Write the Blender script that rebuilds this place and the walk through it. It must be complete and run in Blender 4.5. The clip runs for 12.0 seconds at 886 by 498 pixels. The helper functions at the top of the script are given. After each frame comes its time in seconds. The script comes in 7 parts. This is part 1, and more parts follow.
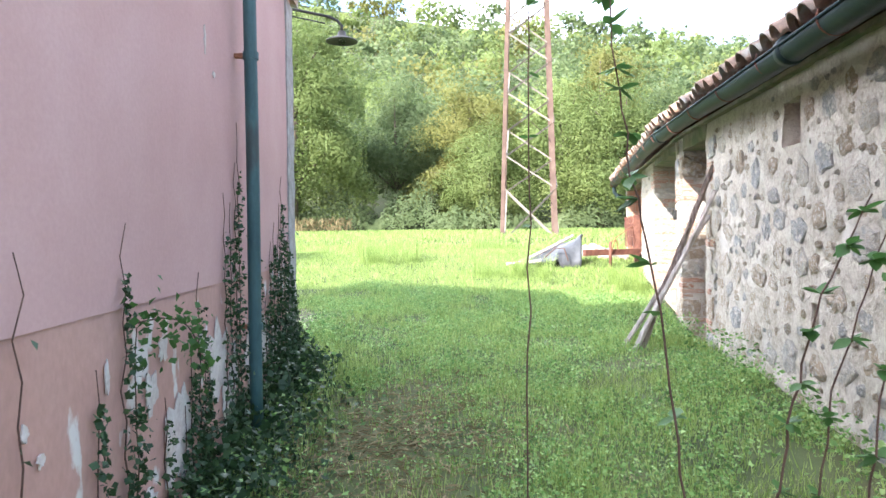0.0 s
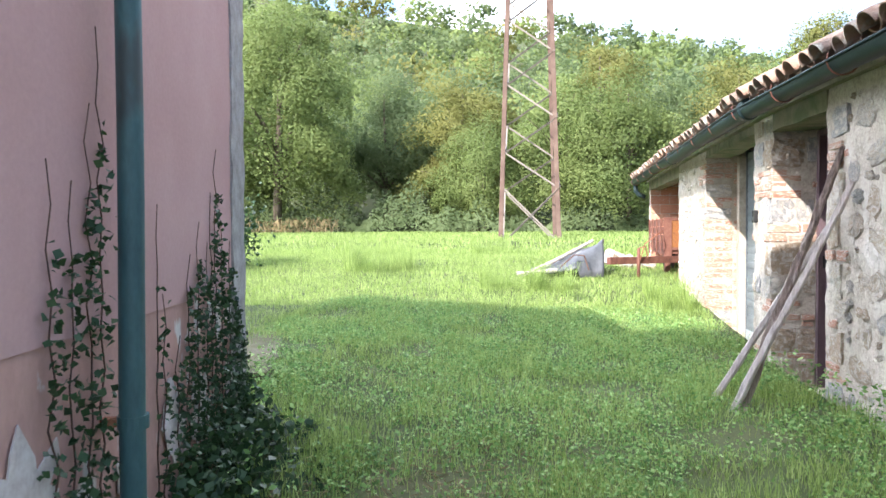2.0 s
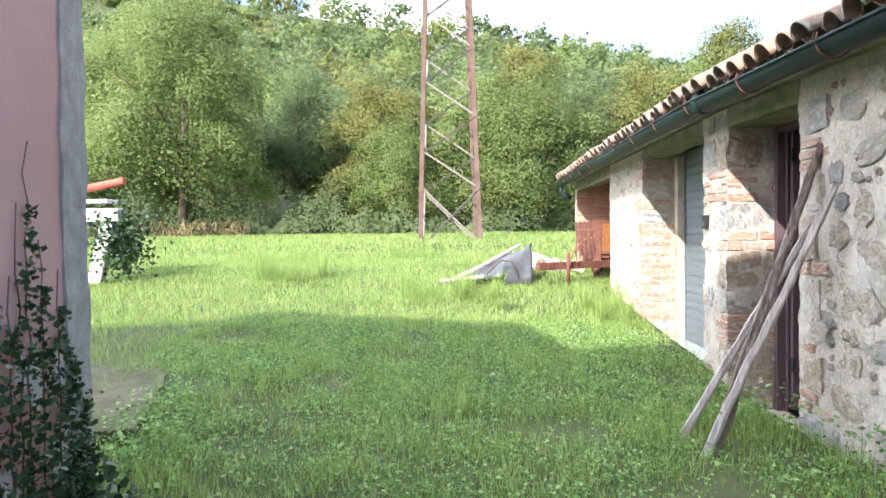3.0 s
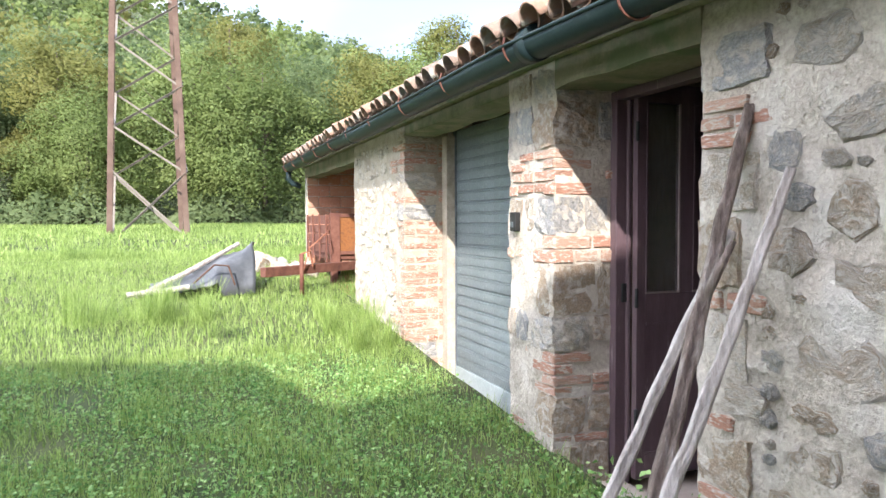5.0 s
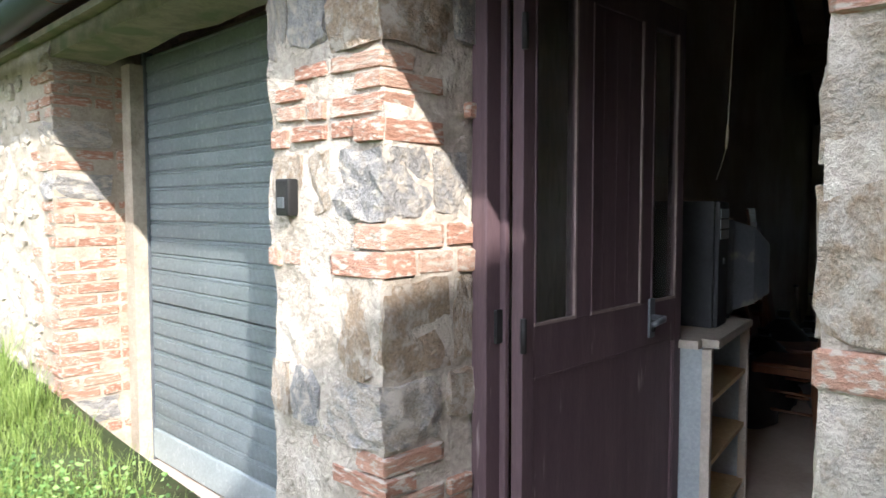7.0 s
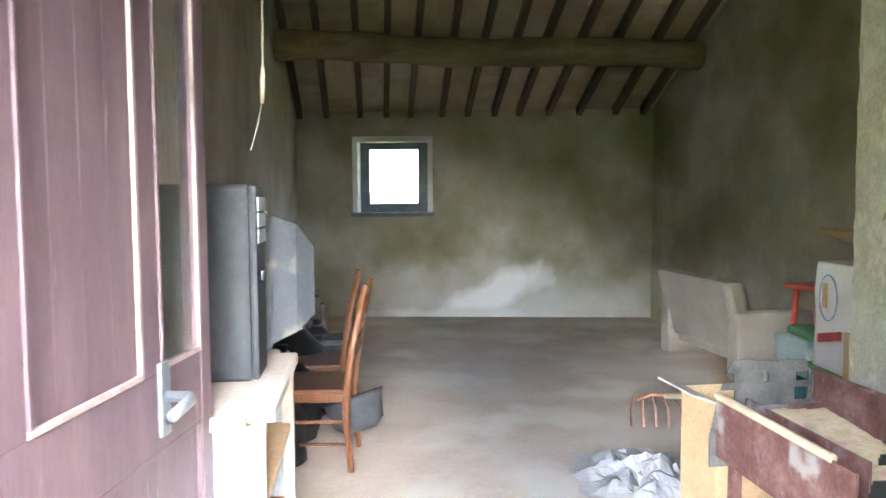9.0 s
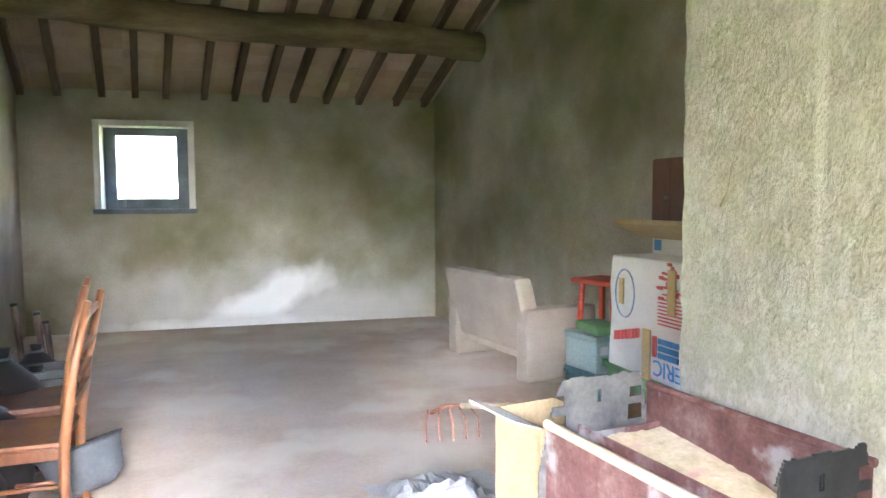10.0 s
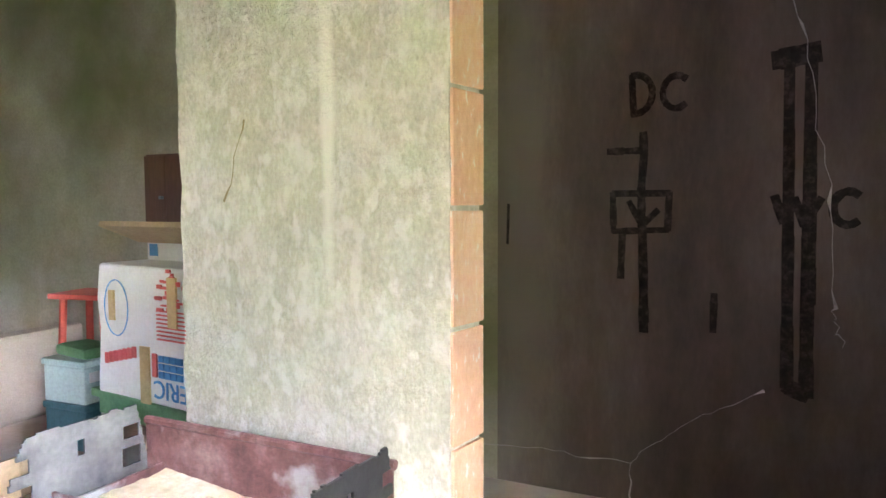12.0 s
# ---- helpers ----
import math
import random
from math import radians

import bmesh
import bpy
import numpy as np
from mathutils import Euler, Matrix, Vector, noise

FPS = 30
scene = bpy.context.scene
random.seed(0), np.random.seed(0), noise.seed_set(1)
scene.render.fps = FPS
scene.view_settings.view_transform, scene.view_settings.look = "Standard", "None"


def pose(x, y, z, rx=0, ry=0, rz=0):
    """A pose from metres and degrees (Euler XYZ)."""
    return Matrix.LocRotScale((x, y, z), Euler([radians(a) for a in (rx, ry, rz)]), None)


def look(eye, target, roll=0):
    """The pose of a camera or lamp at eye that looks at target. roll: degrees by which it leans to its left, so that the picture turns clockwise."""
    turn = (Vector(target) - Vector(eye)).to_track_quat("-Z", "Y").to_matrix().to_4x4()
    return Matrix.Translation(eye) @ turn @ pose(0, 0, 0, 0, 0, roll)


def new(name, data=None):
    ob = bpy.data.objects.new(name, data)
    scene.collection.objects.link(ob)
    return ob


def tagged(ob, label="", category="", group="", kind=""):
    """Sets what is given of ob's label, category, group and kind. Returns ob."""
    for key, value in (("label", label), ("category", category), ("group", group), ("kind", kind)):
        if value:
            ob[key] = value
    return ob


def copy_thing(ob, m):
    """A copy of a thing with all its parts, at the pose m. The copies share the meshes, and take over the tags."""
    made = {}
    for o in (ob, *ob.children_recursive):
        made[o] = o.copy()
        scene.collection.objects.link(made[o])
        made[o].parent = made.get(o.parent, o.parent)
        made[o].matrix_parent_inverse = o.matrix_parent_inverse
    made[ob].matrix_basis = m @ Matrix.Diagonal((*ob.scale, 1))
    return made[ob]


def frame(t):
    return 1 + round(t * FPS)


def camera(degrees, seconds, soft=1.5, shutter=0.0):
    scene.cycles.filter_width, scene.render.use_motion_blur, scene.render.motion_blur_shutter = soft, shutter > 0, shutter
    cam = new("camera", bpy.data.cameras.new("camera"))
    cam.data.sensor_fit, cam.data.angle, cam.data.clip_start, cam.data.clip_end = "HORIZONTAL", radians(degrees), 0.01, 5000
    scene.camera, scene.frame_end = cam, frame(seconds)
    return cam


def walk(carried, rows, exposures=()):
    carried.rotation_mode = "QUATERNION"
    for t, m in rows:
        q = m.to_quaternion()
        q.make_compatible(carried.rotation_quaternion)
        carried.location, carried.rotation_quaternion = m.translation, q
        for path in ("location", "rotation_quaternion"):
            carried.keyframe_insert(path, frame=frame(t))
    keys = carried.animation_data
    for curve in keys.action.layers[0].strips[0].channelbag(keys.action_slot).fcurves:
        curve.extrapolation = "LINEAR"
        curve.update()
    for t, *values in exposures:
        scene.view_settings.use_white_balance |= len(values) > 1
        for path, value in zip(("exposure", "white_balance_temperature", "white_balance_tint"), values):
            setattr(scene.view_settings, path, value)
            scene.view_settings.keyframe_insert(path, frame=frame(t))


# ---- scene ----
cam = camera(65.0, 12.0, shutter=0.12)
PATH = [
    (0, (0.405, 0.895, 1.516), (0.043, 2.861, 1.465), -0.6),
    (0.5, (0.244, 1.395, 1.524), (-0.115, 3.362, 1.477), -0.6),
    (1, (0.139, 1.911, 1.515), (-0.217, 3.879, 1.468), -0.5),
    (1.5, (-0.04, 2.42, 1.513), (-0.386, 4.39, 1.467), -0.3),
    (2, (-0.18, 2.905, 1.542), (-0.507, 4.878, 1.496), -0.2),
    (2.5, (-0.227, 3.417, 1.632), (-0.465, 5.402, 1.586), -0.9),
    (3, (-0.318, 3.834, 1.631), (-0.412, 5.831, 1.582), -0.7),
    (3.5, (-0.252, 4.442, 1.585), (-0.146, 6.439, 1.534), -0.6),
    (3.7, (-0.221, 4.678, 1.597), (-0.024, 6.668, 1.536), -0.6),
    (5.3, (-0.262, 6.397, 1.706), (0.532, 8.231, 1.619), -0.2),
    (5.5, (-0.227, 6.606, 1.678), (0.628, 8.412, 1.586), -0.2),
    (6, (-0.078, 7.156, 1.661), (0.946, 8.871, 1.558), -0.0),
    (6.5, (0.175, 7.674, 1.668), (1.395, 9.254, 1.548), 0.1),
    (6.7, (0.28, 7.856, 1.66), (1.582, 9.369, 1.538), 0.0),
    (8.3, (1.108, 8.591, 1.676), (2.991, 9.254, 1.56), 0.1),
    (8.5, (1.226, 8.677, 1.687), (3.156, 9.188, 1.568), -0.0),
    (9, (1.578, 8.747, 1.622), (3.572, 8.85, 1.493), -0.3),
    (9.5, (1.957, 8.747, 1.587), (3.939, 8.521, 1.451), -0.2),
    (10, (2.238, 8.702, 1.578), (4.164, 8.18, 1.443), -0.3),
    (10.5, (2.435, 8.689, 1.567), (4.205, 7.767, 1.432), -0.3),
    (11, (2.499, 8.591, 1.542), (4.034, 7.317, 1.412), -0.3),
    (11.2, (2.498, 8.547, 1.548), (3.954, 7.182, 1.414), -0.4),
    (11.5, (2.5, 8.537, 1.549), (3.808, 7.03, 1.418), -0.3),
    (12, (2.513, 8.519, 1.55), (3.661, 6.886, 1.423), -0.2),
]
EXPOSURES = [(0, 2.95, 6100, 15), (1.5, 2.65, 6100, 15), (3.5, 2.45, 6150, 14), (6.7, 2.2, 6150, 14), (8.3, 4.5, 6300, 12), (8.5, 5.0, 6350, 12), (8.9, 6.4, 6350, 12), (9.5, 6.95, 6300, 15), (10.0, 7.3, 6250, 17), (10.5, 7.45, 6200, 18), (11.1, 7.55, 6150, 21), (12.0, 7.5, 6150, 22)]
walk(cam, [(t, look(eye, target, roll)) for t, eye, target, roll in PATH], EXPOSURES)

# ---- sky and sun ----
SUN = Vector((1.0, 2.1, -1.35)).normalized()       # the way its light goes
world = bpy.data.worlds.new("world")
scene.world = world
world.use_nodes = True
_n, _l = world.node_tree.nodes, world.node_tree.links
_n.clear()
_out, _bg, _mix = _n.new("ShaderNodeOutputWorld"), _n.new("ShaderNodeBackground"), _n.new("ShaderNodeMix")
_sky = _n.new("ShaderNodeTexSky")
_sky.sky_type, _sky.sun_disc = "NISHITA", False
_sky.sun_elevation = math.asin(-SUN.z)
_sky.sun_rotation = math.atan2(-SUN.x, -SUN.y)
_sky.dust_density, _sky.air_density = 0.6, 1.0
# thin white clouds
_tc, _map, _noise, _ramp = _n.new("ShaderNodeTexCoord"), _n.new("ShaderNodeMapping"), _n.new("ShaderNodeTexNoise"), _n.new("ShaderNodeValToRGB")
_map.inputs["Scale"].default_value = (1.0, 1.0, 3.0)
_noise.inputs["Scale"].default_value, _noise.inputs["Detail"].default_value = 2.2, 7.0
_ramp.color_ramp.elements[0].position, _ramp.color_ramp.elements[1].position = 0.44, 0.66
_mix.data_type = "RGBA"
_lit, _dot, _fill = _n.new("ShaderNodeMix"), _n.new("ShaderNodeVectorMath"), _n.new("ShaderNodeMapRange")
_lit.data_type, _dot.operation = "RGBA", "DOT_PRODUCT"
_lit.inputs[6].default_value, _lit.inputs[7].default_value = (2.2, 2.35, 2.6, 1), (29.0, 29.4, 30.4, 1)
_dot.inputs[1].default_value = (-0.62, 0.3, 0.72)        # unseen bright cloud bank, added to light the barn room and the shade
_fill.inputs["From Min"].default_value, _fill.inputs["From Max"].default_value = 0.34, 0.85
_fill.interpolation_type = "SMOOTHSTEP"
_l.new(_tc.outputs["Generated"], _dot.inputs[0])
_l.new(_dot.outputs["Value"], _fill.inputs["Value"])
_l.new(_fill.outputs["Result"], _lit.inputs[0])
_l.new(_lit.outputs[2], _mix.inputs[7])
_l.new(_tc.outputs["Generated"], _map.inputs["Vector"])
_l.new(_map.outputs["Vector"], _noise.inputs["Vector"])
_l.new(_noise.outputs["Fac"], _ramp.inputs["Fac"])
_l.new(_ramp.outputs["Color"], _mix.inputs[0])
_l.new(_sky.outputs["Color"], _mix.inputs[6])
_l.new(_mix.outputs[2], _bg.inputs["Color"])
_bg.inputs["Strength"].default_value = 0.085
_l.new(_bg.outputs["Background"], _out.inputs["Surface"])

sun = new("sun", bpy.data.lights.new("sun", "SUN"))
sun.data.energy, sun.data.angle, sun.data.color = 2.1, radians(0.6), (1.0, 0.94, 0.84)
sun.matrix_world = look((-20, -40, 26), Vector((-20, -40, 26)) + SUN)

# ---- materials ----
def mat(name, colors, rough=0.85, scale=6.0, detail=8.0, bump=0.25, fine=60.0, metal=0.0, per_object=0.0,
        spots=None, spot_scale=2.0, spot_cut=(0.55, 0.62), stretch=(1, 1, 1), spec=0.3, dist=0.02, translucent=0.0, island=0.0, grain=0.35):
    """A noisy surface: colours blended by noise at two scales, spots of another colour, and fine relief."""
    m = bpy.data.materials.new(name)
    m.use_nodes = True
    t = m.node_tree
    n, l = t.nodes, t.links
    b = n["Principled BSDF"]
    tc, mp = n.new("ShaderNodeTexCoord"), n.new("ShaderNodeMapping")
    mp.inputs["Scale"].default_value = stretch
    l.new(tc.outputs["Object"], mp.inputs["Vector"])
    vec = mp.outputs["Vector"]
    info = None
    if per_object:
        info = n.new("ShaderNodeObjectInfo")
        add, mul = n.new("ShaderNodeVectorMath"), n.new("ShaderNodeVectorMath")
        mul.operation = "SCALE"
        mul.inputs[0].default_value = (17, 31, 53)
        l.new(info.outputs["Random"], mul.inputs["Scale"])
        l.new(vec, add.inputs[0])
        l.new(mul.outputs[0], add.inputs[1])
        vec = add.outputs[0]
    a = n.new("ShaderNodeTexNoise")
    a.inputs["Scale"].default_value, a.inputs["Detail"].default_value, a.inputs["Roughness"].default_value = scale, detail, 0.65
    l.new(vec, a.inputs["Vector"])
    ramp = n.new("ShaderNodeValToRGB")
    e = ramp.color_ramp.elements
    while len(e) < len(colors):
        e.new(0.5)
    for i, c in enumerate(colors):
        e[i].position = 0.3 + 0.4 * i / max(1, len(colors) - 1)
        e[i].color = (*c, 1)
    fac = a.outputs["Fac"]
    rnd = None
    if per_object:
        rnd = info.outputs["Random"]
    if island:
        geo = n.new("ShaderNodeNewGeometry")
        rnd = geo.outputs["Random Per Island"]
    amount = per_object or island
    if rnd is not None:
        mr = n.new("ShaderNodeMapRange")
        mr.inputs["To Min"].default_value, mr.inputs["To Max"].default_value = 0.3, 0.7
        l.new(rnd, mr.inputs["Value"])
        mx = n.new("ShaderNodeMix")
        mx.inputs[0].default_value = amount
        l.new(a.outputs["Fac"], mx.inputs[2])
        l.new(mr.outputs[0], mx.inputs[3])
        fac = mx.outputs[0]
    l.new(fac, ramp.inputs["Fac"])
    col = ramp.outputs["Color"]
    f = n.new("ShaderNodeTexNoise")
    f.inputs["Scale"].default_value, f.inputs["Detail"].default_value, f.inputs["Roughness"].default_value = fine, 7.0, 0.65
    l.new(vec, f.inputs["Vector"])
    mul = n.new("ShaderNodeMix")
    mul.data_type, mul.blend_type = "RGBA", "OVERLAY"
    mul.inputs[0].default_value = grain
    l.new(col, mul.inputs[6])
    l.new(f.outputs["Fac"], mul.inputs[7])
    col = mul.outputs[2]
    if spots:
        s = n.new("ShaderNodeTexNoise")
        s.inputs["Scale"].default_value, s.inputs["Detail"].default_value = spot_scale, 6.0
        l.new(vec, s.inputs["Vector"])
        sr = n.new("ShaderNodeValToRGB")
        sr.color_ramp.elements[0].position, sr.color_ramp.elements[1].position = spot_cut
        l.new(s.outputs["Fac"], sr.inputs["Fac"])
        sm = n.new("ShaderNodeMix")
        sm.data_type = "RGBA"
        l.new(sr.outputs["Color"], sm.inputs[0])
        l.new(col, sm.inputs[6])
        sm.inputs[7].default_value = (*spots, 1)
        col = sm.outputs[2]
    l.new(col, b.inputs["Base Color"])
    b.inputs["Roughness"].default_value, b.inputs["Metallic"].default_value = rough, metal
    b.inputs["Specular IOR Level"].default_value = spec
    if bump:
        h = n.new("ShaderNodeMath")
        h.operation = "MULTIPLY_ADD"
        h.inputs[1].default_value = 0.35
        l.new(f.outputs["Fac"], h.inputs[0])
        l.new(a.outputs["Fac"], h.inputs[2])
        bp = n.new("ShaderNodeBump")
        bp.inputs["Strength"].default_value, bp.inputs["Distance"].default_value = bump, dist
        l.new(h.outputs[0], bp.inputs["Height"])
        l.new(bp.outputs["Normal"], b.inputs["Normal"])
    if translucent:
        tr, ms = n.new("ShaderNodeBsdfTranslucent"), n.new("ShaderNodeMixShader")
        ms.inputs[0].default_value = translucent
        l.new(col, tr.inputs["Color"])
        out = n["Material Output"]
        l.new(b.outputs[0], ms.inputs[1])
        l.new(tr.outputs[0], ms.inputs[2])
        l.new(ms.outputs[0], out.inputs["Surface"])
    return m


def glass_mat(name, tint=(0.9, 0.95, 0.95), dust=0.25):
    m = bpy.data.materials.new(name)
    m.use_nodes = True
    n, l = m.node_tree.nodes, m.node_tree.links
    b = n["Principled BSDF"]
    b.inputs["Base Color"].default_value = (*tint, 1)
    b.inputs["Roughness"].default_value = 0.08
    b.inputs["Transmission Weight"].default_value = 1.0
    b.inputs["IOR"].default_value = 1.1
    d, ms, ns = n.new("ShaderNodeBsdfDiffuse"), n.new("ShaderNodeMixShader"), n.new("ShaderNodeTexNoise")
    d.inputs["Color"].default_value = (0.35, 0.34, 0.3, 1)
    ns.inputs["Scale"].default_value, ns.inputs["Detail"].default_value = 14, 8
    mr = n.new("ShaderNodeMapRange")
    mr.inputs["From Min"].default_value, mr.inputs["From Max"].default_value = 0.4, 0.8
    mr.inputs["To Min"].default_value, mr.inputs["To Max"].default_value = 0.02, dust
    l.new(ns.outputs["Fac"], mr.inputs["Value"])
    l.new(mr.outputs[0], ms.inputs[0])
    l.new(b.outputs[0], ms.inputs[1])
    l.new(d.outputs[0], ms.inputs[2])
    l.new(ms.outputs[0], n["Material Output"].inputs["Surface"])
    return m


M = {}
M["soil"] = mat("soil", [(0.035, 0.05, 0.016), (0.06, 0.08, 0.025), (0.09, 0.085, 0.04)], 0.95, 1.5, bump=0.6, fine=30)
M["blade"] = mat("blade", [(0.085, 0.145, 0.035), (0.26, 0.37, 0.09), (0.48, 0.57, 0.22)], 0.6, 0.8, bump=0, translucent=0.4, island=0.8)
M["weed"] = mat("weed", [(0.07, 0.15, 0.045), (0.2, 0.36, 0.10), (0.42, 0.58, 0.23)], 0.6, 0.8, bump=0, translucent=0.35, island=0.85)
M["straw"] = mat("straw", [(0.16, 0.13, 0.06), (0.28, 0.22, 0.12)], 0.9, 3, bump=0, island=0.6)
M["pink"] = mat("pink", [(0.47, 0.285, 0.26), (0.52, 0.33, 0.305), (0.57, 0.38, 0.355)], 0.9, 0.8, bump=0.12, fine=45, grain=0.14,
                spots=(0.52, 0.42, 0.41), spot_scale=3.2, spot_cut=(0.72, 0.76))
M["pink_low"] = mat("pink_low", [(0.44, 0.255, 0.21), (0.51, 0.315, 0.265)], 0.9, 1.2, bump=0.2, fine=40, grain=0.2,
                    spots=(0.64, 0.60, 0.56), spot_scale=4.0, spot_cut=(0.585, 0.62), stretch=(1, 1, 0.6))
M["white_plaster"] = mat("white_plaster", [(0.5, 0.47, 0.43), (0.68, 0.65, 0.61), (0.76, 0.73, 0.7)], 0.95, 5, bump=0.5, fine=50)
M["patch"] = mat("patch", [(0.42, 0.345, 0.31), (0.56, 0.50, 0.46), (0.66, 0.62, 0.58)], 0.95, 7, bump=0.5, fine=50)
M["mortar"] = mat("mortar", [(0.40, 0.345, 0.28), (0.53, 0.47, 0.39), (0.61, 0.555, 0.48)], 0.95, 6, bump=1.0, fine=40, dist=0.05, grain=0.6,
                  spots=(0.60, 0.55, 0.48), spot_scale=3.0, spot_cut=(0.56, 0.68))
M["limewash"] = mat("limewash", [(0.30, 0.255, 0.195), (0.42, 0.365, 0.29), (0.51, 0.455, 0.375)], 0.95, 5, bump=0.9, fine=50, dist=0.03)
M["stone"] = mat("stone", [(0.25, 0.25, 0.255), (0.37, 0.36, 0.345), (0.50, 0.44, 0.36), (0.36, 0.27, 0.185), (0.54, 0.50, 0.44)], 0.95, 5, bump=0.9,
                 fine=26, per_object=0.6, dist=0.05, spots=(0.58, 0.53, 0.455), spot_scale=4.5, spot_cut=(0.52, 0.64), grain=0.75)
M["stone_pale"] = mat("stone_pale", [(0.25, 0.235, 0.21), (0.38, 0.34, 0.285), (0.47, 0.425, 0.36)], 0.92, 3, bump=0.4,
                      fine=14, per_object=0.6, dist=0.015, spots=(0.52, 0.47, 0.395), spot_scale=3.0, spot_cut=(0.46, 0.6))
M["brick"] = mat("brick", [(0.34, 0.17, 0.115), (0.43, 0.235, 0.165), (0.48, 0.30, 0.22), (0.48, 0.385, 0.305)], 0.94, 5, bump=0.7, fine=22,
                 per_object=0.6, dist=0.03, spots=(0.54, 0.48, 0.405), spot_scale=4.5, spot_cut=(0.50, 0.62), grain=0.6)
M["block"] = mat("block", [(0.40, 0.18, 0.11), (0.50, 0.25, 0.16), (0.5, 0.33, 0.24)], 0.92, 6, bump=0.5, per_object=0.5,
                 spots=(0.5, 0.42, 0.36), spot_scale=5.0, spot_cut=(0.6, 0.7))
M["tile"] = mat("tile", [(0.16, 0.14, 0.125), (0.26, 0.19, 0.15), (0.36, 0.22, 0.155), (0.28, 0.255, 0.225)], 0.92, 7, bump=0.6, per_object=0.6,
                spots=(0.36, 0.345, 0.30), spot_scale=9.0, spot_cut=(0.52, 0.64))
M["lintel"] = mat("lintel", [(0.13, 0.13, 0.085), (0.23, 0.215, 0.15), (0.3, 0.27, 0.2)], 0.95, 4, bump=0.5, spots=(0.15, 0.17, 0.1), spot_scale=2.5)
M["gutter"] = mat("gutter", [(0.012, 0.024, 0.025), (0.018, 0.032, 0.034)], 0.5, 5, bump=0.05, spots=(0.04, 0.055, 0.055), spot_scale=6, spot_cut=(0.66, 0.74), spec=0.2)
M["pipe"] = mat("pipe", [(0.03, 0.075, 0.085), (0.05, 0.115, 0.12), (0.08, 0.16, 0.16)], 0.5, 5, bump=0.1, spots=(0.05, 0.07, 0.07), spot_scale=5, stretch=(1, 1, 0.3), spec=0.4)
M["rust"] = mat("rust", [(0.16, 0.06, 0.04), (0.3, 0.12, 0.07), (0.38, 0.2, 0.12)], 0.85, 14, bump=0.4)
M["shutter_red"] = mat("shutter_red", [(0.075, 0.026, 0.022), (0.115, 0.042, 0.035)], 0.8, 9, bump=0.2, stretch=(1, 1, 0.3))
M["trailer"] = mat("trailer", [(0.09, 0.038, 0.03), (0.145, 0.06, 0.042), (0.2, 0.095, 0.065)], 0.8, 8, bump=0.3)
M["steel_rust"] = mat("steel_rust", [(0.085, 0.055, 0.045), (0.125, 0.08, 0.062), (0.18, 0.13, 0.10)], 0.8, 1.2, bump=0.1)
M["steel"] = mat("steel", [(0.17, 0.145, 0.12), (0.25, 0.22, 0.185)], 0.7, 3, bump=0.05)
M["bark"] = mat("bark", [(0.07, 0.055, 0.04), (0.15, 0.12, 0.09)], 0.95, 8, bump=0.8, stretch=(1, 1, 0.3))
M["pole_grey"] = mat("pole_grey", [(0.24, 0.20, 0.17), (0.48, 0.43, 0.39), (0.62, 0.57, 0.53)], 0.9, 13, bump=0.9, stretch=(1, 1, 0.07), dist=0.04, grain=0.6)
M["pole_dark"] = mat("pole_dark", [(0.08, 0.06, 0.05), (0.24, 0.185, 0.155), (0.46, 0.40, 0.355)], 0.95, 16, bump=1.0, stretch=(1, 1, 0.16), dist=0.06, grain=0.7)
M["shutter"] = mat("shutter", [(0.31, 0.37, 0.385), (0.40, 0.46, 0.475)], 0.5, 3, bump=0.06, spots=(0.5, 0.55, 0.55), spot_scale=35, spot_cut=(0.6, 0.72), metal=0.2, spec=0.5)
M["door"] = mat("door", [(0.075, 0.047, 0.055), (0.098, 0.063, 0.071), (0.13, 0.087, 0.094)], 0.55, 3, bump=0.08, stretch=(3, 3, 0.4), spec=0.4,
                spots=(0.33, 0.27, 0.27), spot_scale=9, spot_cut=(0.68, 0.8))
# paler copy of the door paint: light caught by the beads, put in the colour
M["door_bead_lit"] = mat("door_bead_lit", [(0.21, 0.16, 0.15), (0.31, 0.25, 0.235)], 0.6, 8, bump=0.05)
M["glass"] = glass_mat("glass")
M["door_dust"] = mat("door_dust", [(0.12, 0.075, 0.085), (0.24, 0.18, 0.18), (0.34, 0.28, 0.27)], 0.8, 7, bump=0.3, stretch=(2, 2, 0.3))
M["mossy"] = mat("mossy", [(0.05, 0.055, 0.028), (0.095, 0.095, 0.045), (0.14, 0.125, 0.085)], 0.95, 4, bump=0.6)
M["grey_metal"] = mat("grey_metal", [(0.14, 0.16, 0.18), (0.22, 0.24, 0.26)], 0.4, 8, metal=0.6, bump=0.05)
M["black"] = mat("black", [(0.012, 0.012, 0.012), (0.03, 0.03, 0.03)], 0.5, 8, bump=0.1)
M["plaster_in"] = mat("plaster_in", [(0.31, 0.285, 0.20), (0.41, 0.375, 0.295), (0.48, 0.445, 0.38)], 0.95, 1.3, bump=0.25, fine=50,
                      spots=(0.17, 0.165, 0.08), spot_scale=0.9, spot_cut=(0.36, 0.68))
M["plaster_left"] = mat("plaster_left", [(0.25, 0.195, 0.145), (0.36, 0.30, 0.24), (0.45, 0.40, 0.34)], 0.95, 1.1, bump=0.25, fine=50, grain=0.2,
                        spots=(0.25, 0.215, 0.13), spot_scale=0.8, spot_cut=(0.5, 0.7))
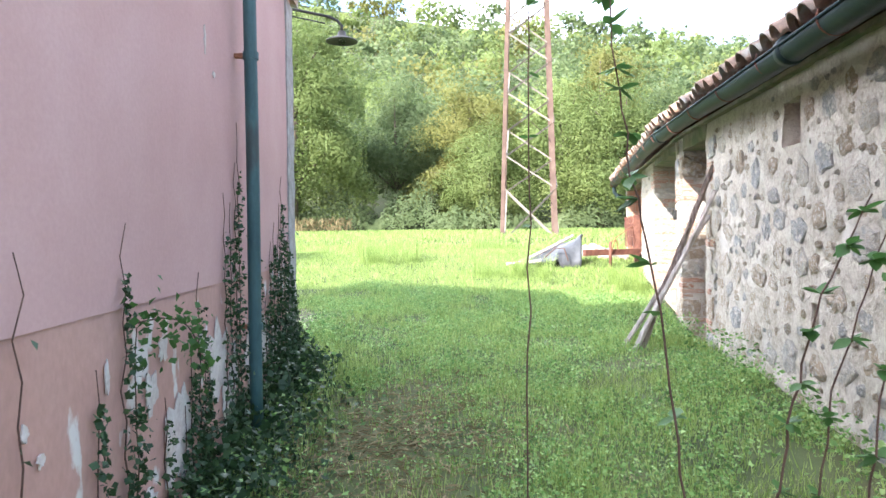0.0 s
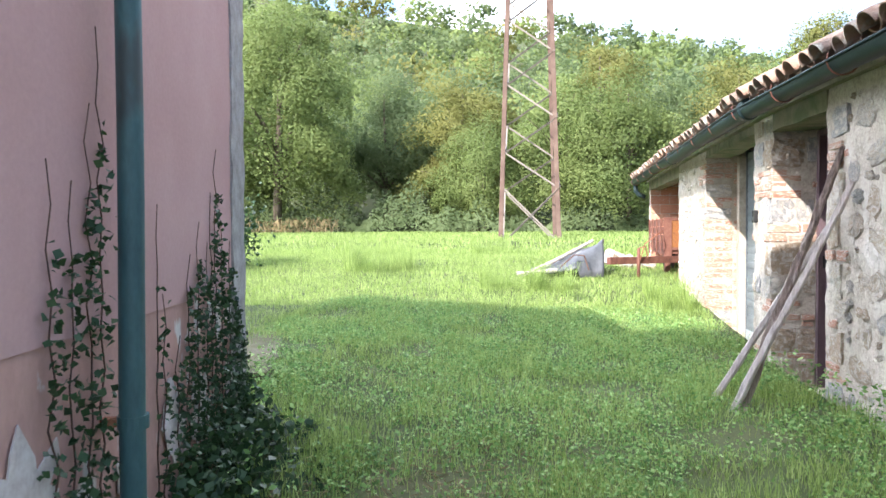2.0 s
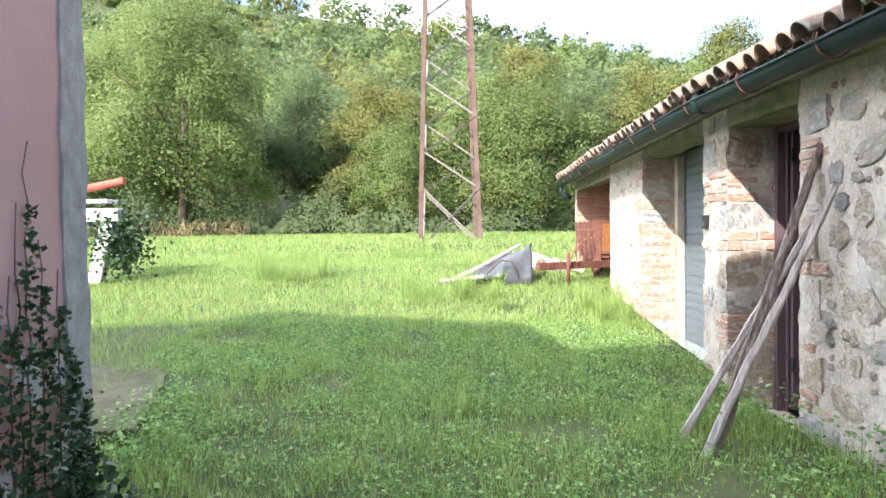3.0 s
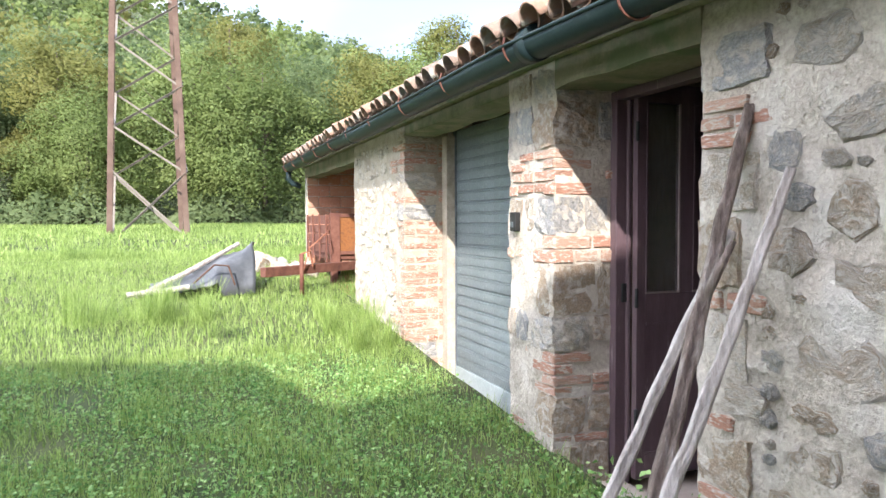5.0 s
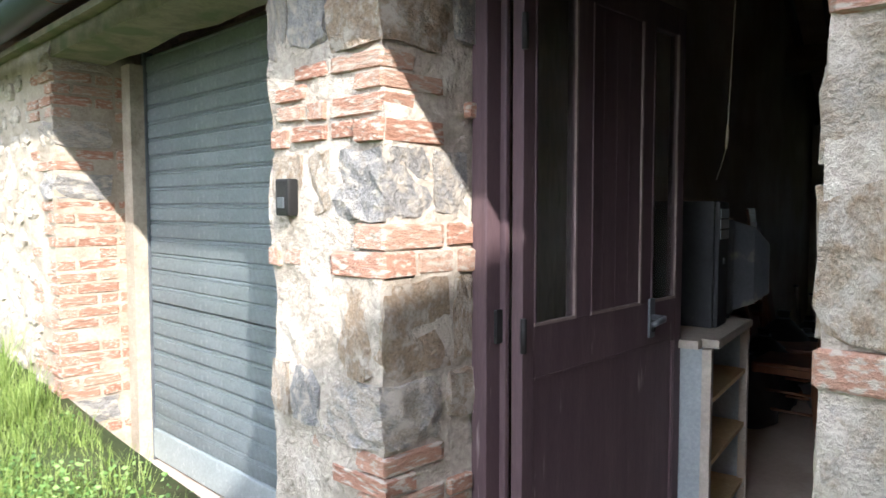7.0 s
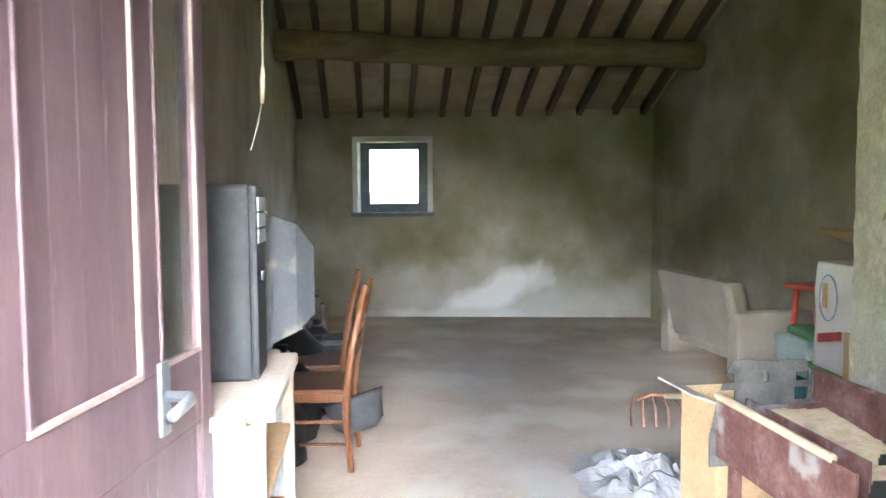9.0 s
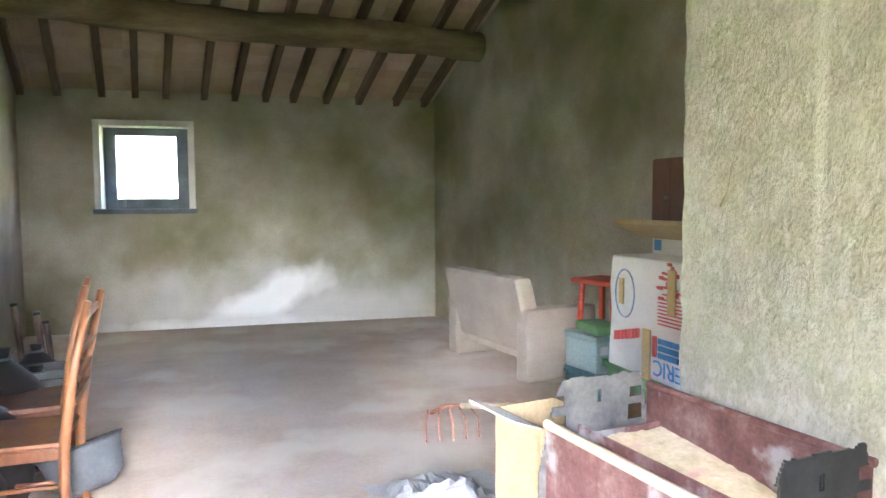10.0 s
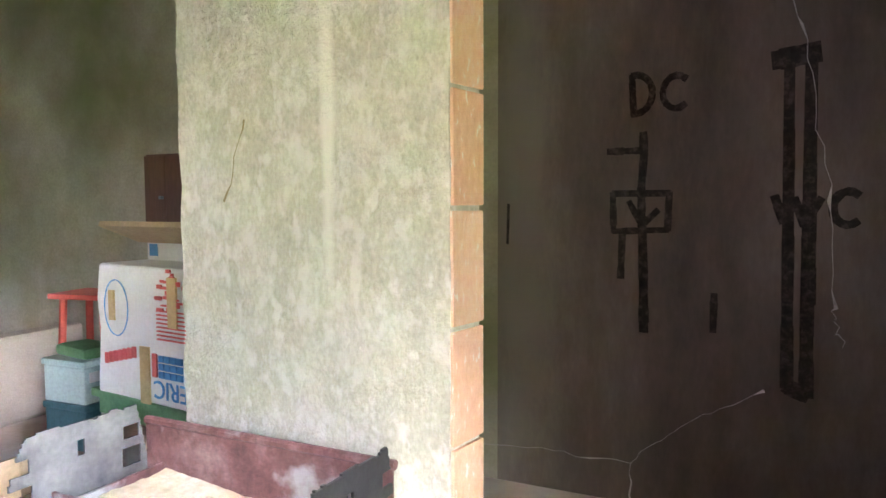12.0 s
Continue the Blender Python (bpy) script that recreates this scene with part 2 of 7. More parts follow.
# dark copy for the right wall behind the pier: its shade is in the colour
M["plaster_shaded"] = mat("plaster_shaded", [(0.06, 0.047, 0.035), (0.115, 0.093, 0.07), (0.185, 0.155, 0.122)], 0.95, 1.3, bump=0.25, fine=50, stretch=(1, 1, 0.35), grain=0.2)
M["plaster_pier"] = mat("plaster_pier", [(0.38, 0.355, 0.275), (0.44, 0.415, 0.335), (0.50, 0.475, 0.40)], 0.95, 7, bump=1.0, fine=90, stretch=(1, 1, 0.7), grain=0.45, dist=0.03,
                        spots=(0.53, 0.51, 0.45), spot_scale=32, spot_cut=(0.50, 0.64))
M["concrete"] = mat("concrete", [(0.47, 0.375, 0.31), (0.59, 0.485, 0.415), (0.66, 0.585, 0.52)], 0.9, 0.9, bump=0.15, fine=30, grain=0.2,
                    spots=(0.67, 0.60, 0.53), spot_scale=1.5, spot_cut=(0.5, 0.64))
M["beam"] = mat("beam", [(0.09, 0.065, 0.035), (0.17, 0.13, 0.07), (0.25, 0.2, 0.12)], 0.92, 5, bump=0.6, stretch=(1, 0.15, 1))
M["joist"] = mat("joist", [(0.07, 0.05, 0.03), (0.14, 0.10, 0.06)], 0.92, 5, bump=0.5, stretch=(0.2, 1, 1), spots=(0.3, 0.3, 0.24), spot_scale=3, spot_cut=(0.62, 0.7))
M["pianella"] = mat("pianella", [(0.30, 0.21, 0.145), (0.40, 0.29, 0.20), (0.46, 0.35, 0.26)], 0.95, 4, bump=0.3, island=0.5)
M["leaf_a"] = mat("leaf_a", [(0.135, 0.19, 0.062), (0.20, 0.262, 0.085), (0.29, 0.335, 0.12)], 0.65, 0.25, bump=0, translucent=0.5, island=0.25)
M["leaf_b"] = mat("leaf_b", [(0.11, 0.155, 0.066), (0.155, 0.21, 0.09), (0.215, 0.265, 0.12)], 0.65, 0.25, bump=0, translucent=0.5, island=0.25)
M["leaf_y"] = mat("leaf_y", [(0.15, 0.175, 0.05), (0.21, 0.22, 0.065), (0.28, 0.26, 0.09)], 0.65, 0.25, bump=0, translucent=0.5, island=0.25)
M["corner"] = mat("corner", [(0.26, 0.24, 0.22), (0.36, 0.34, 0.32), (0.46, 0.44, 0.42)], 0.95, 9, bump=0.7, fine=60)
M["ivy"] = mat("ivy", [(0.018, 0.04, 0.018), (0.035, 0.075, 0.028), (0.07, 0.12, 0.045)], 0.45, 2, bump=0, translucent=0.15, island=0.7)
M["vine_leaf"] = mat("vine_leaf", [(0.05, 0.12, 0.03), (0.08, 0.18, 0.045)], 0.5, 3, bump=0, translucent=0.4, island=0.7)
M["twig"] = mat("twig", [(0.07, 0.04, 0.03), (0.14, 0.08, 0.06)], 0.9, 10, bump=0.2)
M["forest_floor"] = mat("forest_floor", [(0.03, 0.045, 0.015), (0.06, 0.075, 0.025), (0.09, 0.085, 0.04)], 0.95, 0.15, bump=0)


def add_bloom(m, centre, size, colour, tilt=0.0):
    """Lets a soft-edged, noisy bloom of salt whiten a plaster round a place on the wall."""
    t = m.node_tree
    n, l = t.nodes, t.links
    b = n["Principled BSDF"]
    old = b.inputs["Base Color"].links[0].from_socket
    tc, mp = n.new("ShaderNodeTexCoord"), n.new("ShaderNodeMapping")
    mp.vector_type = "TEXTURE"
    mp.inputs["Location"].default_value, mp.inputs["Scale"].default_value = centre, size
    mp.inputs["Rotation"].default_value = (math.radians(tilt), 0, 0)
    ln, ns, ad, rp, mx = n.new("ShaderNodeVectorMath"), n.new("ShaderNodeTexNoise"), n.new("ShaderNodeMath"), n.new("ShaderNodeValToRGB"), n.new("ShaderNodeMix")
    ln.operation, ad.operation = "LENGTH", "MULTIPLY_ADD"
    ns.inputs["Scale"].default_value, ns.inputs["Detail"].default_value = 2.3, 8.0
    ad.inputs[1].default_value = 1.3
    rp.color_ramp.elements[0].position, rp.color_ramp.elements[1].position = 0.62, 1.5 / 1.5
    rp.color_ramp.elements[0].color, rp.color_ramp.elements[1].color = (1, 1, 1, 1), (0, 0, 0, 1)
    mx.data_type = "RGBA"
    mx.inputs[7].default_value = (*colour, 1)
    dv = n.new("ShaderNodeMath")
    dv.operation, dv.inputs[1].default_value = "DIVIDE", 1.75
    l.new(tc.outputs["Object"], mp.inputs["Vector"])
    l.new(mp.outputs["Vector"], ln.inputs[0])
    l.new(tc.outputs["Object"], ns.inputs["Vector"])
    l.new(ns.outputs["Fac"], ad.inputs[0])
    l.new(ln.outputs["Value"], ad.inputs[2])
    l.new(ad.outputs[0], dv.inputs[0])
    l.new(dv.outputs[0], rp.inputs["Fac"])
    l.new(rp.outputs["Color"], mx.inputs[0])
    l.new(old, mx.inputs[6])
    l.new(mx.outputs[2], b.inputs["Base Color"])


M["plaster_back"] = mat("plaster_back", [(0.31, 0.285, 0.20), (0.41, 0.375, 0.295), (0.48, 0.445, 0.38)], 0.95, 1.3, bump=0.25, fine=50,
                        spots=(0.18, 0.175, 0.085), spot_scale=0.9, spot_cut=(0.40, 0.70))
add_bloom(M["plaster_back"], (10.9, 8.3, 0.1), (5, 2.3, 0.78), (0.50, 0.485, 0.45))
add_bloom(M["plaster_back"], (10.9, 8.5, 0.44), (5, 0.85, 0.24), (0.80, 0.79, 0.77), -22)
add_bloom(M["plaster_shaded"], (4.22, 5.4, 1.5), (0.16, 5, 1.5), (0.175, 0.15, 0.12))
add_bloom(M["plaster_pier"], (3.62, 7.39, 1.7), (0.025, 5, 0.5), (0.60, 0.58, 0.50))
add_bloom(M["plaster_back"], (10.9, 9.0, 0.14), (5, 1.3, 0.10), (0.66, 0.645, 0.61))

# ---- mesh helpers ----
RNG = np.random.default_rng(7)


def mesh_of(name, verts, faces, material, smooth=False):
    me = bpy.data.meshes.new(name)
    me.from_pydata([tuple(v) for v in verts] if not isinstance(verts, np.ndarray) else verts.tolist(), [], faces if isinstance(faces, list) else faces.tolist())
    me.materials.append(material)
    if smooth:
        me.polygons.foreach_set("use_smooth", [True] * len(me.polygons))
    me.update()
    return me


def cards_mesh(name, quads, material, away=None):
    """A mesh of many loose quads, given as an array (n, 4, 3); away: for each quad the way out of its crown, which rounds the shading."""
    n = len(quads)
    quads = np.asarray(quads, np.float32)
    if away is not None:
        face = np.cross(quads[:, 2] - quads[:, 0], quads[:, 3] - quads[:, 1])
        back = (face * away).sum(1) < 0
        quads = quads.copy()
        quads[back] = quads[back][:, ::-1]
    me = bpy.data.meshes.new(name)
    me.vertices.add(4 * n)
    me.vertices.foreach_set("co", quads.ravel())
    me.loops.add(4 * n)
    me.loops.foreach_set("vertex_index", np.arange(4 * n, dtype=np.int32))
    me.polygons.add(n)
    me.polygons.foreach_set("loop_start", np.arange(0, 4 * n, 4, dtype=np.int32))
    me.materials.append(material)
    me.update(calc_edges=True)
    if away is not None:
        me.polygons.foreach_set("use_smooth", np.ones(n, dtype=bool))
        face = np.cross(quads[:, 2] - quads[:, 0], quads[:, 3] - quads[:, 1])
        face /= np.linalg.norm(face, axis=1)[:, None] + 1e-9
        out = away / (np.linalg.norm(away, axis=1)[:, None] + 1e-9) + 0.25 * face
        out /= np.linalg.norm(out, axis=1)[:, None] + 1e-9
        me.normals_split_custom_set_from_vertices(np.repeat(out, 4, 0).tolist())
    return me


def to_mesh(name, bm, material, smooth=False):
    me = bpy.data.meshes.new(name)
    bmesh.ops.recalc_face_normals(bm, faces=bm.faces)
    bm.to_mesh(me)
    bm.free()
    for mt in (material if isinstance(material, (list, tuple)) else [material]):
        me.materials.append(mt)
    if smooth:
        me.polygons.foreach_set("use_smooth", [True] * len(me.polygons))
    return me


def part(name, bm, material, parent=None, label="", smooth=False, at=None):
    me = bm if isinstance(bm, bpy.types.Mesh) else to_mesh(name, bm, material, smooth)
    ob = new(name, me)
    if at is not None:
        ob.matrix_world = at
    if parent is not None:
        ob.parent = parent
    return tagged(ob, label)


def thing(name, label, category, group="", kind="", at=None):
    ob = new(name)
    ob.empty_display_size = 0.1
    if at is not None:
        ob.matrix_world = at
    return tagged(ob, label, category, group, kind)


def box(bm, x0, x1, y0, y1, z0, z1, bevel=0.0, m=None):
    """Adds a box, bevelled on request, to a bmesh."""
    r = bmesh.ops.create_cube(bm, size=1)
    vs = r["verts"]
    bmesh.ops.scale(bm, vec=(x1 - x0, y1 - y0, z1 - z0), verts=vs)
    bmesh.ops.translate(bm, vec=((x0 + x1) / 2, (y0 + y1) / 2, (z0 + z1) / 2), verts=vs)
    if m is not None:
        bmesh.ops.transform(bm, matrix=m, verts=vs)
    if bevel:
        es = {e for v in vs for e in v.link_edges}
        bmesh.ops.bevel(bm, geom=list(es), offset=bevel, segments=2, affect="EDGES", profile=0.6)
    return bm


def boxed(x0, x1, y0, y1, z0, z1, bevel=0.0, m=None):
    return box(bmesh.new(), x0, x1, y0, y1, z0, z1, bevel, m)


def tube(bm, pts, radii, sides=8, cap=True):
    """Adds a tube through points with a radius at each."""
    rings = []
    pts = [Vector(p) for p in pts]
    up = Vector((0.13, 0.31, 0.94))
    for i, p in enumerate(pts):
        d = (pts[min(i + 1, len(pts) - 1)] - pts[max(i - 1, 0)]).normalized()
        a = d.cross(up)
        if a.length < 0.1:
            a = d.cross(Vector((1, 0, 0)))
        a.normalize()
        b = d.cross(a)
        r = radii[i] if isinstance(radii, (list, tuple)) else radii
        rings.append([bm.verts.new(p + r * (math.cos(k * math.tau / sides) * a + math.sin(k * math.tau / sides) * b)) for k in range(sides)])
    for r0, r1 in zip(rings, rings[1:]):
        for k in range(sides):
            bm.faces.new((r0[k], r0[(k + 1) % sides], r1[(k + 1) % sides], r1[k]))
    if cap:
        bm.faces.new(rings[0])
        bm.faces.new(rings[-1])
    return bm


def slab(us, ws, present, place):
    """A wall sheet with thickness: cells of the grid us x ws where present(u, w), and place(u, w, side) the corner on side 0 or 1."""
    verts, faces, ids = [], [], {}

    def vid(i, j, s):
        if (i, j, s) not in ids:
            ids[(i, j, s)] = len(verts)
            verts.append(place(us[i], ws[j], s))
        return ids[(i, j, s)]

    nu, nw = len(us) - 1, len(ws) - 1
    on = [[present((us[i] + us[i + 1]) / 2, (ws[j] + ws[j + 1]) / 2) for j in range(nw)] for i in range(nu)]
    for i in range(nu):
        for j in range(nw):
            if not on[i][j]:
                continue
            faces.append([vid(i, j, 0), vid(i + 1, j, 0), vid(i + 1, j + 1, 0), vid(i, j + 1, 0)])
            faces.append([vid(i, j, 1), vid(i, j + 1, 1), vid(i + 1, j + 1, 1), vid(i + 1, j, 1)])
            for di, dj, p, q in ((-1, 0, (i, j), (i, j + 1)), (1, 0, (i + 1, j + 1), (i + 1, j)), (0, -1, (i + 1, j), (i, j)), (0, 1, (i, j + 1), (i + 1, j + 1))):
                a, b = i + di, j + dj
                if not (0 <= a < nu and 0 <= b < nw and on[a][b]):
                    faces.append([vid(*p, 0), vid(*q, 0), vid(*q, 1), vid(*p, 1)])
    return verts, faces


def steps(a, b, n_or_step, marks=()):
    k = max(1, round((b - a) / n_or_step))
    v = sorted({round(a + (b - a) * i / k, 4) for i in range(k + 1)} | {round(m, 4) for m in marks if a < m < b})
    return [x for i, x in enumerate(v) if i == 0 or x - v[i - 1] > 1e-3]


def rough(p, amount, scale=3.0):
    return noise.noise(Vector(p) * scale) * amount


# ---- ground ----
GY = [-60, 0, 3, 8, 11, 14.5, 18, 25, 34, 45, 90]
GZ = [-0.2, 0.0, 0.06, 0.27, 0.42, 0.66, 0.9, 1.22, 1.45, 1.58, 3.0]


def ground_z(x, y):
    z = float(np.interp(y, GY, GZ))
    near = max(0.0, 1 - math.hypot(x - 1.7, y - 8) / 8)
    z += 0.03 * noise.noise(Vector((x * 0.7, y * 0.7, 0))) + 0.05 * noise.noise(Vector((x * 0.2, y * 0.2, 5)))
    if x < -1.2 and y < 12:
        z += 0.12 * min(1.0, (-1.2 - x)) * min(1.0, max(0, y - 3) / 3)
    if y < 10 and x > 0.9:
        z += 0.13 * min(1.0, (x - 0.9) / 0.9) * min(1.0, max(0.0, 8.3 - y) / 1.5)
    return z + 0.02 * near


def hill_z(x, y):
    """Wooded hill beyond the meadow."""
    d = max(0.0, y - 46)
    crest = float(np.interp(x, [-300, -150, -85, -42, -2, 27, 55, 110, 300], [104, 96, 81, 72, 66, 61, 53, 44, 30]))
    rise = crest * min(1.0, d / 202.0) ** 1.12
    return ground_z(x, min(y, 60)) + rise * (1 + 0.05 * noise.noise(Vector((x * 0.012, y * 0.004, 2))))


def build_ground():
    xs = np.unique(np.r_[np.linspace(-900, -60, 12), np.linspace(-60, -8, 27), np.linspace(-8, 8, 65), np.linspace(8, 60, 27), np.linspace(60, 900, 12)])
    ys = np.unique(np.r_[np.linspace(-900, -40, 8), np.linspace(-40, -2, 14), np.linspace(-2, 22, 97), np.linspace(22, 60, 39), np.linspace(60, 360, 30), np.linspace(360, 1600, 8)])
    verts = []
    for y in ys:
        for x in xs:
            z = ground_z(x, y) if y < 46 else hill_z(x, y)
            if 1.85 + 0.06 * max(0.0, 9.5 - y) < x < 14.5 and 3.4 < y < 18.6:
                z = min(z, 0.02)
            verts.append((x, y, z))
    nx = len(xs)
    faces = [[j * nx + i, j * nx + i + 1, (j + 1) * nx + i + 1, (j + 1) * nx + i] for j in range(len(ys) - 1) for i in range(nx - 1)]
    me = mesh_of("ground", verts, faces, M["soil"], True)
    me.materials.append(M["forest_floor"])
    cy = [(ys[j] + ys[j + 1]) / 2 for j in range(len(ys) - 1) for i in range(nx - 1)]
    me.polygons.foreach_set("material_index", [1 if y > 44 else 0 for y in cy])
    tagged(new("ground", me), "grassy uneven meadow ground rising to a wooded hill", "ground", kind="structure")


build_ground()

# ---- barn: plan ----
FX, FT = 1.72, 0.44                # the facade's face and its thickness
BX = 10.9                          # the back wall's face
SKEW = 0.16                        # the cross walls run askew to the facade
Y_NEAR, Y_END = 3.7, 18.1
DOOR_Y0, DOOR_Y1 = 8.45, 9.57
GAR_Y0, GAR_Y1 = 10.15, 12.42
BAY_Y0 = 14.48
WALL_TOP = 2.60
FLOOR = 0.1
RIDGE_X, RIDGE_Z, S_BACK, S_FRONT = 6.25, 4.92, 0.46, 0.495


def left_y(x):
    return 11.2 + SKEW * (x - BX)


def right_y(x):
    return 6.46 + SKEW * (x - BX)


def under_roof(x):
    return RIDGE_Z - (S_BACK * (x - RIDGE_X) if x > RIDGE_X else S_FRONT * (RIDGE_X - x))


def droop(y):
    """The eave sinks a little towards the near end."""
    return -0.01 * max(0.0, 9.5 - y)


def veer(y):
    """The near stretch of the facade bends away from the yard."""
    return 0.06 * max(0.0, 9.5 - y)


def facade_wall(name, y0, y1, z0, z1, holes, material, label, seed=0.0, splay=0.0):
    us = steps(y0, y1, 0.07, [h[0] for h in holes] + [h[1] for h in holes])
    ws = steps(z0, z1, 0.07, [h[2] for h in holes] + [h[3] for h in holes])

    def present(u, w):
        return not any(h[0] < u < h[1] and h[2] < w < h[3] for h in holes)

    def place(u, w, s):
        if s == 0:
            k = 0.022 * noise.noise(Vector((u * 4 + seed, w * 4, 1))) + 0.012 * noise.noise(Vector((u * 13, w * 13, seed)))
            e = 0.02 * noise.noise(Vector((w * 5, seed, 3))) if u in (us[0], us[-1]) else 0
            return (FX + k + veer(u), u + e, w + (droop(u) if w > 2.5 else 0))
        u -= splay * max(0.0, 1 - (y1 - u) / 0.6)
        return (FX + FT + veer(u), u + (0.02 * noise.noise(Vector((w * 5, seed, 9))) if u <= us[0] or u >= y1 - splay - 0.001 else 0), w + (droop(u) if w > 2.5 else 0))

    v, f = slab(us, ws, present, place)
    ob = new(name, mesh_of(name, v, f, material))
    return tagged(ob, label, "wall", kind="structure")


HOLE = (5.66, 5.78, 0.86, 1.03)    # a stone has fallen out here
near_wall = facade_wall("wall_front_1", Y_NEAR, DOOR_Y0, -0.2, WALL_TOP, [(5.97, 6.29, 2.09, 2.41), HOLE], M["mortar"],
                        "rubble stone barn wall with wide pale mortar", 0.0, 0.17)
pillar_wall = facade_wall("wall_front_2", DOOR_Y1, GAR_Y0, -0.2, WALL_TOP, [], M["mortar"], "stone and brick pillar between barn door and garage", 5.0)
far_wall = facade_wall("wall_front_3", GAR_Y1, BAY_Y0, -0.2, WALL_TOP, [], M["limewash"], "sunlit whitewashed rubble wall with brick corner", 9.0)

# small window of the near wall: dark red wooden shutter set back in the hole
win = tagged(new("window_1", to_mesh("window_1", boxed(FX + veer(6.1) + 0.13, FX + veer(6.1) + 0.17, 5.97, 6.29, 2.09, 2.41), M["shutter_red"])), "small dark red closed wooden shutter in the stone wall", "window", kind="structure")

# lintels over the openings and the eave beam
for nm, a, b, z0, z1, dep in (("lintel_1", DOOR_Y0 - 0.0, DOOR_Y1 + 0.0, 2.44, WALL_TOP, FT), ("lintel_2", GAR_Y0, GAR_Y1, 2.5, WALL_TOP, 0.30), ("lintel_3", BAY_Y0, Y_END, 2.42, WALL_TOP, 0.22)):
    bm = boxed(FX - 0.004, FX + dep, a + 0.004, b - 0.004, z0, z1 - 0.002)
    bmesh.ops.subdivide_edges(bm, edges=[e for e in bm.edges if abs((e.verts[0].co - e.verts[1].co).y) > 0.5], cuts=24)
    for v in bm.verts:
        v.co.z += rough(v.co, 0.02, 2.5)
        v.co.x += rough(v.co, 0.012, 4) + veer(v.co.y)
    tagged(part(nm, bm, M["lintel"]), "mossy grey concrete lintel under the eave", "lintel", kind="structure")
bm = boxed(FX - 0.06, FX + FT, Y_NEAR, Y_END, WALL_TOP, WALL_TOP + 0.035)
bmesh.ops.subdivide_edges(bm, edges=[e for e in bm.edges if abs((e.verts[0].co - e.verts[1].co).y) > 0.5], cuts=40)
for v in bm.verts:
    v.co.z += droop(v.co.y)
    v.co.x += veer(v.co.y)
tagged(part("trim", bm, M["lintel"]), "greenish eave board under the roof tiles", "trim", kind="structure")

# cross walls, back wall and floors


def strip_wall(name, a, b, thick, z0, ztop, material, label, step=0.5):
    """An upright wall from a to b in plan, its top following ztop(x)."""
    a, b = Vector(a), Vector(b)
    d = (b - a).normalized()
    nrm = Vector((-d.y, d.x)) * thick
    k = max(1, round((b - a).length / step))
    verts, faces = [], []
    for i in range(k + 1):
        p = a.lerp(b, i / k)
        q = p + nrm
        verts += [(p.x, p.y, z0), (p.x, p.y, ztop(p.x)), (q.x, q.y, ztop(p.x)), (q.x, q.y, z0)]
    for i in range(k):
        for j in range(4):
            faces.append([4 * i + j, 4 * i + (j + 1) % 4, 4 * i + 4 + (j + 1) % 4, 4 * i + 4 + j])
    faces += [[3, 2, 1, 0], [4 * k, 4 * k + 1, 4 * k + 2, 4 * k + 3]]
    return tagged(new(name, mesh_of(name, verts, faces, material)), label, "wall", kind="structure")


XI = FX + FT
top = lambda x: under_roof(x) + 0.10
strip_wall("wall_left", (XI, left_y(XI)), (BX, left_y(BX)), 0.14, -0.1, top, M["plaster_left"], "damp stained brown-grey plaster wall behind the furniture")
# same wall, but from here the colour carries the shade
X_DARK = 4.35
strip_wall("wall_right_1", (BX, right_y(BX)), (X_DARK, right_y(X_DARK)), 0.2, -0.1, top, M["plaster_in"], "damp green-stained plaster wall of the barn room")
strip_wall("wall_right_2", (X_DARK, right_y(X_DARK)), (XI, right_y(XI)), 0.2, -0.1, top, M["plaster_shaded"], "plaster wall with black sprayed letters, the shade behind the pier put in its colour")
strip_wall("wall_gable_near", (BX + 0.4, Y_NEAR), (FX + veer(Y_NEAR) + 0.01, Y_NEAR), 0.3, -0.2, top, M["mortar"], "stone gable wall of the barn")
# back wall with the small window
WB = (9.36, 10.44, 1.48, 2.53)
us = steps(Y_NEAR, Y_END, 0.5, WB[:2])
ws = steps(-0.1, 2.86, 0.5, WB[2:])
v, f = slab(us, ws, lambda u, w: not (WB[0] < u < WB[1] and WB[2] < w < WB[3]), lambda u, w, s: (BX if s == 0 else BX + 0.42, u, w))
tagged(new("wall_back", mesh_of("wall_back", v, f, M["plaster_back"])), "grey-green plaster back wall with white salt stains", "wall", kind="structure")
# garage back and end bay
strip_wall("wall_bay", (FX + FT, BAY_Y0 - 0.02), (6.0, BAY_Y0 - 0.02), -0.3, -0.1, top, M["mortar"], "rough stone wall inside the open bay")
tagged(part("floor", boxed(XI - 0.5, BX + 0.05, Y_NEAR, Y_END, -0.1, FLOOR), M["concrete"]), "dusty worn concrete floor", "floor", kind="structure")
tagged(part("door_sill", boxed(FX + 0.02, XI - 0.5 + 0.5, DOOR_Y0, DOOR_Y1, 0.0, 0.16, 0.01), M["concrete"]), "worn concrete door sill", "sill", kind="structure")

# ---- house: pink wall, corner and roof ----
HA = math.radians(12.6)
HP = Vector((-2.08, 6.88))                          # the corner that the path passes
HD = Vector((math.sin(HA), -math.cos(HA)))          # along the wall, back towards the start
HN = Vector((math.cos(HA), math.sin(HA)))           # out of the wall, towards the yard
HOUSE = Matrix(((HD.x, HN.x, 0, HP.x), (HD.y, HN.y, 0, HP.y), (0, 0, 1, 0), (0, 0, 0, 1)))   # x along the wall, y out of it
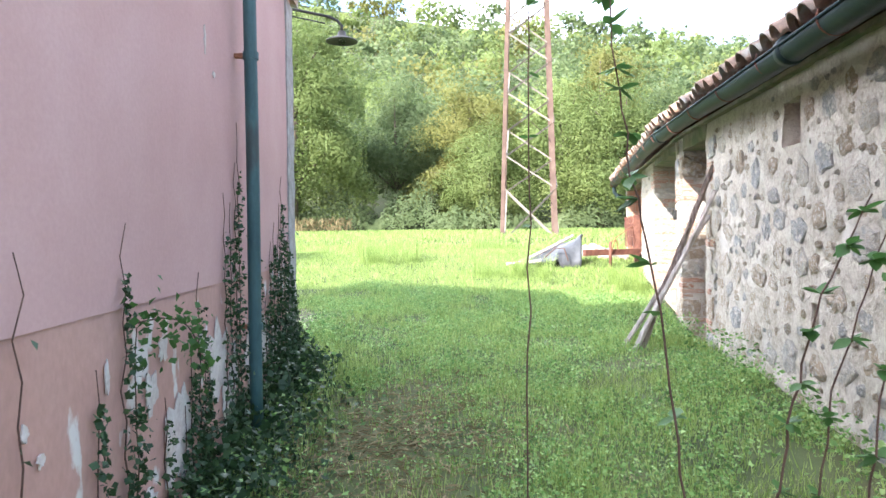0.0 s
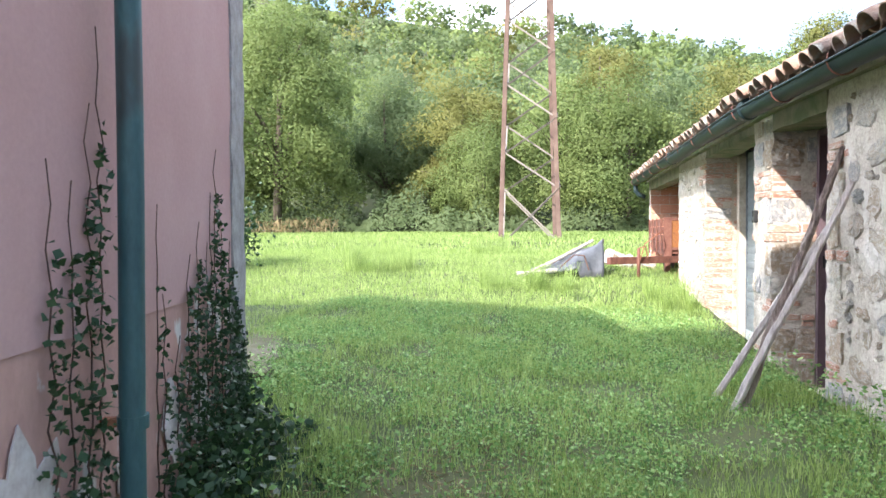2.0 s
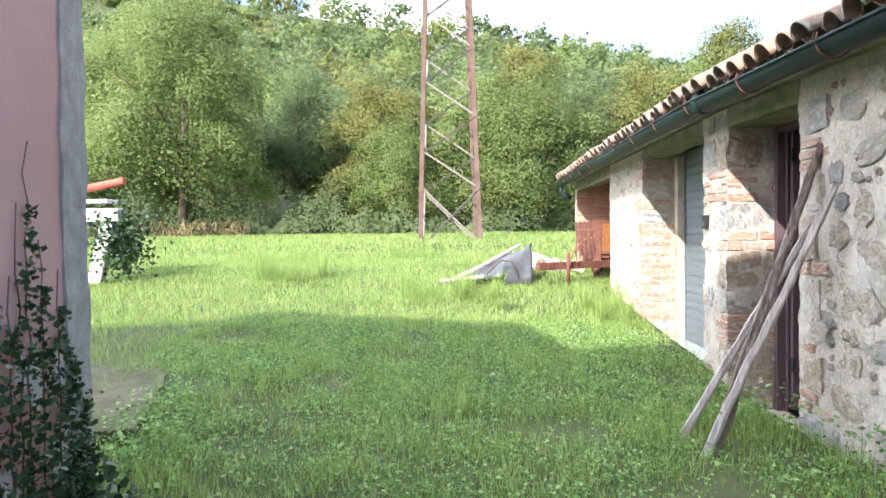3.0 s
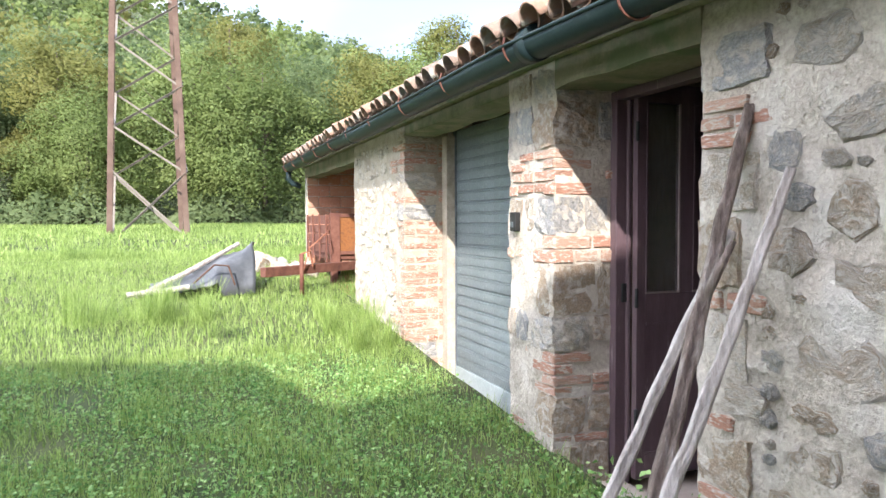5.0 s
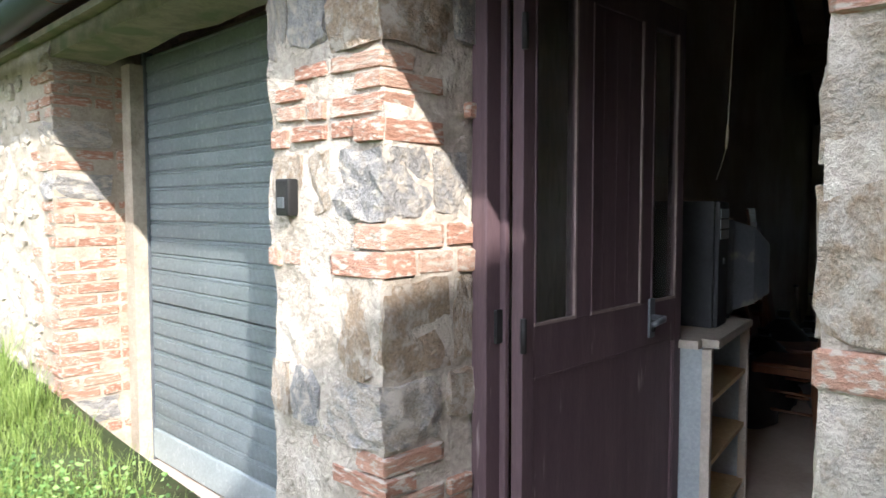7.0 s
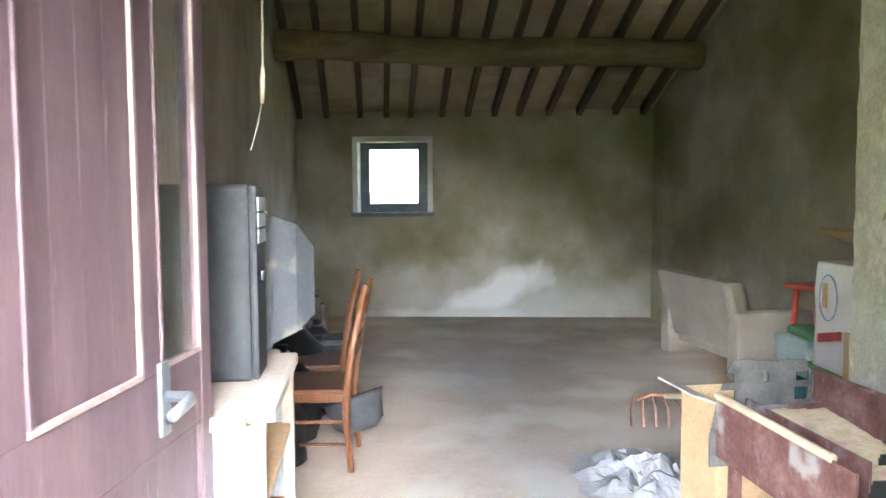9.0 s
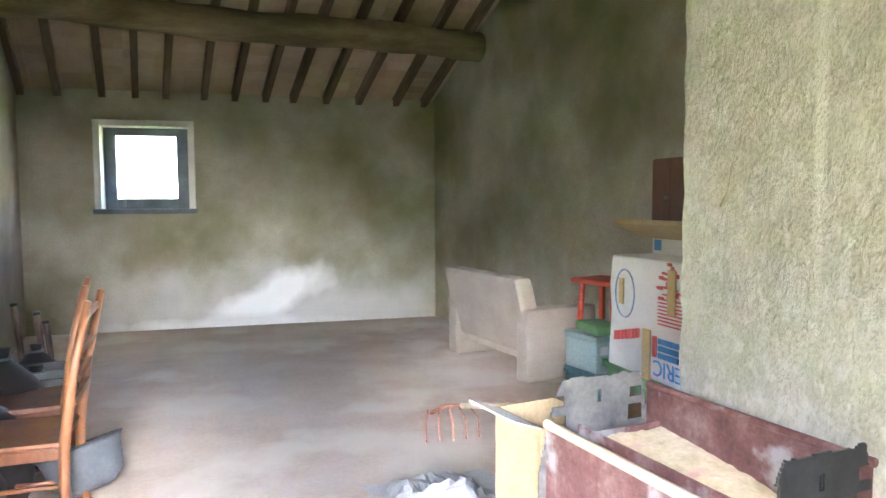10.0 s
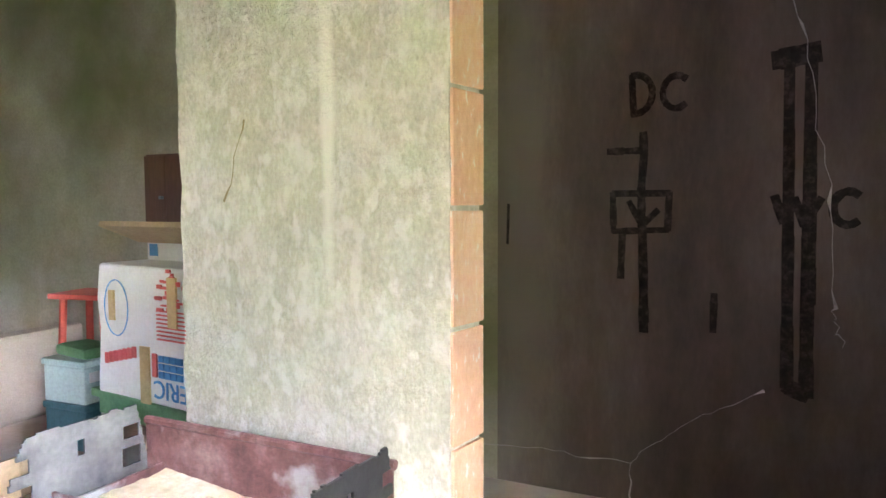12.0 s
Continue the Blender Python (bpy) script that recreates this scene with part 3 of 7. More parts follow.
# beyond H_STEP an unseen block up to H_HIGH is added to shade the barn wall
H_LOW, H_HIGH, H_STEP, H_LEN, H_DEEP, H_RISE = 3.6, 6.2, 4.9, 10.0, 8.0, 1.3


def gable(bm, u0, u1, eave):
    """Adds a gabled block wall from u0 to u1 (a slice across the house)."""
    vs = [bm.verts.new(p) for p in ((u0, -0.5, -0.3), (u0, -H_DEEP, -0.3), (u0, -H_DEEP, eave), (u0, -H_DEEP / 2, eave + H_RISE), (u0, -0.5, eave))]
    f = bm.faces.new(vs)
    r = bmesh.ops.extrude_face_region(bm, geom=[f])
    bmesh.ops.translate(bm, vec=(u1 - u0, 0, 0), verts=[g for g in r["geom"] if isinstance(g, bmesh.types.BMVert)])


def gable_roof(bm, u0, u1, eave):
    for y1 in (0.05, -H_DEEP - 0.05):
        z1 = eave + H_RISE - (H_RISE / (H_DEEP / 2)) * (H_DEEP / 2 + 0.05)
        vs = [bm.verts.new(p) for p in ((u0, -H_DEEP / 2, eave + H_RISE), (u1, -H_DEEP / 2, eave + H_RISE), (u1, y1, z1), (u0, y1, z1))]
        f = bm.faces.new(vs)
        r = bmesh.ops.extrude_face_region(bm, geom=[f])
        bmesh.ops.translate(bm, vec=(0, 0, 0.08), verts=[g for g in r["geom"] if isinstance(g, bmesh.types.BMVert)])


def build_house():
    bm = boxed(0, H_STEP, -0.5, 0, 1.235, H_LOW)
    box(bm, H_STEP, H_LEN, -0.5, 0, 1.235, H_HIGH)
    tagged(part("wall_house_1", bm, M["pink"], at=HOUSE), "faded pink plastered house wall, raised out of view to cast shade", "wall", kind="structure")
    tagged(part("wall_house_2", boxed(0, H_LEN, -0.5, -0.006, -0.3, 1.235), M["pink_low"], at=HOUSE), "darker pink base band with peeling white plaster", "wall", kind="structure")
    bm = bmesh.new()
    gable(bm, 0, 0.4, H_LOW)
    # walls of the added shading block
    box(bm, H_STEP, H_STEP + 0.4, -3.0, -0.5, -0.3, H_HIGH)
    box(bm, H_LEN - 0.4, H_LEN, -3.0, -0.5, -0.3, H_HIGH)
    box(bm, H_STEP, H_LEN, -3.3, -3.0, -0.3, H_HIGH)
    tagged(part("wall_house_3", bm, M["pink"], at=HOUSE), "pink gable ends of the house and walls of its added shading block", "wall", kind="structure")
    bm = bmesh.new()
    gable_roof(bm, -0.15, H_STEP, H_LOW)
    box(bm, H_STEP - 0.05, H_LEN + 0.05, -3.35, 0.05, H_HIGH + 0.002, H_HIGH + 0.1)
    tagged(part("roof_house", bm, M["tile"], at=HOUSE), "tiled gable roof of the pink house and lid of its added shading block", "roof", kind="structure")
    # corner plaster, worn grey
    bm = boxed(-0.03, 0.26, -0.3, 0.012, -0.2, H_LOW - 0.05)
    bmesh.ops.subdivide_edges(bm, edges=[e for e in bm.edges if abs((e.verts[0].co - e.verts[1].co).z) > 1], cuts=70)
    for v in bm.verts:
        v.co.x += rough((v.co.x, v.co.y, v.co.z + 3), 0.03, 5)
        v.co.y += rough((v.co.z, v.co.y, v.co.x), 0.010, 6)
    tagged(part("trim_house", bm, M["corner"], at=HOUSE), "worn grey plaster edge of the house corner", "trim", kind="structure")


build_house()

# ---- barn roof ----


def build_roof():
    y0, y1 = Y_NEAR - 0.25, Y_END + 0.25
    xe, xb = FX - 0.22, BX + 0.75
    th = 0.16
    verts, faces = [], []
    ys = (y0, 9.5, y1)
    for y in ys:
        for x in (xe, RIDGE_X, xb):
            z = under_roof(x) + 0.125 + (droop(y) if x == xe else 0)
            dx = veer(y) if x == xe else 0
            verts += [(x + dx, y, z), (x + dx, y, z + 0.05)]
    for o in (0, 6):
        faces += [[o + i for i in f] for f in ([0, 2, 8, 6], [2, 4, 10, 8], [1, 7, 9, 3], [3, 9, 11, 5], [0, 6, 7, 1], [4, 5, 11, 10])]
    faces += [[0, 1, 3, 2], [2, 3, 5, 4], [12, 14, 15, 13], [14, 16, 17, 15]]
    tagged(new("roof_deck", mesh_of("roof_deck", verts, faces, M["pianella"])), "terracotta plank deck of the barn roof", "roof", kind="structure")


build_roof()

# ---- trees, woods and grass ----


def leaf_cards(centres, size, flat=0.5, jitter=0.3, seed=1, aspect=0.55):
    """Diamond-shaped leaf cards of about the given size round the centres, turned at random."""
    g = np.random.default_rng(seed)
    n = len(centres)
    a = g.normal(size=(n, 3))
    a[:, 2] *= flat
    a /= np.linalg.norm(a, axis=1)[:, None]
    b = g.normal(size=(n, 3))
    b -= (b * a).sum(1)[:, None] * a
    b /= np.linalg.norm(b, axis=1)[:, None]
    s = size * (1 + jitter * g.uniform(-1, 1, n))[:, None]
    c = np.asarray(centres)
    up = np.cross(a, b) * (s * 0.14)
    return np.stack([c - a * s / 2, c + b * s * aspect / 2 + up, c + a * s / 2, c - b * s * aspect / 2 + up], 1)


def clump_points(g, n, height, width, low=0.25, clumps=40, spread=0.105):
    """Points in an uneven crown made of many clumps."""
    k = g.normal(size=(clumps, 3))
    k /= np.linalg.norm(k, axis=1)[:, None]
    k *= g.uniform(0.35, 1.0, clumps)[:, None] ** 0.6
    c = k * np.array([width / 2, width / 2, height * (1 - low) / 2]) + np.array([0, 0, height * (1 + low) / 2])
    c[:, :2] *= (1.12 - 0.5 * np.clip((c[:, 2] / height - 0.55), 0, 1))[:, None]
    pick = g.integers(0, clumps, n)
    r = np.clip(g.normal(size=(n, 3)), -1.7, 1.7) * np.array([1, 1, 0.62]) * spread * width * g.uniform(0.6, 1.5, clumps)[pick][:, None]
    p = c[pick] + r
    mid = np.array([0, 0, height * (1 + low) / 2])
    away = (p - c[pick]) / (spread * width) + 1.3 * (p - mid) / np.array([width / 2, width / 2, height * (1 - low) / 2]) + np.array([0, 0, 0.2])
    return p, c, away


def tree_mesh(name, height, width, seed, leaves, size, material, low=0.2, droop=0.0, clumps=40):
    g = np.random.default_rng(seed)
    pts, cl, away = clump_points(g, leaves, height, width, low, clumps)
    if droop:
        pts[:, 2] -= droop * (np.hypot(pts[:, 0], pts[:, 1]) / (width / 2)) ** 2
    pts[:, 2] = np.maximum(pts[:, 2], 0.15)
    crown = cards_mesh(name + "_crown", leaf_cards(pts, size, 0.6, 0.4, seed, 0.7), material, away)
    bm = bmesh.new()
    lean = g.normal(size=2) * 0.25
    tr = [(0, 0, -0.3), (lean[0] * 0.3, lean[1] * 0.3, height * 0.3), (lean[0], lean[1], height * 0.6), (lean[0] * 1.3, lean[1] * 1.3, height * 0.88)]
    r0 = 0.02 * height
    tube(bm, tr, [r0, r0 * 0.75, r0 * 0.45, r0 * 0.15], 7)
    for i in range(min(12, len(cl))):
        c = Vector(cl[i])
        s = Vector((lean[0] * 0.5, lean[1] * 0.5, min(c.z * 0.6, height * 0.55)))
        mid = s.lerp(c, 0.5) + Vector((0, 0, 0.06 * height))
        tube(bm, [s, mid, c], [r0 * 0.4, r0 * 0.25, r0 * 0.06], 5)
    return crown, to_mesh(name + "_trunk", bm, M["bark"], True)


TREES = {
    "locust": tree_mesh("locust", 12.5, 7.5, 11, 70000, 0.125, M["leaf_a"], 0.1, 1.6, 46),
    "oak": tree_mesh("oak", 10.0, 7.0, 12, 44000, 0.13, M["leaf_b"], 0.14, 0.5, 44),
    "acacia": tree_mesh("acacia", 9.0, 6.5, 13, 44000, 0.125, M["leaf_a"], 0.1, 0.9, 40),
    "yellowing": tree_mesh("yellowing", 8.5, 5.5, 14, 38000, 0.12, M["leaf_y"], 0.1, 0.8, 36),
    "slim": tree_mesh("slim", 11.0, 4.0, 15, 22000, 0.12, M["leaf_y"], 0.2, 0.3, 34),
}


def tree(kind, x, y, scale, turn, label, group="trees at the meadow edge"):
    crown, trunk = TREES[kind]
    z = ground_z(x, y) if y < 46 else hill_z(x, y)
    ob = thing("tree", label, "tree", group, at=pose(x, y, z - 0.1, 0, 0, turn) @ Matrix.Scale(scale, 4))
    for nm, me in (("trunk", trunk), ("crown", crown)):
        c = new(nm, me)
        c.parent = ob


TREE_ROWS = [
    ("locust", -15.8, 40, 1.12, 20, "tall drooping locust tree with dense green leaves"),
    ("locust", -21, 43, 1.0, 150, "tall green locust tree at the meadow edge"),
    ("acacia", -26, 41, 1.0, 80, "leafy green acacia tree"),
    ("oak", -11.5, 48, 1.0, 10, "dark green oak in the wood's edge"),
    ("oak", -8.2, 52, 0.95, 60, "dark green oak in the wood's edge"),
    ("yellowing", -5.6, 44.5, 1.12, 45, "yellowing tree at the meadow edge"),
    ("acacia", -4.2, 41, 0.72, 200, "low green acacia beside the pylon"),
    ("acacia", -0.2, 43.5, 1.05, 300, "leafy green acacia behind the pylon"),
    ("slim", 2.2, 46, 1.1, 30, "slim yellow-green tree behind the pylon"),
    ("acacia", 3.6, 41.5, 0.95, 120, "leafy green acacia tree"),
    ("oak", 6.5, 44, 0.85, 250, "green oak beside the barn's far end"),
    ("yellowing", 9.8, 43, 1.15, 10, "yellowing tree beyond the barn"),
    ("acacia", 12.0, 40, 1.0, 70, "leafy green acacia beyond the barn"),
    ("slim", 15.0, 45, 1.2, 90, "slim yellow-green tree beyond the barn"),
]
for row in TREE_ROWS:
    tree(*row)


def build_hedge():
    """Bramble and ivy bank along the foot of the wood."""
    g = np.random.default_rng(31)
    n = 42000
    x = g.uniform(-34, 30, n)
    hmax = np.interp(x, [-34, -20, -15, -11, -4.5, -3.5, 0, 3, 30], [3.5, 3.2, 3.6, 2.8, 2.3, 1.2, 1.4, 2.6, 3.0])
    hmax = hmax * (0.75 + 0.3 * np.sin(x * 1.3) + 0.2 * np.sin(x * 3.1 + 1))
    f = g.uniform(0, 1, n)
    y = 38.6 + 1.2 * np.sin(x * 0.35) + f * 2.8 + g.normal(size=n) * 0.25
    z = np.array([ground_z(a, b) for a, b in zip(x, y)]) + hmax * np.sqrt(np.clip(1 - (f - 1) ** 2, 0, 1)) * g.uniform(0.2, 1.05, n)
    tagged(new("bramble_hedge", cards_mesh("bramble_hedge", leaf_cards(np.c_[x, y, z], 0.17, 0.7, 0.4, 5), M["leaf_b"], np.c_[0.5 * np.sin(x * 2.1), f - 1.2, 0.3 + f + 0.4 * np.sin(x * 3.7)])),
           "dense dark bramble and ivy thicket below the trees", "hedge", kind="stuff")
    n = 900
    x = g.uniform(-20, -12, n)
    y = 37.9 + 1.2 * np.sin(x * 0.35) + g.uniform(-0.3, 0.8, n)
    z = np.array([ground_z(a, b) for a, b in zip(x, y)]) + g.uniform(0, 0.75, n)
    tagged(new("dry_grass", cards_mesh("dry_grass", leaf_cards(np.c_[x, y, z], 0.45, 2.5, 0.4, 6, 0.12), M["straw"])),
           "dry pale stalks at the foot of the hedge", "dry grass", kind="stuff")


build_hedge()


def build_woods():
    """Crowns of the wood on the hill, as one mass of leaf cards per tint."""
    g = np.random.default_rng(41)
    sets = {"leaf_a": [], "leaf_b": [], "leaf_y": []}
    rows = []
    for d, step, wid in ((52, 4.2, 60), (60, 4.4, 66), (69, 4.6, 74), (79, 4.8, 84), (90, 5.2, 95), (103, 5.6, 108), (118, 6.0, 122), (136, 6.6, 140), (157, 7.4, 160), (182, 8.4, 185), (212, 9.6, 215), (248, 11, 250)):
        x = -0.75 * wid
        while x < 0.75 * wid + 12:
            rows.append((x + g.uniform(-1.5, 1.5), d + g.uniform(-3, 3)))
            x += step * g.uniform(0.75, 1.25)
    for x, y in rows:
        h = g.uniform(6.0, 10.5)
        w = g.uniform(5.0, 7.5) * (1 + y / 500)
        near = y < 80
        n = 620 if near else 330
        pts, _, away = clump_points(g, n, h, w, 0.15, 14, 0.15)
        kind = g.choice(["leaf_a", "leaf_b", "leaf_y"], p=[0.36, 0.49, 0.15])
        s = 0.40 if near else 0.5 + 0.0055 * (y - 80)
        sets[kind].append((pts + np.array([x, y, hill_z(x, y) - 0.6]), s, away))
    for kind, blocks in sets.items():
        quads = np.concatenate([leaf_cards(p, s, 0.6, 0.4, i, 0.75) for i, (p, s, _) in enumerate(blocks)])
        tagged(new("hill_wood", cards_mesh("hill_wood", quads, M[kind], np.concatenate([a for _, _, a in blocks]))), "mixed green autumn wood covering the hill", "forest", kind="stuff")


build_woods()


def blades(pts, height, width, seed, bend=0.5):
    """Tapered bent grass blades, one quad each, rooted at pts."""
    g = np.random.default_rng(seed)
    n = len(pts)
    a = g.uniform(0, math.tau, n)
    h = height * g.uniform(0.45, 1.3, n)
    side = np.c_[np.cos(a), np.sin(a), np.zeros(n)] * (width * g.uniform(0.6, 1.4, n))[:, None]
    lean = np.c_[-np.sin(a), np.cos(a), np.zeros(n)] * (h * bend * g.uniform(-1, 1, n))[:, None]
    top = pts + lean + np.c_[np.zeros((n, 2)), h]
    return np.stack([pts - side / 2, pts + side / 2, top + side * 0.1, top - side * 0.1], 1)


def in_yard(x, y):
    wall = -2.08 + 0.2235 * (6.88 - y)
    ok = (x < 1.66 + 0.06 * np.maximum(0, 9.5 - y)) | (y > 18.4) | ((y > 14.6) & (x < 2.6))
    return ok & ((y > 6.95) | (x > wall + 0.03)) & ~((y > 6.9) & (y < 7.5) & (x < -9))


def rooted(g, n, x0, x1, y0, y1, power=1.0):
    x = g.uniform(x0, x1, n)
    y = y0 + (y1 - y0) * g.uniform(0, 1, n) ** power
    k = in_yard(x, y)
    x, y = x[k], y[k]
    return np.c_[x, y, [ground_z(a, b) - 0.01 for a, b in zip(x, y)]]


def bare(p, seed):
    """Thins the grass on the trodden, mossy patch by the house and in small gaps."""
    g = np.random.default_rng(seed)
    d = np.hypot((p[:, 0] + 0.75) / 0.9, (p[:, 1] - 5.2) / 1.5)
    slab_d = np.hypot((p[:, 0] + 3.1) / 0.6, (p[:, 1] - 8.7) / 1.15)
    keep = np.clip(d - 0.15, 0.12, 1) * np.clip(slab_d * 1.6 - 0.8, 0.1, 1)
    lump = np.array([noise.noise(Vector((x * 1.6, y * 1.6, 3))) for x, y in p[:, :2]])
    return g.uniform(0, 1, len(p)) < keep * (0.62 + 0.9 * lump)


def build_grass():
    g = np.random.default_rng(51)
    sets = []
    p = np.concatenate([rooted(g, 190000, -3.4, 2.1, 1.8, 12.5, 0.9), rooted(g, 26000, -7.5, -3.3, 7.0, 12.5)])
    p = p[bare(p, 1)]
    tall = np.array([0.85 + 0.55 * noise.noise(Vector((x * 0.9, y * 0.9, 0))) + 0.95 * noise.noise(Vector((x * 3.1, y * 3.1, 4))) + (0.1 if x > 0.9 and y > 8 else 0) for x, y in p[:, :2]])
    sets.append(blades(p, 0.098 * np.maximum(tall, 0.25), 0.0062, 2, 0.85))
    p = rooted(g, 120000, -9, 2.6, 12, 22)
    sets.append(blades(p, 0.085, 0.009, 3, 0.9))
    p = rooted(g, 100000, -24, 16, 20, 39)
    sets.append(blades(p, 0.12, 0.026, 4, 0.9))
    tagged(new("grass", cards_mesh("grass", np.concatenate(sets), M["blade"])), "lush green uncut grass", "grass", kind="stuff")
    # broad leaves of clover and herbs among the blades
    p = rooted(g, 165000, -3.2, 2.05, 2.0, 12.0, 0.85)
    p = p[bare(p, 2)]
    lump = np.array([noise.noise(Vector((x * 0.8, y * 0.8, 9))) for x, y in p[:, :2]])
    p = p[lump > -0.22]
    p[:, 2] += g.uniform(0.02, 0.12, len(p))
    q = leaf_cards(p, 0.020, 0.3, 0.6, 7, 0.75)
    p2 = rooted(g, 22000, -2.6, 2.1, 2.5, 9.0)
    edge = np.minimum(np.abs(1.66 + 0.06 * (9.5 - p2[:, 1]) - p2[:, 0]), np.abs(p2[:, 0] - (-2.08 + 0.2235 * (6.88 - p2[:, 1]))))
    p2 = p2[g.uniform(0, 1, len(p2)) < np.exp(-edge / 0.3)]
    p2[:, 2] += g.uniform(0.02, 0.30, len(p2)) * np.where(p2[:, 0] > 0.8, 1.0, 0.8)
    tagged(new("weeds", cards_mesh("weeds", np.concatenate([q, leaf_cards(p2, 0.034, 0.4, 0.5, 8, 0.6)]), M["weed"])), "clover and low green weeds in the grass", "weeds", kind="stuff")
    # dry stalks on the bare patch
    x, y = g.normal(-0.75, 0.5, 3800), g.normal(5.2, 0.9, 3800)
    k = in_yard(x, y) & (x > -1.9)
    pt = np.c_[x[k], y[k], [ground_z(a, b) + 0.015 for a, b in zip(x[k], y[k])]]
    tagged(new("dry_litter", cards_mesh("dry_litter", leaf_cards(pt, 0.09, 0.15, 0.6, 9, 0.09), M["straw"])), "dry stalks and litter on bare ground", "litter", kind="stuff")


build_grass()


def tuft(x, y, r, h, n, label, material="blade", seed=1):
    g = np.random.default_rng(seed)
    n = int(n * 1.7)
    a, d = g.uniform(0, math.tau, n), r * np.sqrt(g.uniform(0, 1, n))
    p = np.c_[d * np.cos(a), d * np.sin(a), np.zeros(n)]
    ob = new("grass_tuft", cards_mesh("grass_tuft", blades(p, h, 0.006, seed, 0.9), M[material]))
    ob.location = (x, y, ground_z(x, y) - 0.02)
    tagged(ob, label, "grass tuft", "tufts in the meadow")


for i, (x, y, r, h, n) in enumerate([(-0.9, 14.2, 0.55, 0.4, 500), (-0.3, 14.0, 0.35, 0.38, 300), (-3.7, 16.4, 0.7, 0.5, 700), (-1.9, 20.5, 0.5, 0.4, 350), (1.3, 12.9, 0.28, 0.3, 300), (1.35, 12.3, 0.2, 0.25, 260), (-4.9, 20, 0.6, 0.35, 350),
                                     (1.35, 13.6, 0.3, 0.26, 300)]):
    tuft(x, y, r, h, n, "tall tuft of long meadow grass", seed=60 + i)

# ---- pylon ----


def build_pylon(x, y, turn):
    base, tip, H = 2.1, 0.65, 24.0
    ob = thing("pylon", "rusty lattice steel power pylon on the meadow", "pylon", at=pose(x, y, ground_z(x, y) - 0.15, 0, 0, turn))

    def half(z):
        return (base + (tip - base) * min(z, 22.0) / 22.0) / 2

    def angle_bar(a, b, w, t=0.012):
        """An L-shaped bar from a to b."""
        a, b = Vector(a), Vector(b)
        d = (b - a).normalized()
        u = d.cross(Vector((0, 0, 1)) if abs(d.z) < 0.9 else Vector((1, 0, 0))).normalized()
        v = d.cross(u)
        bm = bmesh.new()
        for p, q in ((u, v), (v, u)):
            r = bmesh.ops.create_cube(bm, size=1)
            mtx = Matrix((( *(p * w), 0), (*(q * t), 0), (*(b - a), 0), (0, 0, 0, 1))).transposed()
            mtx.translation = (a + b) / 2 + p * w / 2
            bmesh.ops.transform(bm, matrix=mtx, verts=r["verts"])
        return bm

    for sx in (-1, 1):
        for sy in (-1, 1):
            part("leg", angle_bar((sx * half(0), sy * half(0), 0), (sx * half(H), sy * half(H), H), 0.15, 0.02), M["steel_rust"], ob, "rusty red leg")
    zs = [0.0, 2.0]
    while zs[-1] < 22:
        zs.append(zs[-1] + max(0.75, 1.35 - 0.03 * zs[-1]))
    for face in range(4):
        rot = Matrix.Rotation(face * math.pi / 2, 4, "Z")
        for i, (a, b) in enumerate(zip(zs, zs[1:])):
            s = 1 if (i + face) % 2 else -1
            ends = [((s * half(a), -half(a), a), (-s * half(b), -half(b), b))]
            if i == 0:
                ends.append(((-s * half(a), -half(a), a), (s * half(b), -half(b), b)))
            for p, q in ends:
                part("brace", angle_bar(rot @ Vector(p), rot @ Vector(q), 0.055, 0.01), M["steel"], ob)
        for z in (10.6, 13.4):
            part("crossbar", angle_bar(rot @ Vector((-half(z), -half(z), z)), rot @ Vector((half(z), -half(z), z)), 0.07), M["steel_rust"], ob)
    for z, L in ((19.0, 2.6), (21.5, 2.2), (24.0, 1.8)):
        part("arm", angle_bar((-L, 0, z), (L, 0, z), 0.12), M["steel_rust"], ob)
        for s in (-1, 1):
            bm = bmesh.new()
            for k in range(6):
                bmesh.ops.create_cone(bm, segments=10, radius1=0.11, radius2=0.06, depth=0.07, cap_ends=True, matrix=Matrix.Translation((s * L, 0, z - 0.15 - 0.1 * k)))
            part("insulator", bm, M["grey_metal"], ob, "ribbed glass insulator")


PYLON = (-1.2, 29.2)
build_pylon(*PYLON, 4)


def cable(a, b, sag, label):
    bm = bmesh.new()
    a, b = Vector(a), Vector(b)
    tube(bm, [a.lerp(b, k / 24) - Vector((0, 0, sag * 4 * (k / 24) * (1 - k / 24))) for k in range(25)], 0.018, 5)
    tagged(part("power_cable", bm, M["black"]), label, "cable", "power cables")


cable((0.9, 29.2, 18.5), (60, 20, 19), 2.5, "thin dark power cable hanging from the pylon")
cable((-3.0, 29.2, 13.2), (-60, 44, 13), 2.0, "thin pale power cable hanging from the pylon")
cable((0.5, 29.2, 15.5), (55, 14, 17), 2.0, "thin dark power cable hanging from the pylon")

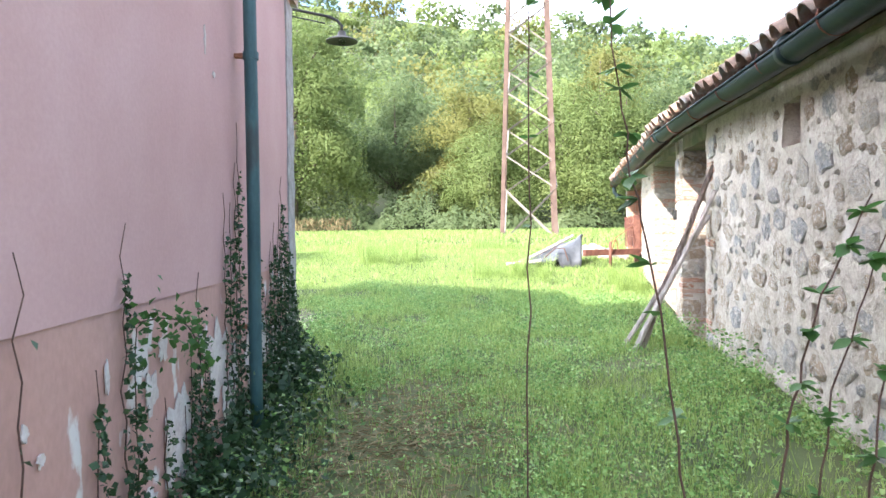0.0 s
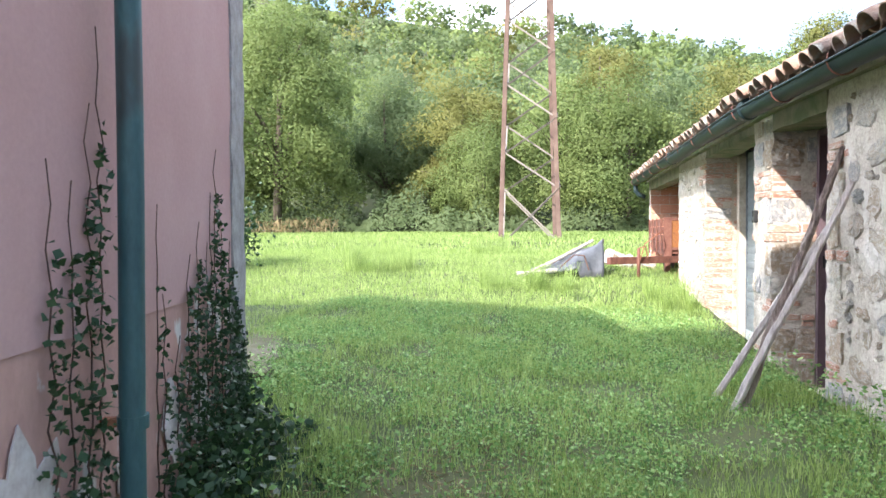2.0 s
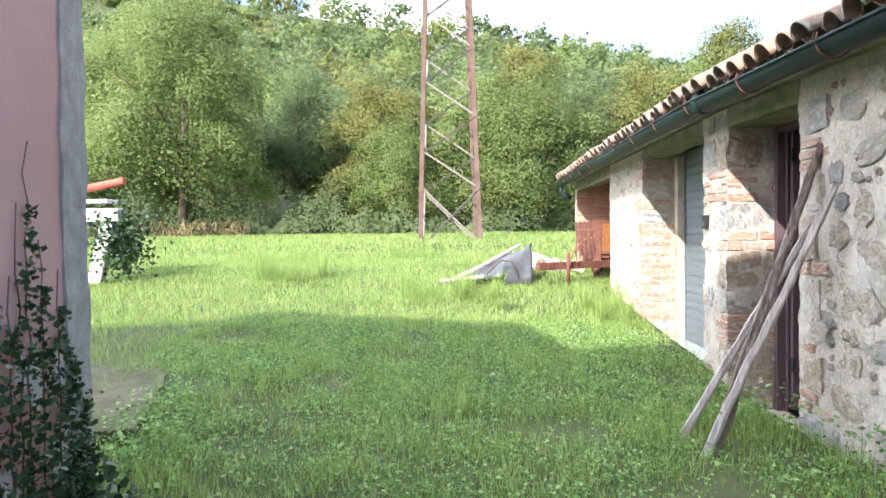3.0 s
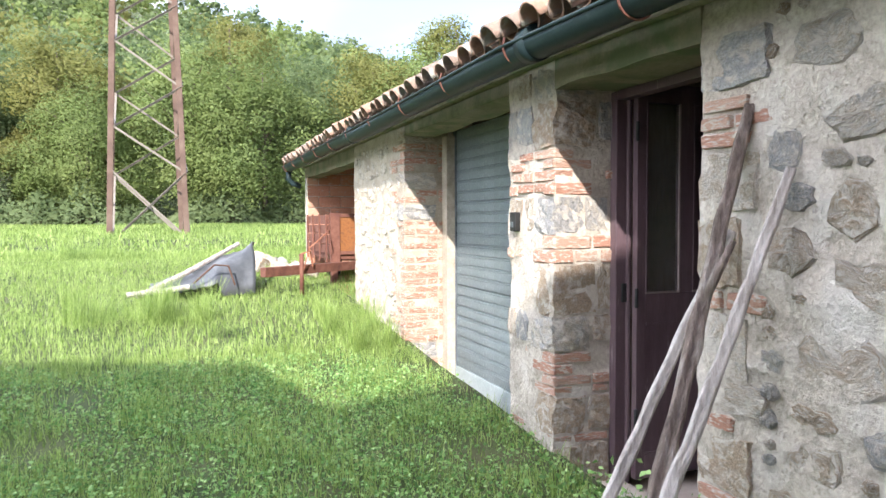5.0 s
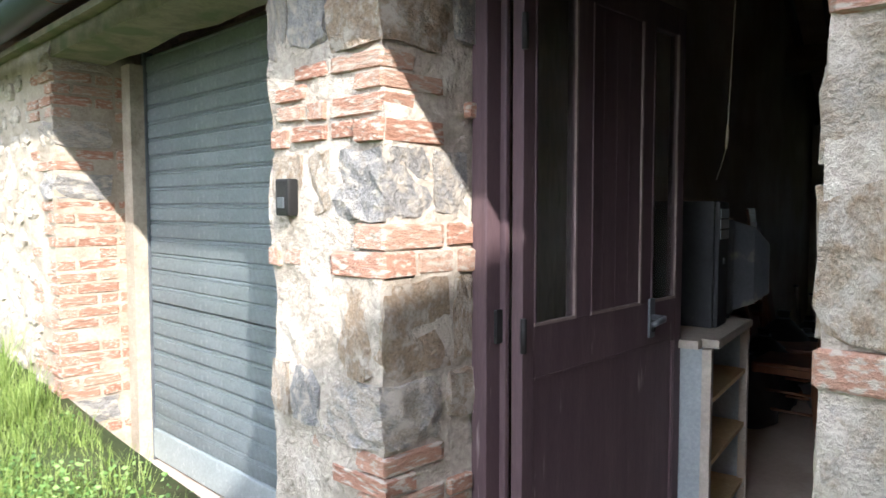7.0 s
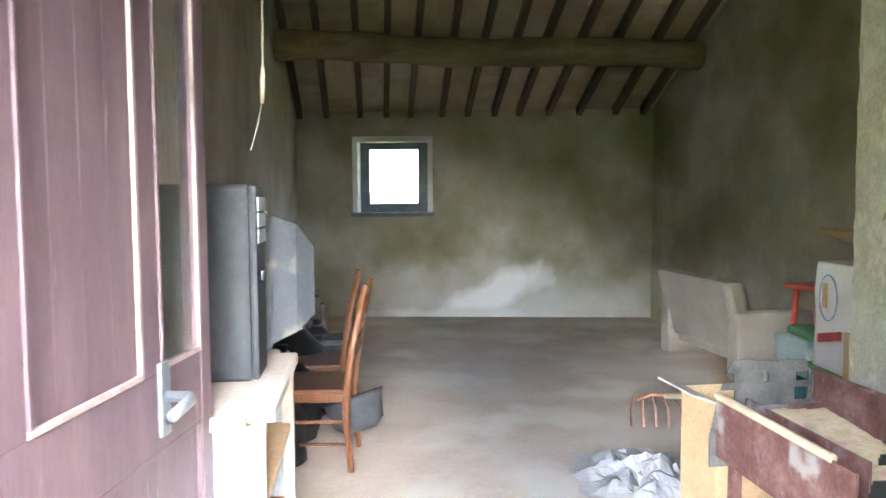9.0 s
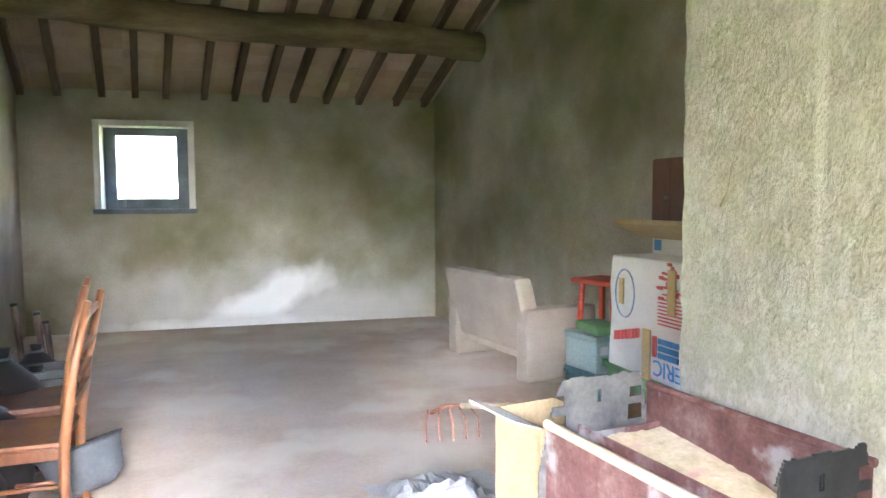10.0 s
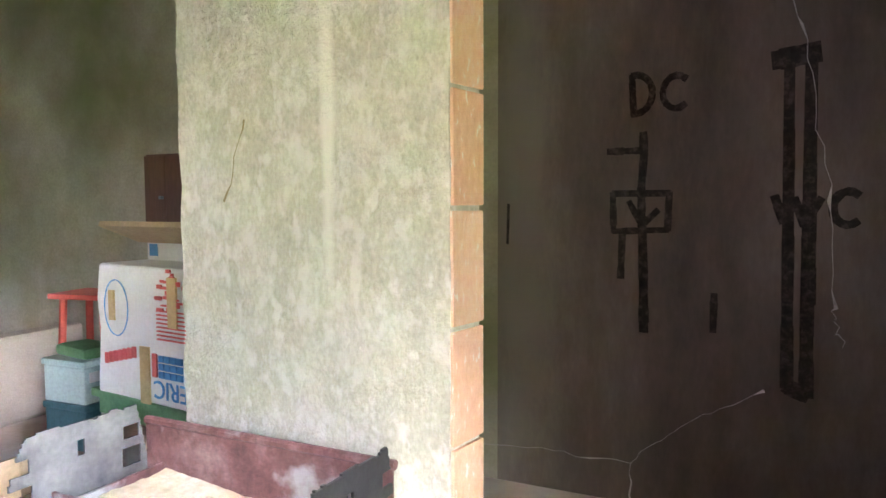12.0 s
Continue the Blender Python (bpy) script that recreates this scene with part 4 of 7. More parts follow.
# ---- downpipe and lamp of the house ----


def build_downpipe():
    ob = thing("downpipe", "weathered blue-green metal downpipe on the pink wall", "downpipe", at=HOUSE)
    u, r = 2.01, 0.041
    bm = bmesh.new()
    tube(bm, [(u - 0.03 + 0.008 * math.sin(k), 0.10, 0.30 + k * 0.33) for k in range(11)], r, 16)
    part("pipe", bm, M["pipe"], ob, smooth=True)
    for z in (0.93, 2.62):
        bm = bmesh.new()
        tube(bm, [(u - 0.03, 0.10, z - 0.022), (u - 0.03, 0.10, z + 0.022)], r + 0.008, 16)
        c = part("clamp", bm, M["pipe"], ob)
        part("bolt", boxed(u - 0.04, u - 0.015, 0.03, 0.05, z - 0.015, z + 0.015), M["rust"], c)
        part("bracket", boxed(u - 0.05, u - 0.01, 0.0, 0.055, z - 0.012, z + 0.012), M["rust"], c)


build_downpipe()


def build_wall_lamp():
    eye, way = Vector((0.405, 0.895, 1.516)), Vector((-0.30584, 0.91544, 0.26161))
    p = eye + way * ((8.35 - eye.y) / way.y)
    ob = thing("wall_lamp", "dark enamel street lamp on a curved bracket", "lamp", at=Matrix.Translation(p))
    bm = bmesh.new()
    prof = [(0.02, 0.10), (0.04, 0.10), (0.05, 0.05), (0.17, 0.0), (0.18, -0.015), (0.165, -0.012), (0.04, 0.03), (0.02, 0.03)]
    n = 24
    rings = [[bm.verts.new((r * math.cos(k * math.tau / n), r * math.sin(k * math.tau / n), z)) for k in range(n)] for r, z in prof]
    for a, b in zip(rings, rings[1:]):
        for k in range(n):
            bm.faces.new((a[k], a[(k + 1) % n], b[(k + 1) % n], b[k]))
    part("shade", bm, M["black"], ob, smooth=True)
    bm = bmesh.new()
    bmesh.ops.create_uvsphere(bm, u_segments=12, v_segments=8, radius=0.04, matrix=Matrix.Translation((0, 0, -0.01)))
    part("bulb", bm, M["glass"], ob, "clear glass bulb", smooth=True)
    bm = bmesh.new()
    d = Vector((-0.74, -0.67, 0))
    tube(bm, [(0, 0, 0.1), (0, 0, 0.16), d * 0.05 + Vector((0, 0, 0.21)), d * 0.15 + Vector((0, 0, 0.24)), d * 1.7 + Vector((0, 0, 0.30))], 0.016, 8)
    part("arm", bm, M["black"], ob, smooth=True)
    bm = bmesh.new()
    tube(bm, [d * 0.2 + Vector((0, 0, 0.16)), d * 1.7 + Vector((0, 0, 0.24))], 0.008, 6)
    part("stay", bm, M["black"], ob)
    part("plate", boxed(-0.05, 0.05, -0.03, 0.03, -0.2, 0.1, 0.01, Matrix.Translation(d * 1.7 + Vector((0, 0, 0.27)))), M["rust"], ob)


build_wall_lamp()

# ---- ivy and bare patches on the house wall ----


def ivy_strand(u, z0, z1, leaves, seed, spread=0.05, label="ivy strand climbing the pink wall", size=0.029, top_bare=0.3):
    g = np.random.default_rng(seed)
    ob = thing("ivy", label, "ivy", "ivy on the house wall", at=HOUSE)
    n = max(4, int((z1 - z0) / 0.12))
    bm = bmesh.new()
    path = [Vector((u + 0.02 * math.sin(3 * k + seed) + g.normal() * 0.008, 0.008 + 0.006 * g.uniform(), z0 + (z1 - z0) * k / n)) for k in range(n + 1)]
    tube(bm, path, [0.0032 * (1 - 0.7 * k / n) + 0.001 for k in range(n + 1)], 5)
    part("stem", bm, M["twig"], ob)
    f = g.uniform(0, 1, leaves) ** 1.4 * (1 - top_bare * 0.5)
    z = z0 + (z1 - z0) * f
    w = spread * (1.15 - f)
    pts = np.c_[u + g.normal(size=leaves) * w, 0.015 + np.abs(g.normal(size=leaves)) * 0.03 * (1.3 - f), z]
    q = leaf_cards(pts, size, 1.0, 0.4, seed, 0.85)
    part("leaves", cards_mesh("ivy_leaves", q, M["ivy"]), None, ob)
    return ob


def build_ivy():
    rows = [(3.72, 0.3, 1.56, 150, 0.035), (3.95, 0.2, 1.05, 150, 0.06), (3.62, 0.2, 1.15, 110, 0.05), (2.83, 0.2, 1.32, 130, 0.05), (2.95, 0.15, 0.95, 260, 0.09), (2.72, 0.15, 0.85, 260, 0.09),
            (3.3, 0.1, 0.8, 90, 0.05), (2.08, 0.2, 1.95, 260, 0.045), (2.2, 0.25, 1.7, 190, 0.05), (2.32, 0.25, 1.75, 170, 0.05), (2.0, 0.25, 2.2, 110, 0.03), (1.5, 0.3, 1.66, 40, 0.02),
            (1.42, 0.35, 1.3, 70, 0.04), (1.1, 0.4, 1.45, 200, 0.06), (0.95, 0.4, 1.6, 240, 0.06), (0.8, 0.4, 1.5, 240, 0.06), (0.64, 0.4, 1.98, 260, 0.045), (0.52, 0.4, 1.62, 240, 0.06), (0.36, 0.45, 1.5, 260, 0.06),
            (0.22, 0.45, 1.25, 230, 0.06), (0.1, 0.45, 1.05, 180, 0.06), (1.24, 0.4, 1.1, 160, 0.06), (4.42, 0.5, 1.47, 6, 0.01), (3.05, 0.1, 0.7, 160, 0.07), (0.72, 0.4, 1.75, 120, 0.03)]
    for i, (u, z0, z1, n, w) in enumerate(rows):
        ivy_strand(u, z0, z1, max(6, int(n * 1.2)), 100 + i, w, "dark ivy strand climbing the pink wall" if n > 20 else "bare dry stem on the pink wall")
    # the arch of fresh leaves between two strands
    g = np.random.default_rng(140)
    ob = thing("ivy", "fresh green ivy shoots arching over the peeling plaster", "ivy", "ivy on the house wall", at=HOUSE)
    path = [Vector((3.66 - 0.85 * k / 12, 0.02 + 0.05 * math.sin(k / 12 * math.pi), 1.17 + 0.10 * math.sin(k / 12 * math.pi) - 0.30 * k / 12)) for k in range(13)]
    part("stem", tube(bmesh.new(), path, 0.004, 5), M["twig"], ob)
    pts = np.array([path[i] for i in g.integers(0, 13, 160)]) + g.normal(size=(160, 3)) * np.array([0.05, 0.02, 0.07]) + np.array([0, 0.03, -0.03])
    part("leaves", cards_mesh("ivy_leaves", leaf_cards(pts, 0.036, 1.0, 0.4, 141, 0.85), M["vine_leaf"]), None, ob)
    # low tangle at the wall's foot
    n = 3000
    u = g.uniform(0.0, 3.3, n)
    d = np.abs(g.normal(size=n)) * 0.22
    wx = HP.x + HD.x * u + HN.x * d
    wy = HP.y + HD.y * u + HN.y * d
    z = np.array([ground_z(a, b) for a, b in zip(wx, wy)]) + g.uniform(0.0, 0.38, n) * np.exp(-d / 0.3)
    tagged(new("ivy_tangle", cards_mesh("ivy_tangle", leaf_cards(np.c_[wx, wy, z], 0.05, 0.7, 0.4, 142, 0.8), M["ivy"])), "dark ivy and weeds along the foot of the wall", "ivy", kind="stuff")


build_ivy()


def plaster_patch(u, z, w, h, seed, material="patch"):
    """A flake-edged bare patch lying 4 mm proud of the wall."""
    g = np.random.default_rng(seed)
    bm = bmesh.new()
    n = 26
    ring = []
    for k in range(n):
        a = k * math.tau / n
        r = 0.65 + 0.5 * noise.noise(Vector((math.cos(a) * 1.7, math.sin(a) * 1.7, seed * 3.1))) + g.uniform(-0.12, 0.12)
        ring.append(bm.verts.new((u + r * w / 2 * math.cos(a), 0.0, z + r * h / 2 * math.sin(a))))
    f = bm.faces.new(ring)
    r = bmesh.ops.extrude_face_region(bm, geom=[f])
    bmesh.ops.translate(bm, vec=(0, 0.005, 0), verts=[x for x in r["geom"] if isinstance(x, bmesh.types.BMVert)])
    tagged(part("plaster_patch", bm, M[material], at=HOUSE), "bare whitish patch of old plaster on the wall", "plaster patch", "patches on the house wall", kind="structure")


for i, (u, z, w, h) in enumerate([(2.45, 0.82, 0.55, 0.55), (2.28, 0.55, 0.4, 0.5), (3.1, 0.55, 0.5, 0.75), (3.45, 0.85, 0.18, 0.28), (2.7, 0.95, 0.2, 0.3), (4.3, 0.62, 0.5, 0.2), (4.05, 0.5, 0.5, 0.14), (1.75, 0.7, 0.3, 0.5),
                                  (1.3, 0.75, 0.4, 0.5), (0.9, 0.7, 0.45, 0.5), (0.3, 0.75, 0.4, 0.5), (3.55, 0.35, 0.5, 0.4), (4.38, 0.95, 0.06, 0.07), (4.3, 0.85, 0.05, 0.06), (3.85, 1.0, 0.05, 0.2), (2.6, 2.55, 0.05, 0.22), (2.45, 2.4, 0.07, 0.05), (3.3, 1.02, 0.16, 0.2)]):
    plaster_patch(u, z, w, h, i + 1)

# ---- shoots beside the start of the path ----


def leaf_mesh():
    bm = bmesh.new()
    prof = [(0, 0.0), (0.2, 0.24), (0.45, 0.33), (0.75, 0.2), (1.0, 0.0)]
    mid = [bm.verts.new((x, 0, -0.05 * math.sin(x * math.pi))) for x, w in prof]
    for s in (-1, 1):
        edge = [mid[0]] + [bm.verts.new((x, s * w, 0.05)) for x, w in prof[1:-1]] + [mid[-1]]
        for i in range(len(prof) - 1):
            q = [mid[i], mid[i + 1], edge[i + 1], edge[i]]
            q = [v for k, v in enumerate(q) if v not in q[:k]]
            bm.faces.new(q if s > 0 else q[::-1])
    return to_mesh("leaf", bm, M["vine_leaf"], True)


LEAF = leaf_mesh()


def shoot(path, radius, leaves, size, seed, label):
    g = np.random.default_rng(seed)
    pts = [Vector(p) for p in path]
    ob = thing("bramble_shoot", label, "shoot", "thin shoots beside the path", at=Matrix.Translation(pts[0]))
    o = pts[0]
    fine = []
    for i in range(len(pts) - 1):
        for k in range(6):
            fine.append(pts[i].lerp(pts[i + 1], k / 6) - o + Vector((g.normal(), g.normal(), 0)) * 0.004)
    fine.append(pts[-1] - o)
    n = len(fine)
    part("stem", tube(bmesh.new(), fine, [radius * (1 - 0.6 * k / n) for k in range(n)], 6), M["twig"], ob)
    for f, count in leaves:
        p = fine[min(n - 1, int(f * n))]
        for j in range(count):
            c = new("leaf", LEAF)
            a = g.uniform(0, 360)
            c.parent = ob
            c.matrix_basis = Matrix.Translation(p) @ pose(0, 0, 0, g.uniform(-30, 30), g.uniform(-35, 45), a) @ Matrix.Scale(size * g.uniform(0.7, 1.2), 4)


shoot([(0.26, 3.05, 0.03), (0.27, 3.05, 1.0), (0.285, 3.05, 1.8), (0.27, 3.05, 2.4), (0.29, 3.05, 3.0)], 0.0035, [(0.42, 2), (0.5, 2), (0.58, 2), (0.66, 3), (0.72, 2), (0.86, 3), (0.95, 2)], 0.045, 201, "thin climbing shoot with few small leaves")
shoot([(0.86, 3.62, 0.05), (0.80, 3.62, 0.7), (0.72, 3.63, 1.3), (0.62, 3.64, 1.8), (0.56, 3.64, 2.3), (0.53, 3.64, 3.0)], 0.006,
      [(0.25, 3), (0.36, 2), (0.45, 3), (0.52, 3), (0.58, 5), (0.62, 4), (0.68, 4), (0.72, 5), (0.78, 3), (0.82, 5), (0.9, 4)], 0.085, 202, "long bramble shoot with serrated green leaves")
shoot([(1.0, 3.3, 0.05), (1.04, 3.32, 0.5), (1.12, 3.33, 0.95), (1.2, 3.33, 1.3), (1.34, 3.3, 1.62)], 0.006,
      [(0.2, 4), (0.35, 5), (0.45, 6), (0.55, 6), (0.65, 7), (0.75, 7), (0.85, 8), (0.95, 8)], 0.06, 203, "leafy bramble shoot by the barn wall")
shoot([(1.12, 3.25, 0.05), (1.15, 3.26, 0.5), (1.21, 3.26, 1.0), (1.36, 3.24, 1.5)], 0.005, [(0.3, 5), (0.45, 6), (0.6, 7), (0.75, 7), (0.9, 9)], 0.058, 204, "leafy bramble shoot by the barn wall")
shoot([(1.22, 3.1, 0.05), (1.25, 3.1, 0.6), (1.3, 3.1, 1.1), (1.36, 3.1, 1.6)], 0.005, [(0.3, 5), (0.5, 6), (0.65, 6), (0.8, 7), (0.95, 9)], 0.062, 205, "leafy bramble shoot by the barn wall")


# ---- overgrown concrete frame beyond the house ----


def build_overgrown_frame():
    x, y = -7.1, 16.2
    gz = ground_z(x, y)
    ob = thing("concrete_frame", "white concrete posts with a red pipe, overgrown", "frame", at=pose(x, y, gz))
    part("beam", boxed(-1.2, 0.35, -0.12, 0.12, 1.12, 1.36, 0.02), M["white_plaster"], ob)
    part("post", boxed(-0.12, 0.12, -0.1, 0.1, -0.15, 1.15, 0.02, pose(-0.15, 0, 0, 0, 14, 0)), M["white_plaster"], ob)
    part("post", boxed(-1.1, -0.86, -0.1, 0.1, -0.15, 1.12, 0.02), M["white_plaster"], ob)
    part("pipe", tube(bmesh.new(), [(-1.2, -0.05, 1.55), (0.45, -0.05, 1.85)], 0.07, 12), M["red_rust"], ob, "red painted pipe")
    part("ledge", boxed(-1.2, 0.2, -0.2, 0.2, 1.45, 1.52, 0.01), M["white_plaster"], ob)
    g = np.random.default_rng(17)
    pts = g.normal(size=(1500, 3)) * np.array([0.25, 0.3, 0.32]) + np.array([0.25, 0.15, 0.75])
    pts[:, 2] = np.maximum(pts[:, 2], 0.02)
    part("ivy_leaves", cards_mesh("ivy_leaves", leaf_cards(pts, 0.09, 0.7, 0.4, 18, 0.8), M["ivy"]), None, ob, "dark ivy over the post")


M["red_rust"] = mat("red_rust", [(0.35, 0.08, 0.05), (0.45, 0.13, 0.09)], 0.7, 6, bump=0.2)
build_overgrown_frame()

# ---- masonry pieces ----


def stone_variant(seed):
    """A broken field stone bedded in mortar: outline in y and z about 1 wide, its rim sunk behind x = 0, its face rising to x = -1."""
    g = np.random.default_rng(seed)
    n = 13
    a = np.sort(np.linspace(0, math.tau, n, endpoint=False) + g.uniform(-0.2, 0.2, n))
    turn, sides = g.uniform(0, math.tau), g.integers(4, 7)
    w = math.tau / sides
    r = 0.44 * g.uniform(0.88, 1.1, n) / np.cos(((a + turn) % w) - w / 2)
    verts, faces = [], []
    for s, h in ((1.06, 1.9), (0.97, 0.1), (0.86, -0.55), (0.5, -0.8)):
        for k in range(n):
            verts.append((h + 0.35 * g.uniform(-1, 1), s * r[k] * math.cos(a[k]) * g.uniform(0.95, 1.05), s * r[k] * math.sin(a[k]) * g.uniform(0.95, 1.05)))
    for j in range(3):
        for k in range(n):
            faces.append([j * n + k, j * n + (k + 1) % n, (j + 1) * n + (k + 1) % n, (j + 1) * n + k])
    verts.append((-0.9 + 0.3 * g.uniform(-1, 1), 0, 0))
    faces += [[3 * n + k, 3 * n + (k + 1) % n, 4 * n] for k in range(n)]
    return mesh_of("stone", verts, faces, M["stone"])


def block_variant(seed, material, cuts, amount, name, bevel=0.07):
    """A unit block, centred, with worn edges."""
    g = np.random.default_rng(seed)
    bm = bmesh.new()
    bmesh.ops.create_cube(bm, size=1)
    if cuts:
        bmesh.ops.subdivide_edges(bm, edges=bm.edges[:], cuts=cuts, use_grid_fill=True)
        for v in bm.verts:
            on = sum(abs(abs(c) - 0.5) < 1e-4 for c in v.co)
            v.co *= 1.0 - (0.06 if on == 3 else 0.025 if on == 2 else 0)
            v.co += Vector(g.uniform(-1, 1, 3)) * amount
    else:
        bmesh.ops.bevel(bm, geom=bm.edges[:], offset=bevel, segments=1, affect="EDGES")
        for v in bm.verts:
            v.co += Vector(g.uniform(-1, 1, 3)) * amount
    return to_mesh(name, bm, material)


STONES = [stone_variant(300 + i) for i in range(12)]
STONES_PALE = [m.copy() for m in STONES]
for m in STONES_PALE:
    m.materials[0] = M['stone_pale']
BRICKS = [block_variant(330 + i, M["brick"], 0, 0.03, "brick") for i in range(6)]
BLOCKS = [block_variant(340 + i, M["stone"], 3, 0.05, "stone_block") for i in range(6)]
PICK = random.Random(5)


def piece(parent, kind, x0, x1, y0, y1, z0, z1):
    """A brick or squared stone filling that box."""
    if parent == near_wall:
        x0, x1 = x0 + veer(y0), x1 + veer(y0)
    ob = new("brick" if kind == "b" else "stone", PICK.choice(BRICKS if kind == "b" else BLOCKS))
    ob.parent = parent
    ob.matrix_basis = Matrix.Translation(((x0 + x1) / 2, (y0 + y1) / 2, (z0 + z1) / 2)) @ pose(0, 0, 0, PICK.uniform(-1.5, 1.5), 0, PICK.uniform(-1, 1)) @ Matrix.Diagonal((x1 - x0, y1 - y0, z1 - z0, 1))
    return ob


def rubble(parent, y0, y1, z0, z1, count, smin, smax, depth, avoid=(), seed=3):
    """Field stones thrown over a stretch of the facade without overlap, large ones first."""
    g = np.random.default_rng(seed)
    done = []
    sizes = np.sort(g.uniform(0, 1, count) ** 1.5)[::-1] * (smax - smin) + smin
    for s in sizes:
        for _ in range(40):
            w, h = s * g.uniform(0.8, 1.35), s * g.uniform(0.65, 1.0)
            y, z = g.uniform(y0 + w / 2, y1 - w / 2), g.uniform(z0, z1 - h / 2)
            if any(a - w / 2 < y < b + w / 2 and c - h / 2 < z < d + h / 2 for a, b, c, d in avoid):
                continue
            if all(abs(y - p) > (w + q) * 0.5 + 0.004 or abs(z - r) > (h + t) * 0.5 + 0.004 for p, q, r, t in done):
                done.append((y, w, z, h))
                ob = new("stone", PICK.choice(STONES))
                ob.parent = parent
                ob.matrix_basis = Matrix.Translation((FX + 0.004 + veer(y), y, z)) @ pose(0, 0, 0, g.uniform(-12, 12), 0, 3.4 if y < 9 else 0) @ Matrix.Diagonal((depth * g.uniform(0.7, 1.4), w, h, 1))
                break


PROUD = 0.018
near_jamb = [(2.22, 2.44, "s", 0.34), (2.13, 2.19, "b", 0.24), (2.06, 2.12, "b", 0.16), (1.985, 2.05, "b", 0.26), (1.73, 1.97, "s", 0.30), (1.42, 1.71, "s", 0.22), (1.33, 1.41, "b", 0.12), (1.06, 1.32, "s", 0.26),
             (0.92, 1.05, "s", 0.34), (0.84, 0.91, "b", 0.20), (0.60, 0.83, "s", 0.28), (0.53, 0.59, "b", 0.22), (0.46, 0.52, "b", 0.14), (0.22, 0.45, "s", 0.30)]
for z0, z1, k, w in near_jamb:
    piece(near_wall, k, FX - PROUD, FX + PICK.uniform(0.07, 0.13), DOOR_Y0 - w, DOOR_Y0 + PICK.uniform(0.0, 0.012), z0 + 0.004, z1 - 0.004)
    if k == "b" and w < 0.2:
        piece(near_wall, "b", FX - PROUD + 0.006, FX + 0.1, DOOR_Y0 - w - 0.22, DOOR_Y0 - w - 0.015, z0 + 0.004, z1 - 0.004)
rubble(near_wall, Y_NEAR + 0.03, DOOR_Y0 - 0.30, 0.12, 2.5, 640, 0.05, 0.32, 0.016, [(5.9, 6.36, 2.02, 2.48), (5.6, 5.84, 0.8, 1.09)], 3)

# pillar: courses of the corner beside the door, on the front and in the opening
pillar_rows = [(2.40, 2.58, "s"), (2.12, 2.38, "s"), (2.055, 2.105, "b"), (1.995, 2.045, "b"), (1.925, 1.985, "b"), (1.845, 1.915, "b"), (1.62, 1.83, "s"), (1.535, 1.61, "b"), (1.45, 1.525, "b"), (1.15, 1.44, "s"), (0.94, 1.14, "s"),
               (0.875, 0.93, "b"), (0.81, 0.865, "b"), (0.745, 0.80, "b"), (0.685, 0.735, "b"), (0.46, 0.675, "s"), (0.40, 0.45, "b"), (0.12, 0.39, "s")]
for i, (z0, z1, k) in enumerate(pillar_rows):
    long_y = i % 2 == 0
    wy = (0.24 if long_y else 0.12) if k == "b" else PICK.uniform(0.2, 0.33)
    wx = (0.12 if long_y else 0.24) if k == "b" else PICK.uniform(0.18, 0.28)
    out = PICK.uniform(0.003, 0.014)
    piece(pillar_wall, k, FX - out, FX + wx, DOOR_Y1 - out, DOOR_Y1 + wy, z0, z1)
    # the rest of the course along the front
    y = DOOR_Y1 + wy + 0.014
    while y < GAR_Y0 - 0.06:
        w = min(PICK.uniform(0.1, 0.25), GAR_Y0 + 0.012 - y)
        if PICK.random() < (0.6 if k == "b" and 1.8 < z0 < 2.0 else 0.62 if k == "s" else 0.18):
            h = (z1 - z0) * PICK.uniform(0.7, 1.0)
            piece(pillar_wall, k, FX - PICK.uniform(0.004, 0.018), FX + 0.12, y, y + w - 0.012, z1 - h, z1)
        y += w + 0.012
    # and in the opening
    x = FX + wx + 0.014
    while x < FX + FT - 0.05:
        w = min(PICK.uniform(0.10, 0.24), FX + FT + 0.005 - x)
        if PICK.random() < (0.8 if k == "s" else 0.4):
            h = (z1 - z0) * PICK.uniform(0.7, 1.0)
            piece(pillar_wall, k, x, x + w - 0.012, DOOR_Y1 - PICK.uniform(0.006, 0.03), DOOR_Y1 + 0.1, z1 - h, z1)
        x += w + 0.012

# brick corner of the far wall, seen in the garage opening
z, i = 0.30, 0
while z < 2.45:
    gap = PICK.random() < 0.13
    h = 0.056 if not gap else 0.15
    if gap:
        piece(far_wall, "s", FX - 0.01, FX + 0.32, GAR_Y1 - 0.012, GAR_Y1 + 0.22, z, z + h)
    else:
        x = FX - 0.008
        n = 0
        while x < FX + FT - 0.05:
            w = (0.115 if (i + n) % 2 else 0.235)
            w = min(w, FX + FT - 0.005 - x)
            if PICK.random() < 0.9:
                piece(far_wall, "b", x, x + w - 0.012, GAR_Y1 - PICK.uniform(0.003, 0.014), GAR_Y1 + (0.12 if i % 2 else 0.24), z, z + h)
            x += w
            n += 1
        if PICK.random() < 0.5:
            piece(far_wall, "b", FX - 0.008, FX + 0.1, GAR_Y1 + 0.26, GAR_Y1 + 0.46, z, z + h)
    z += h + 0.013
    i += 1
rubble(far_wall, GAR_Y1 + 0.3, BAY_Y0 - 0.02, 0.4, 2.52, 210, 0.05, 0.22, 0.017, [], 8)
for ob in far_wall.children:
    if ob.name.startswith('stone') and ob.data in STONES:
        ob.data = STONES_PALE[STONES.index(ob.data)]
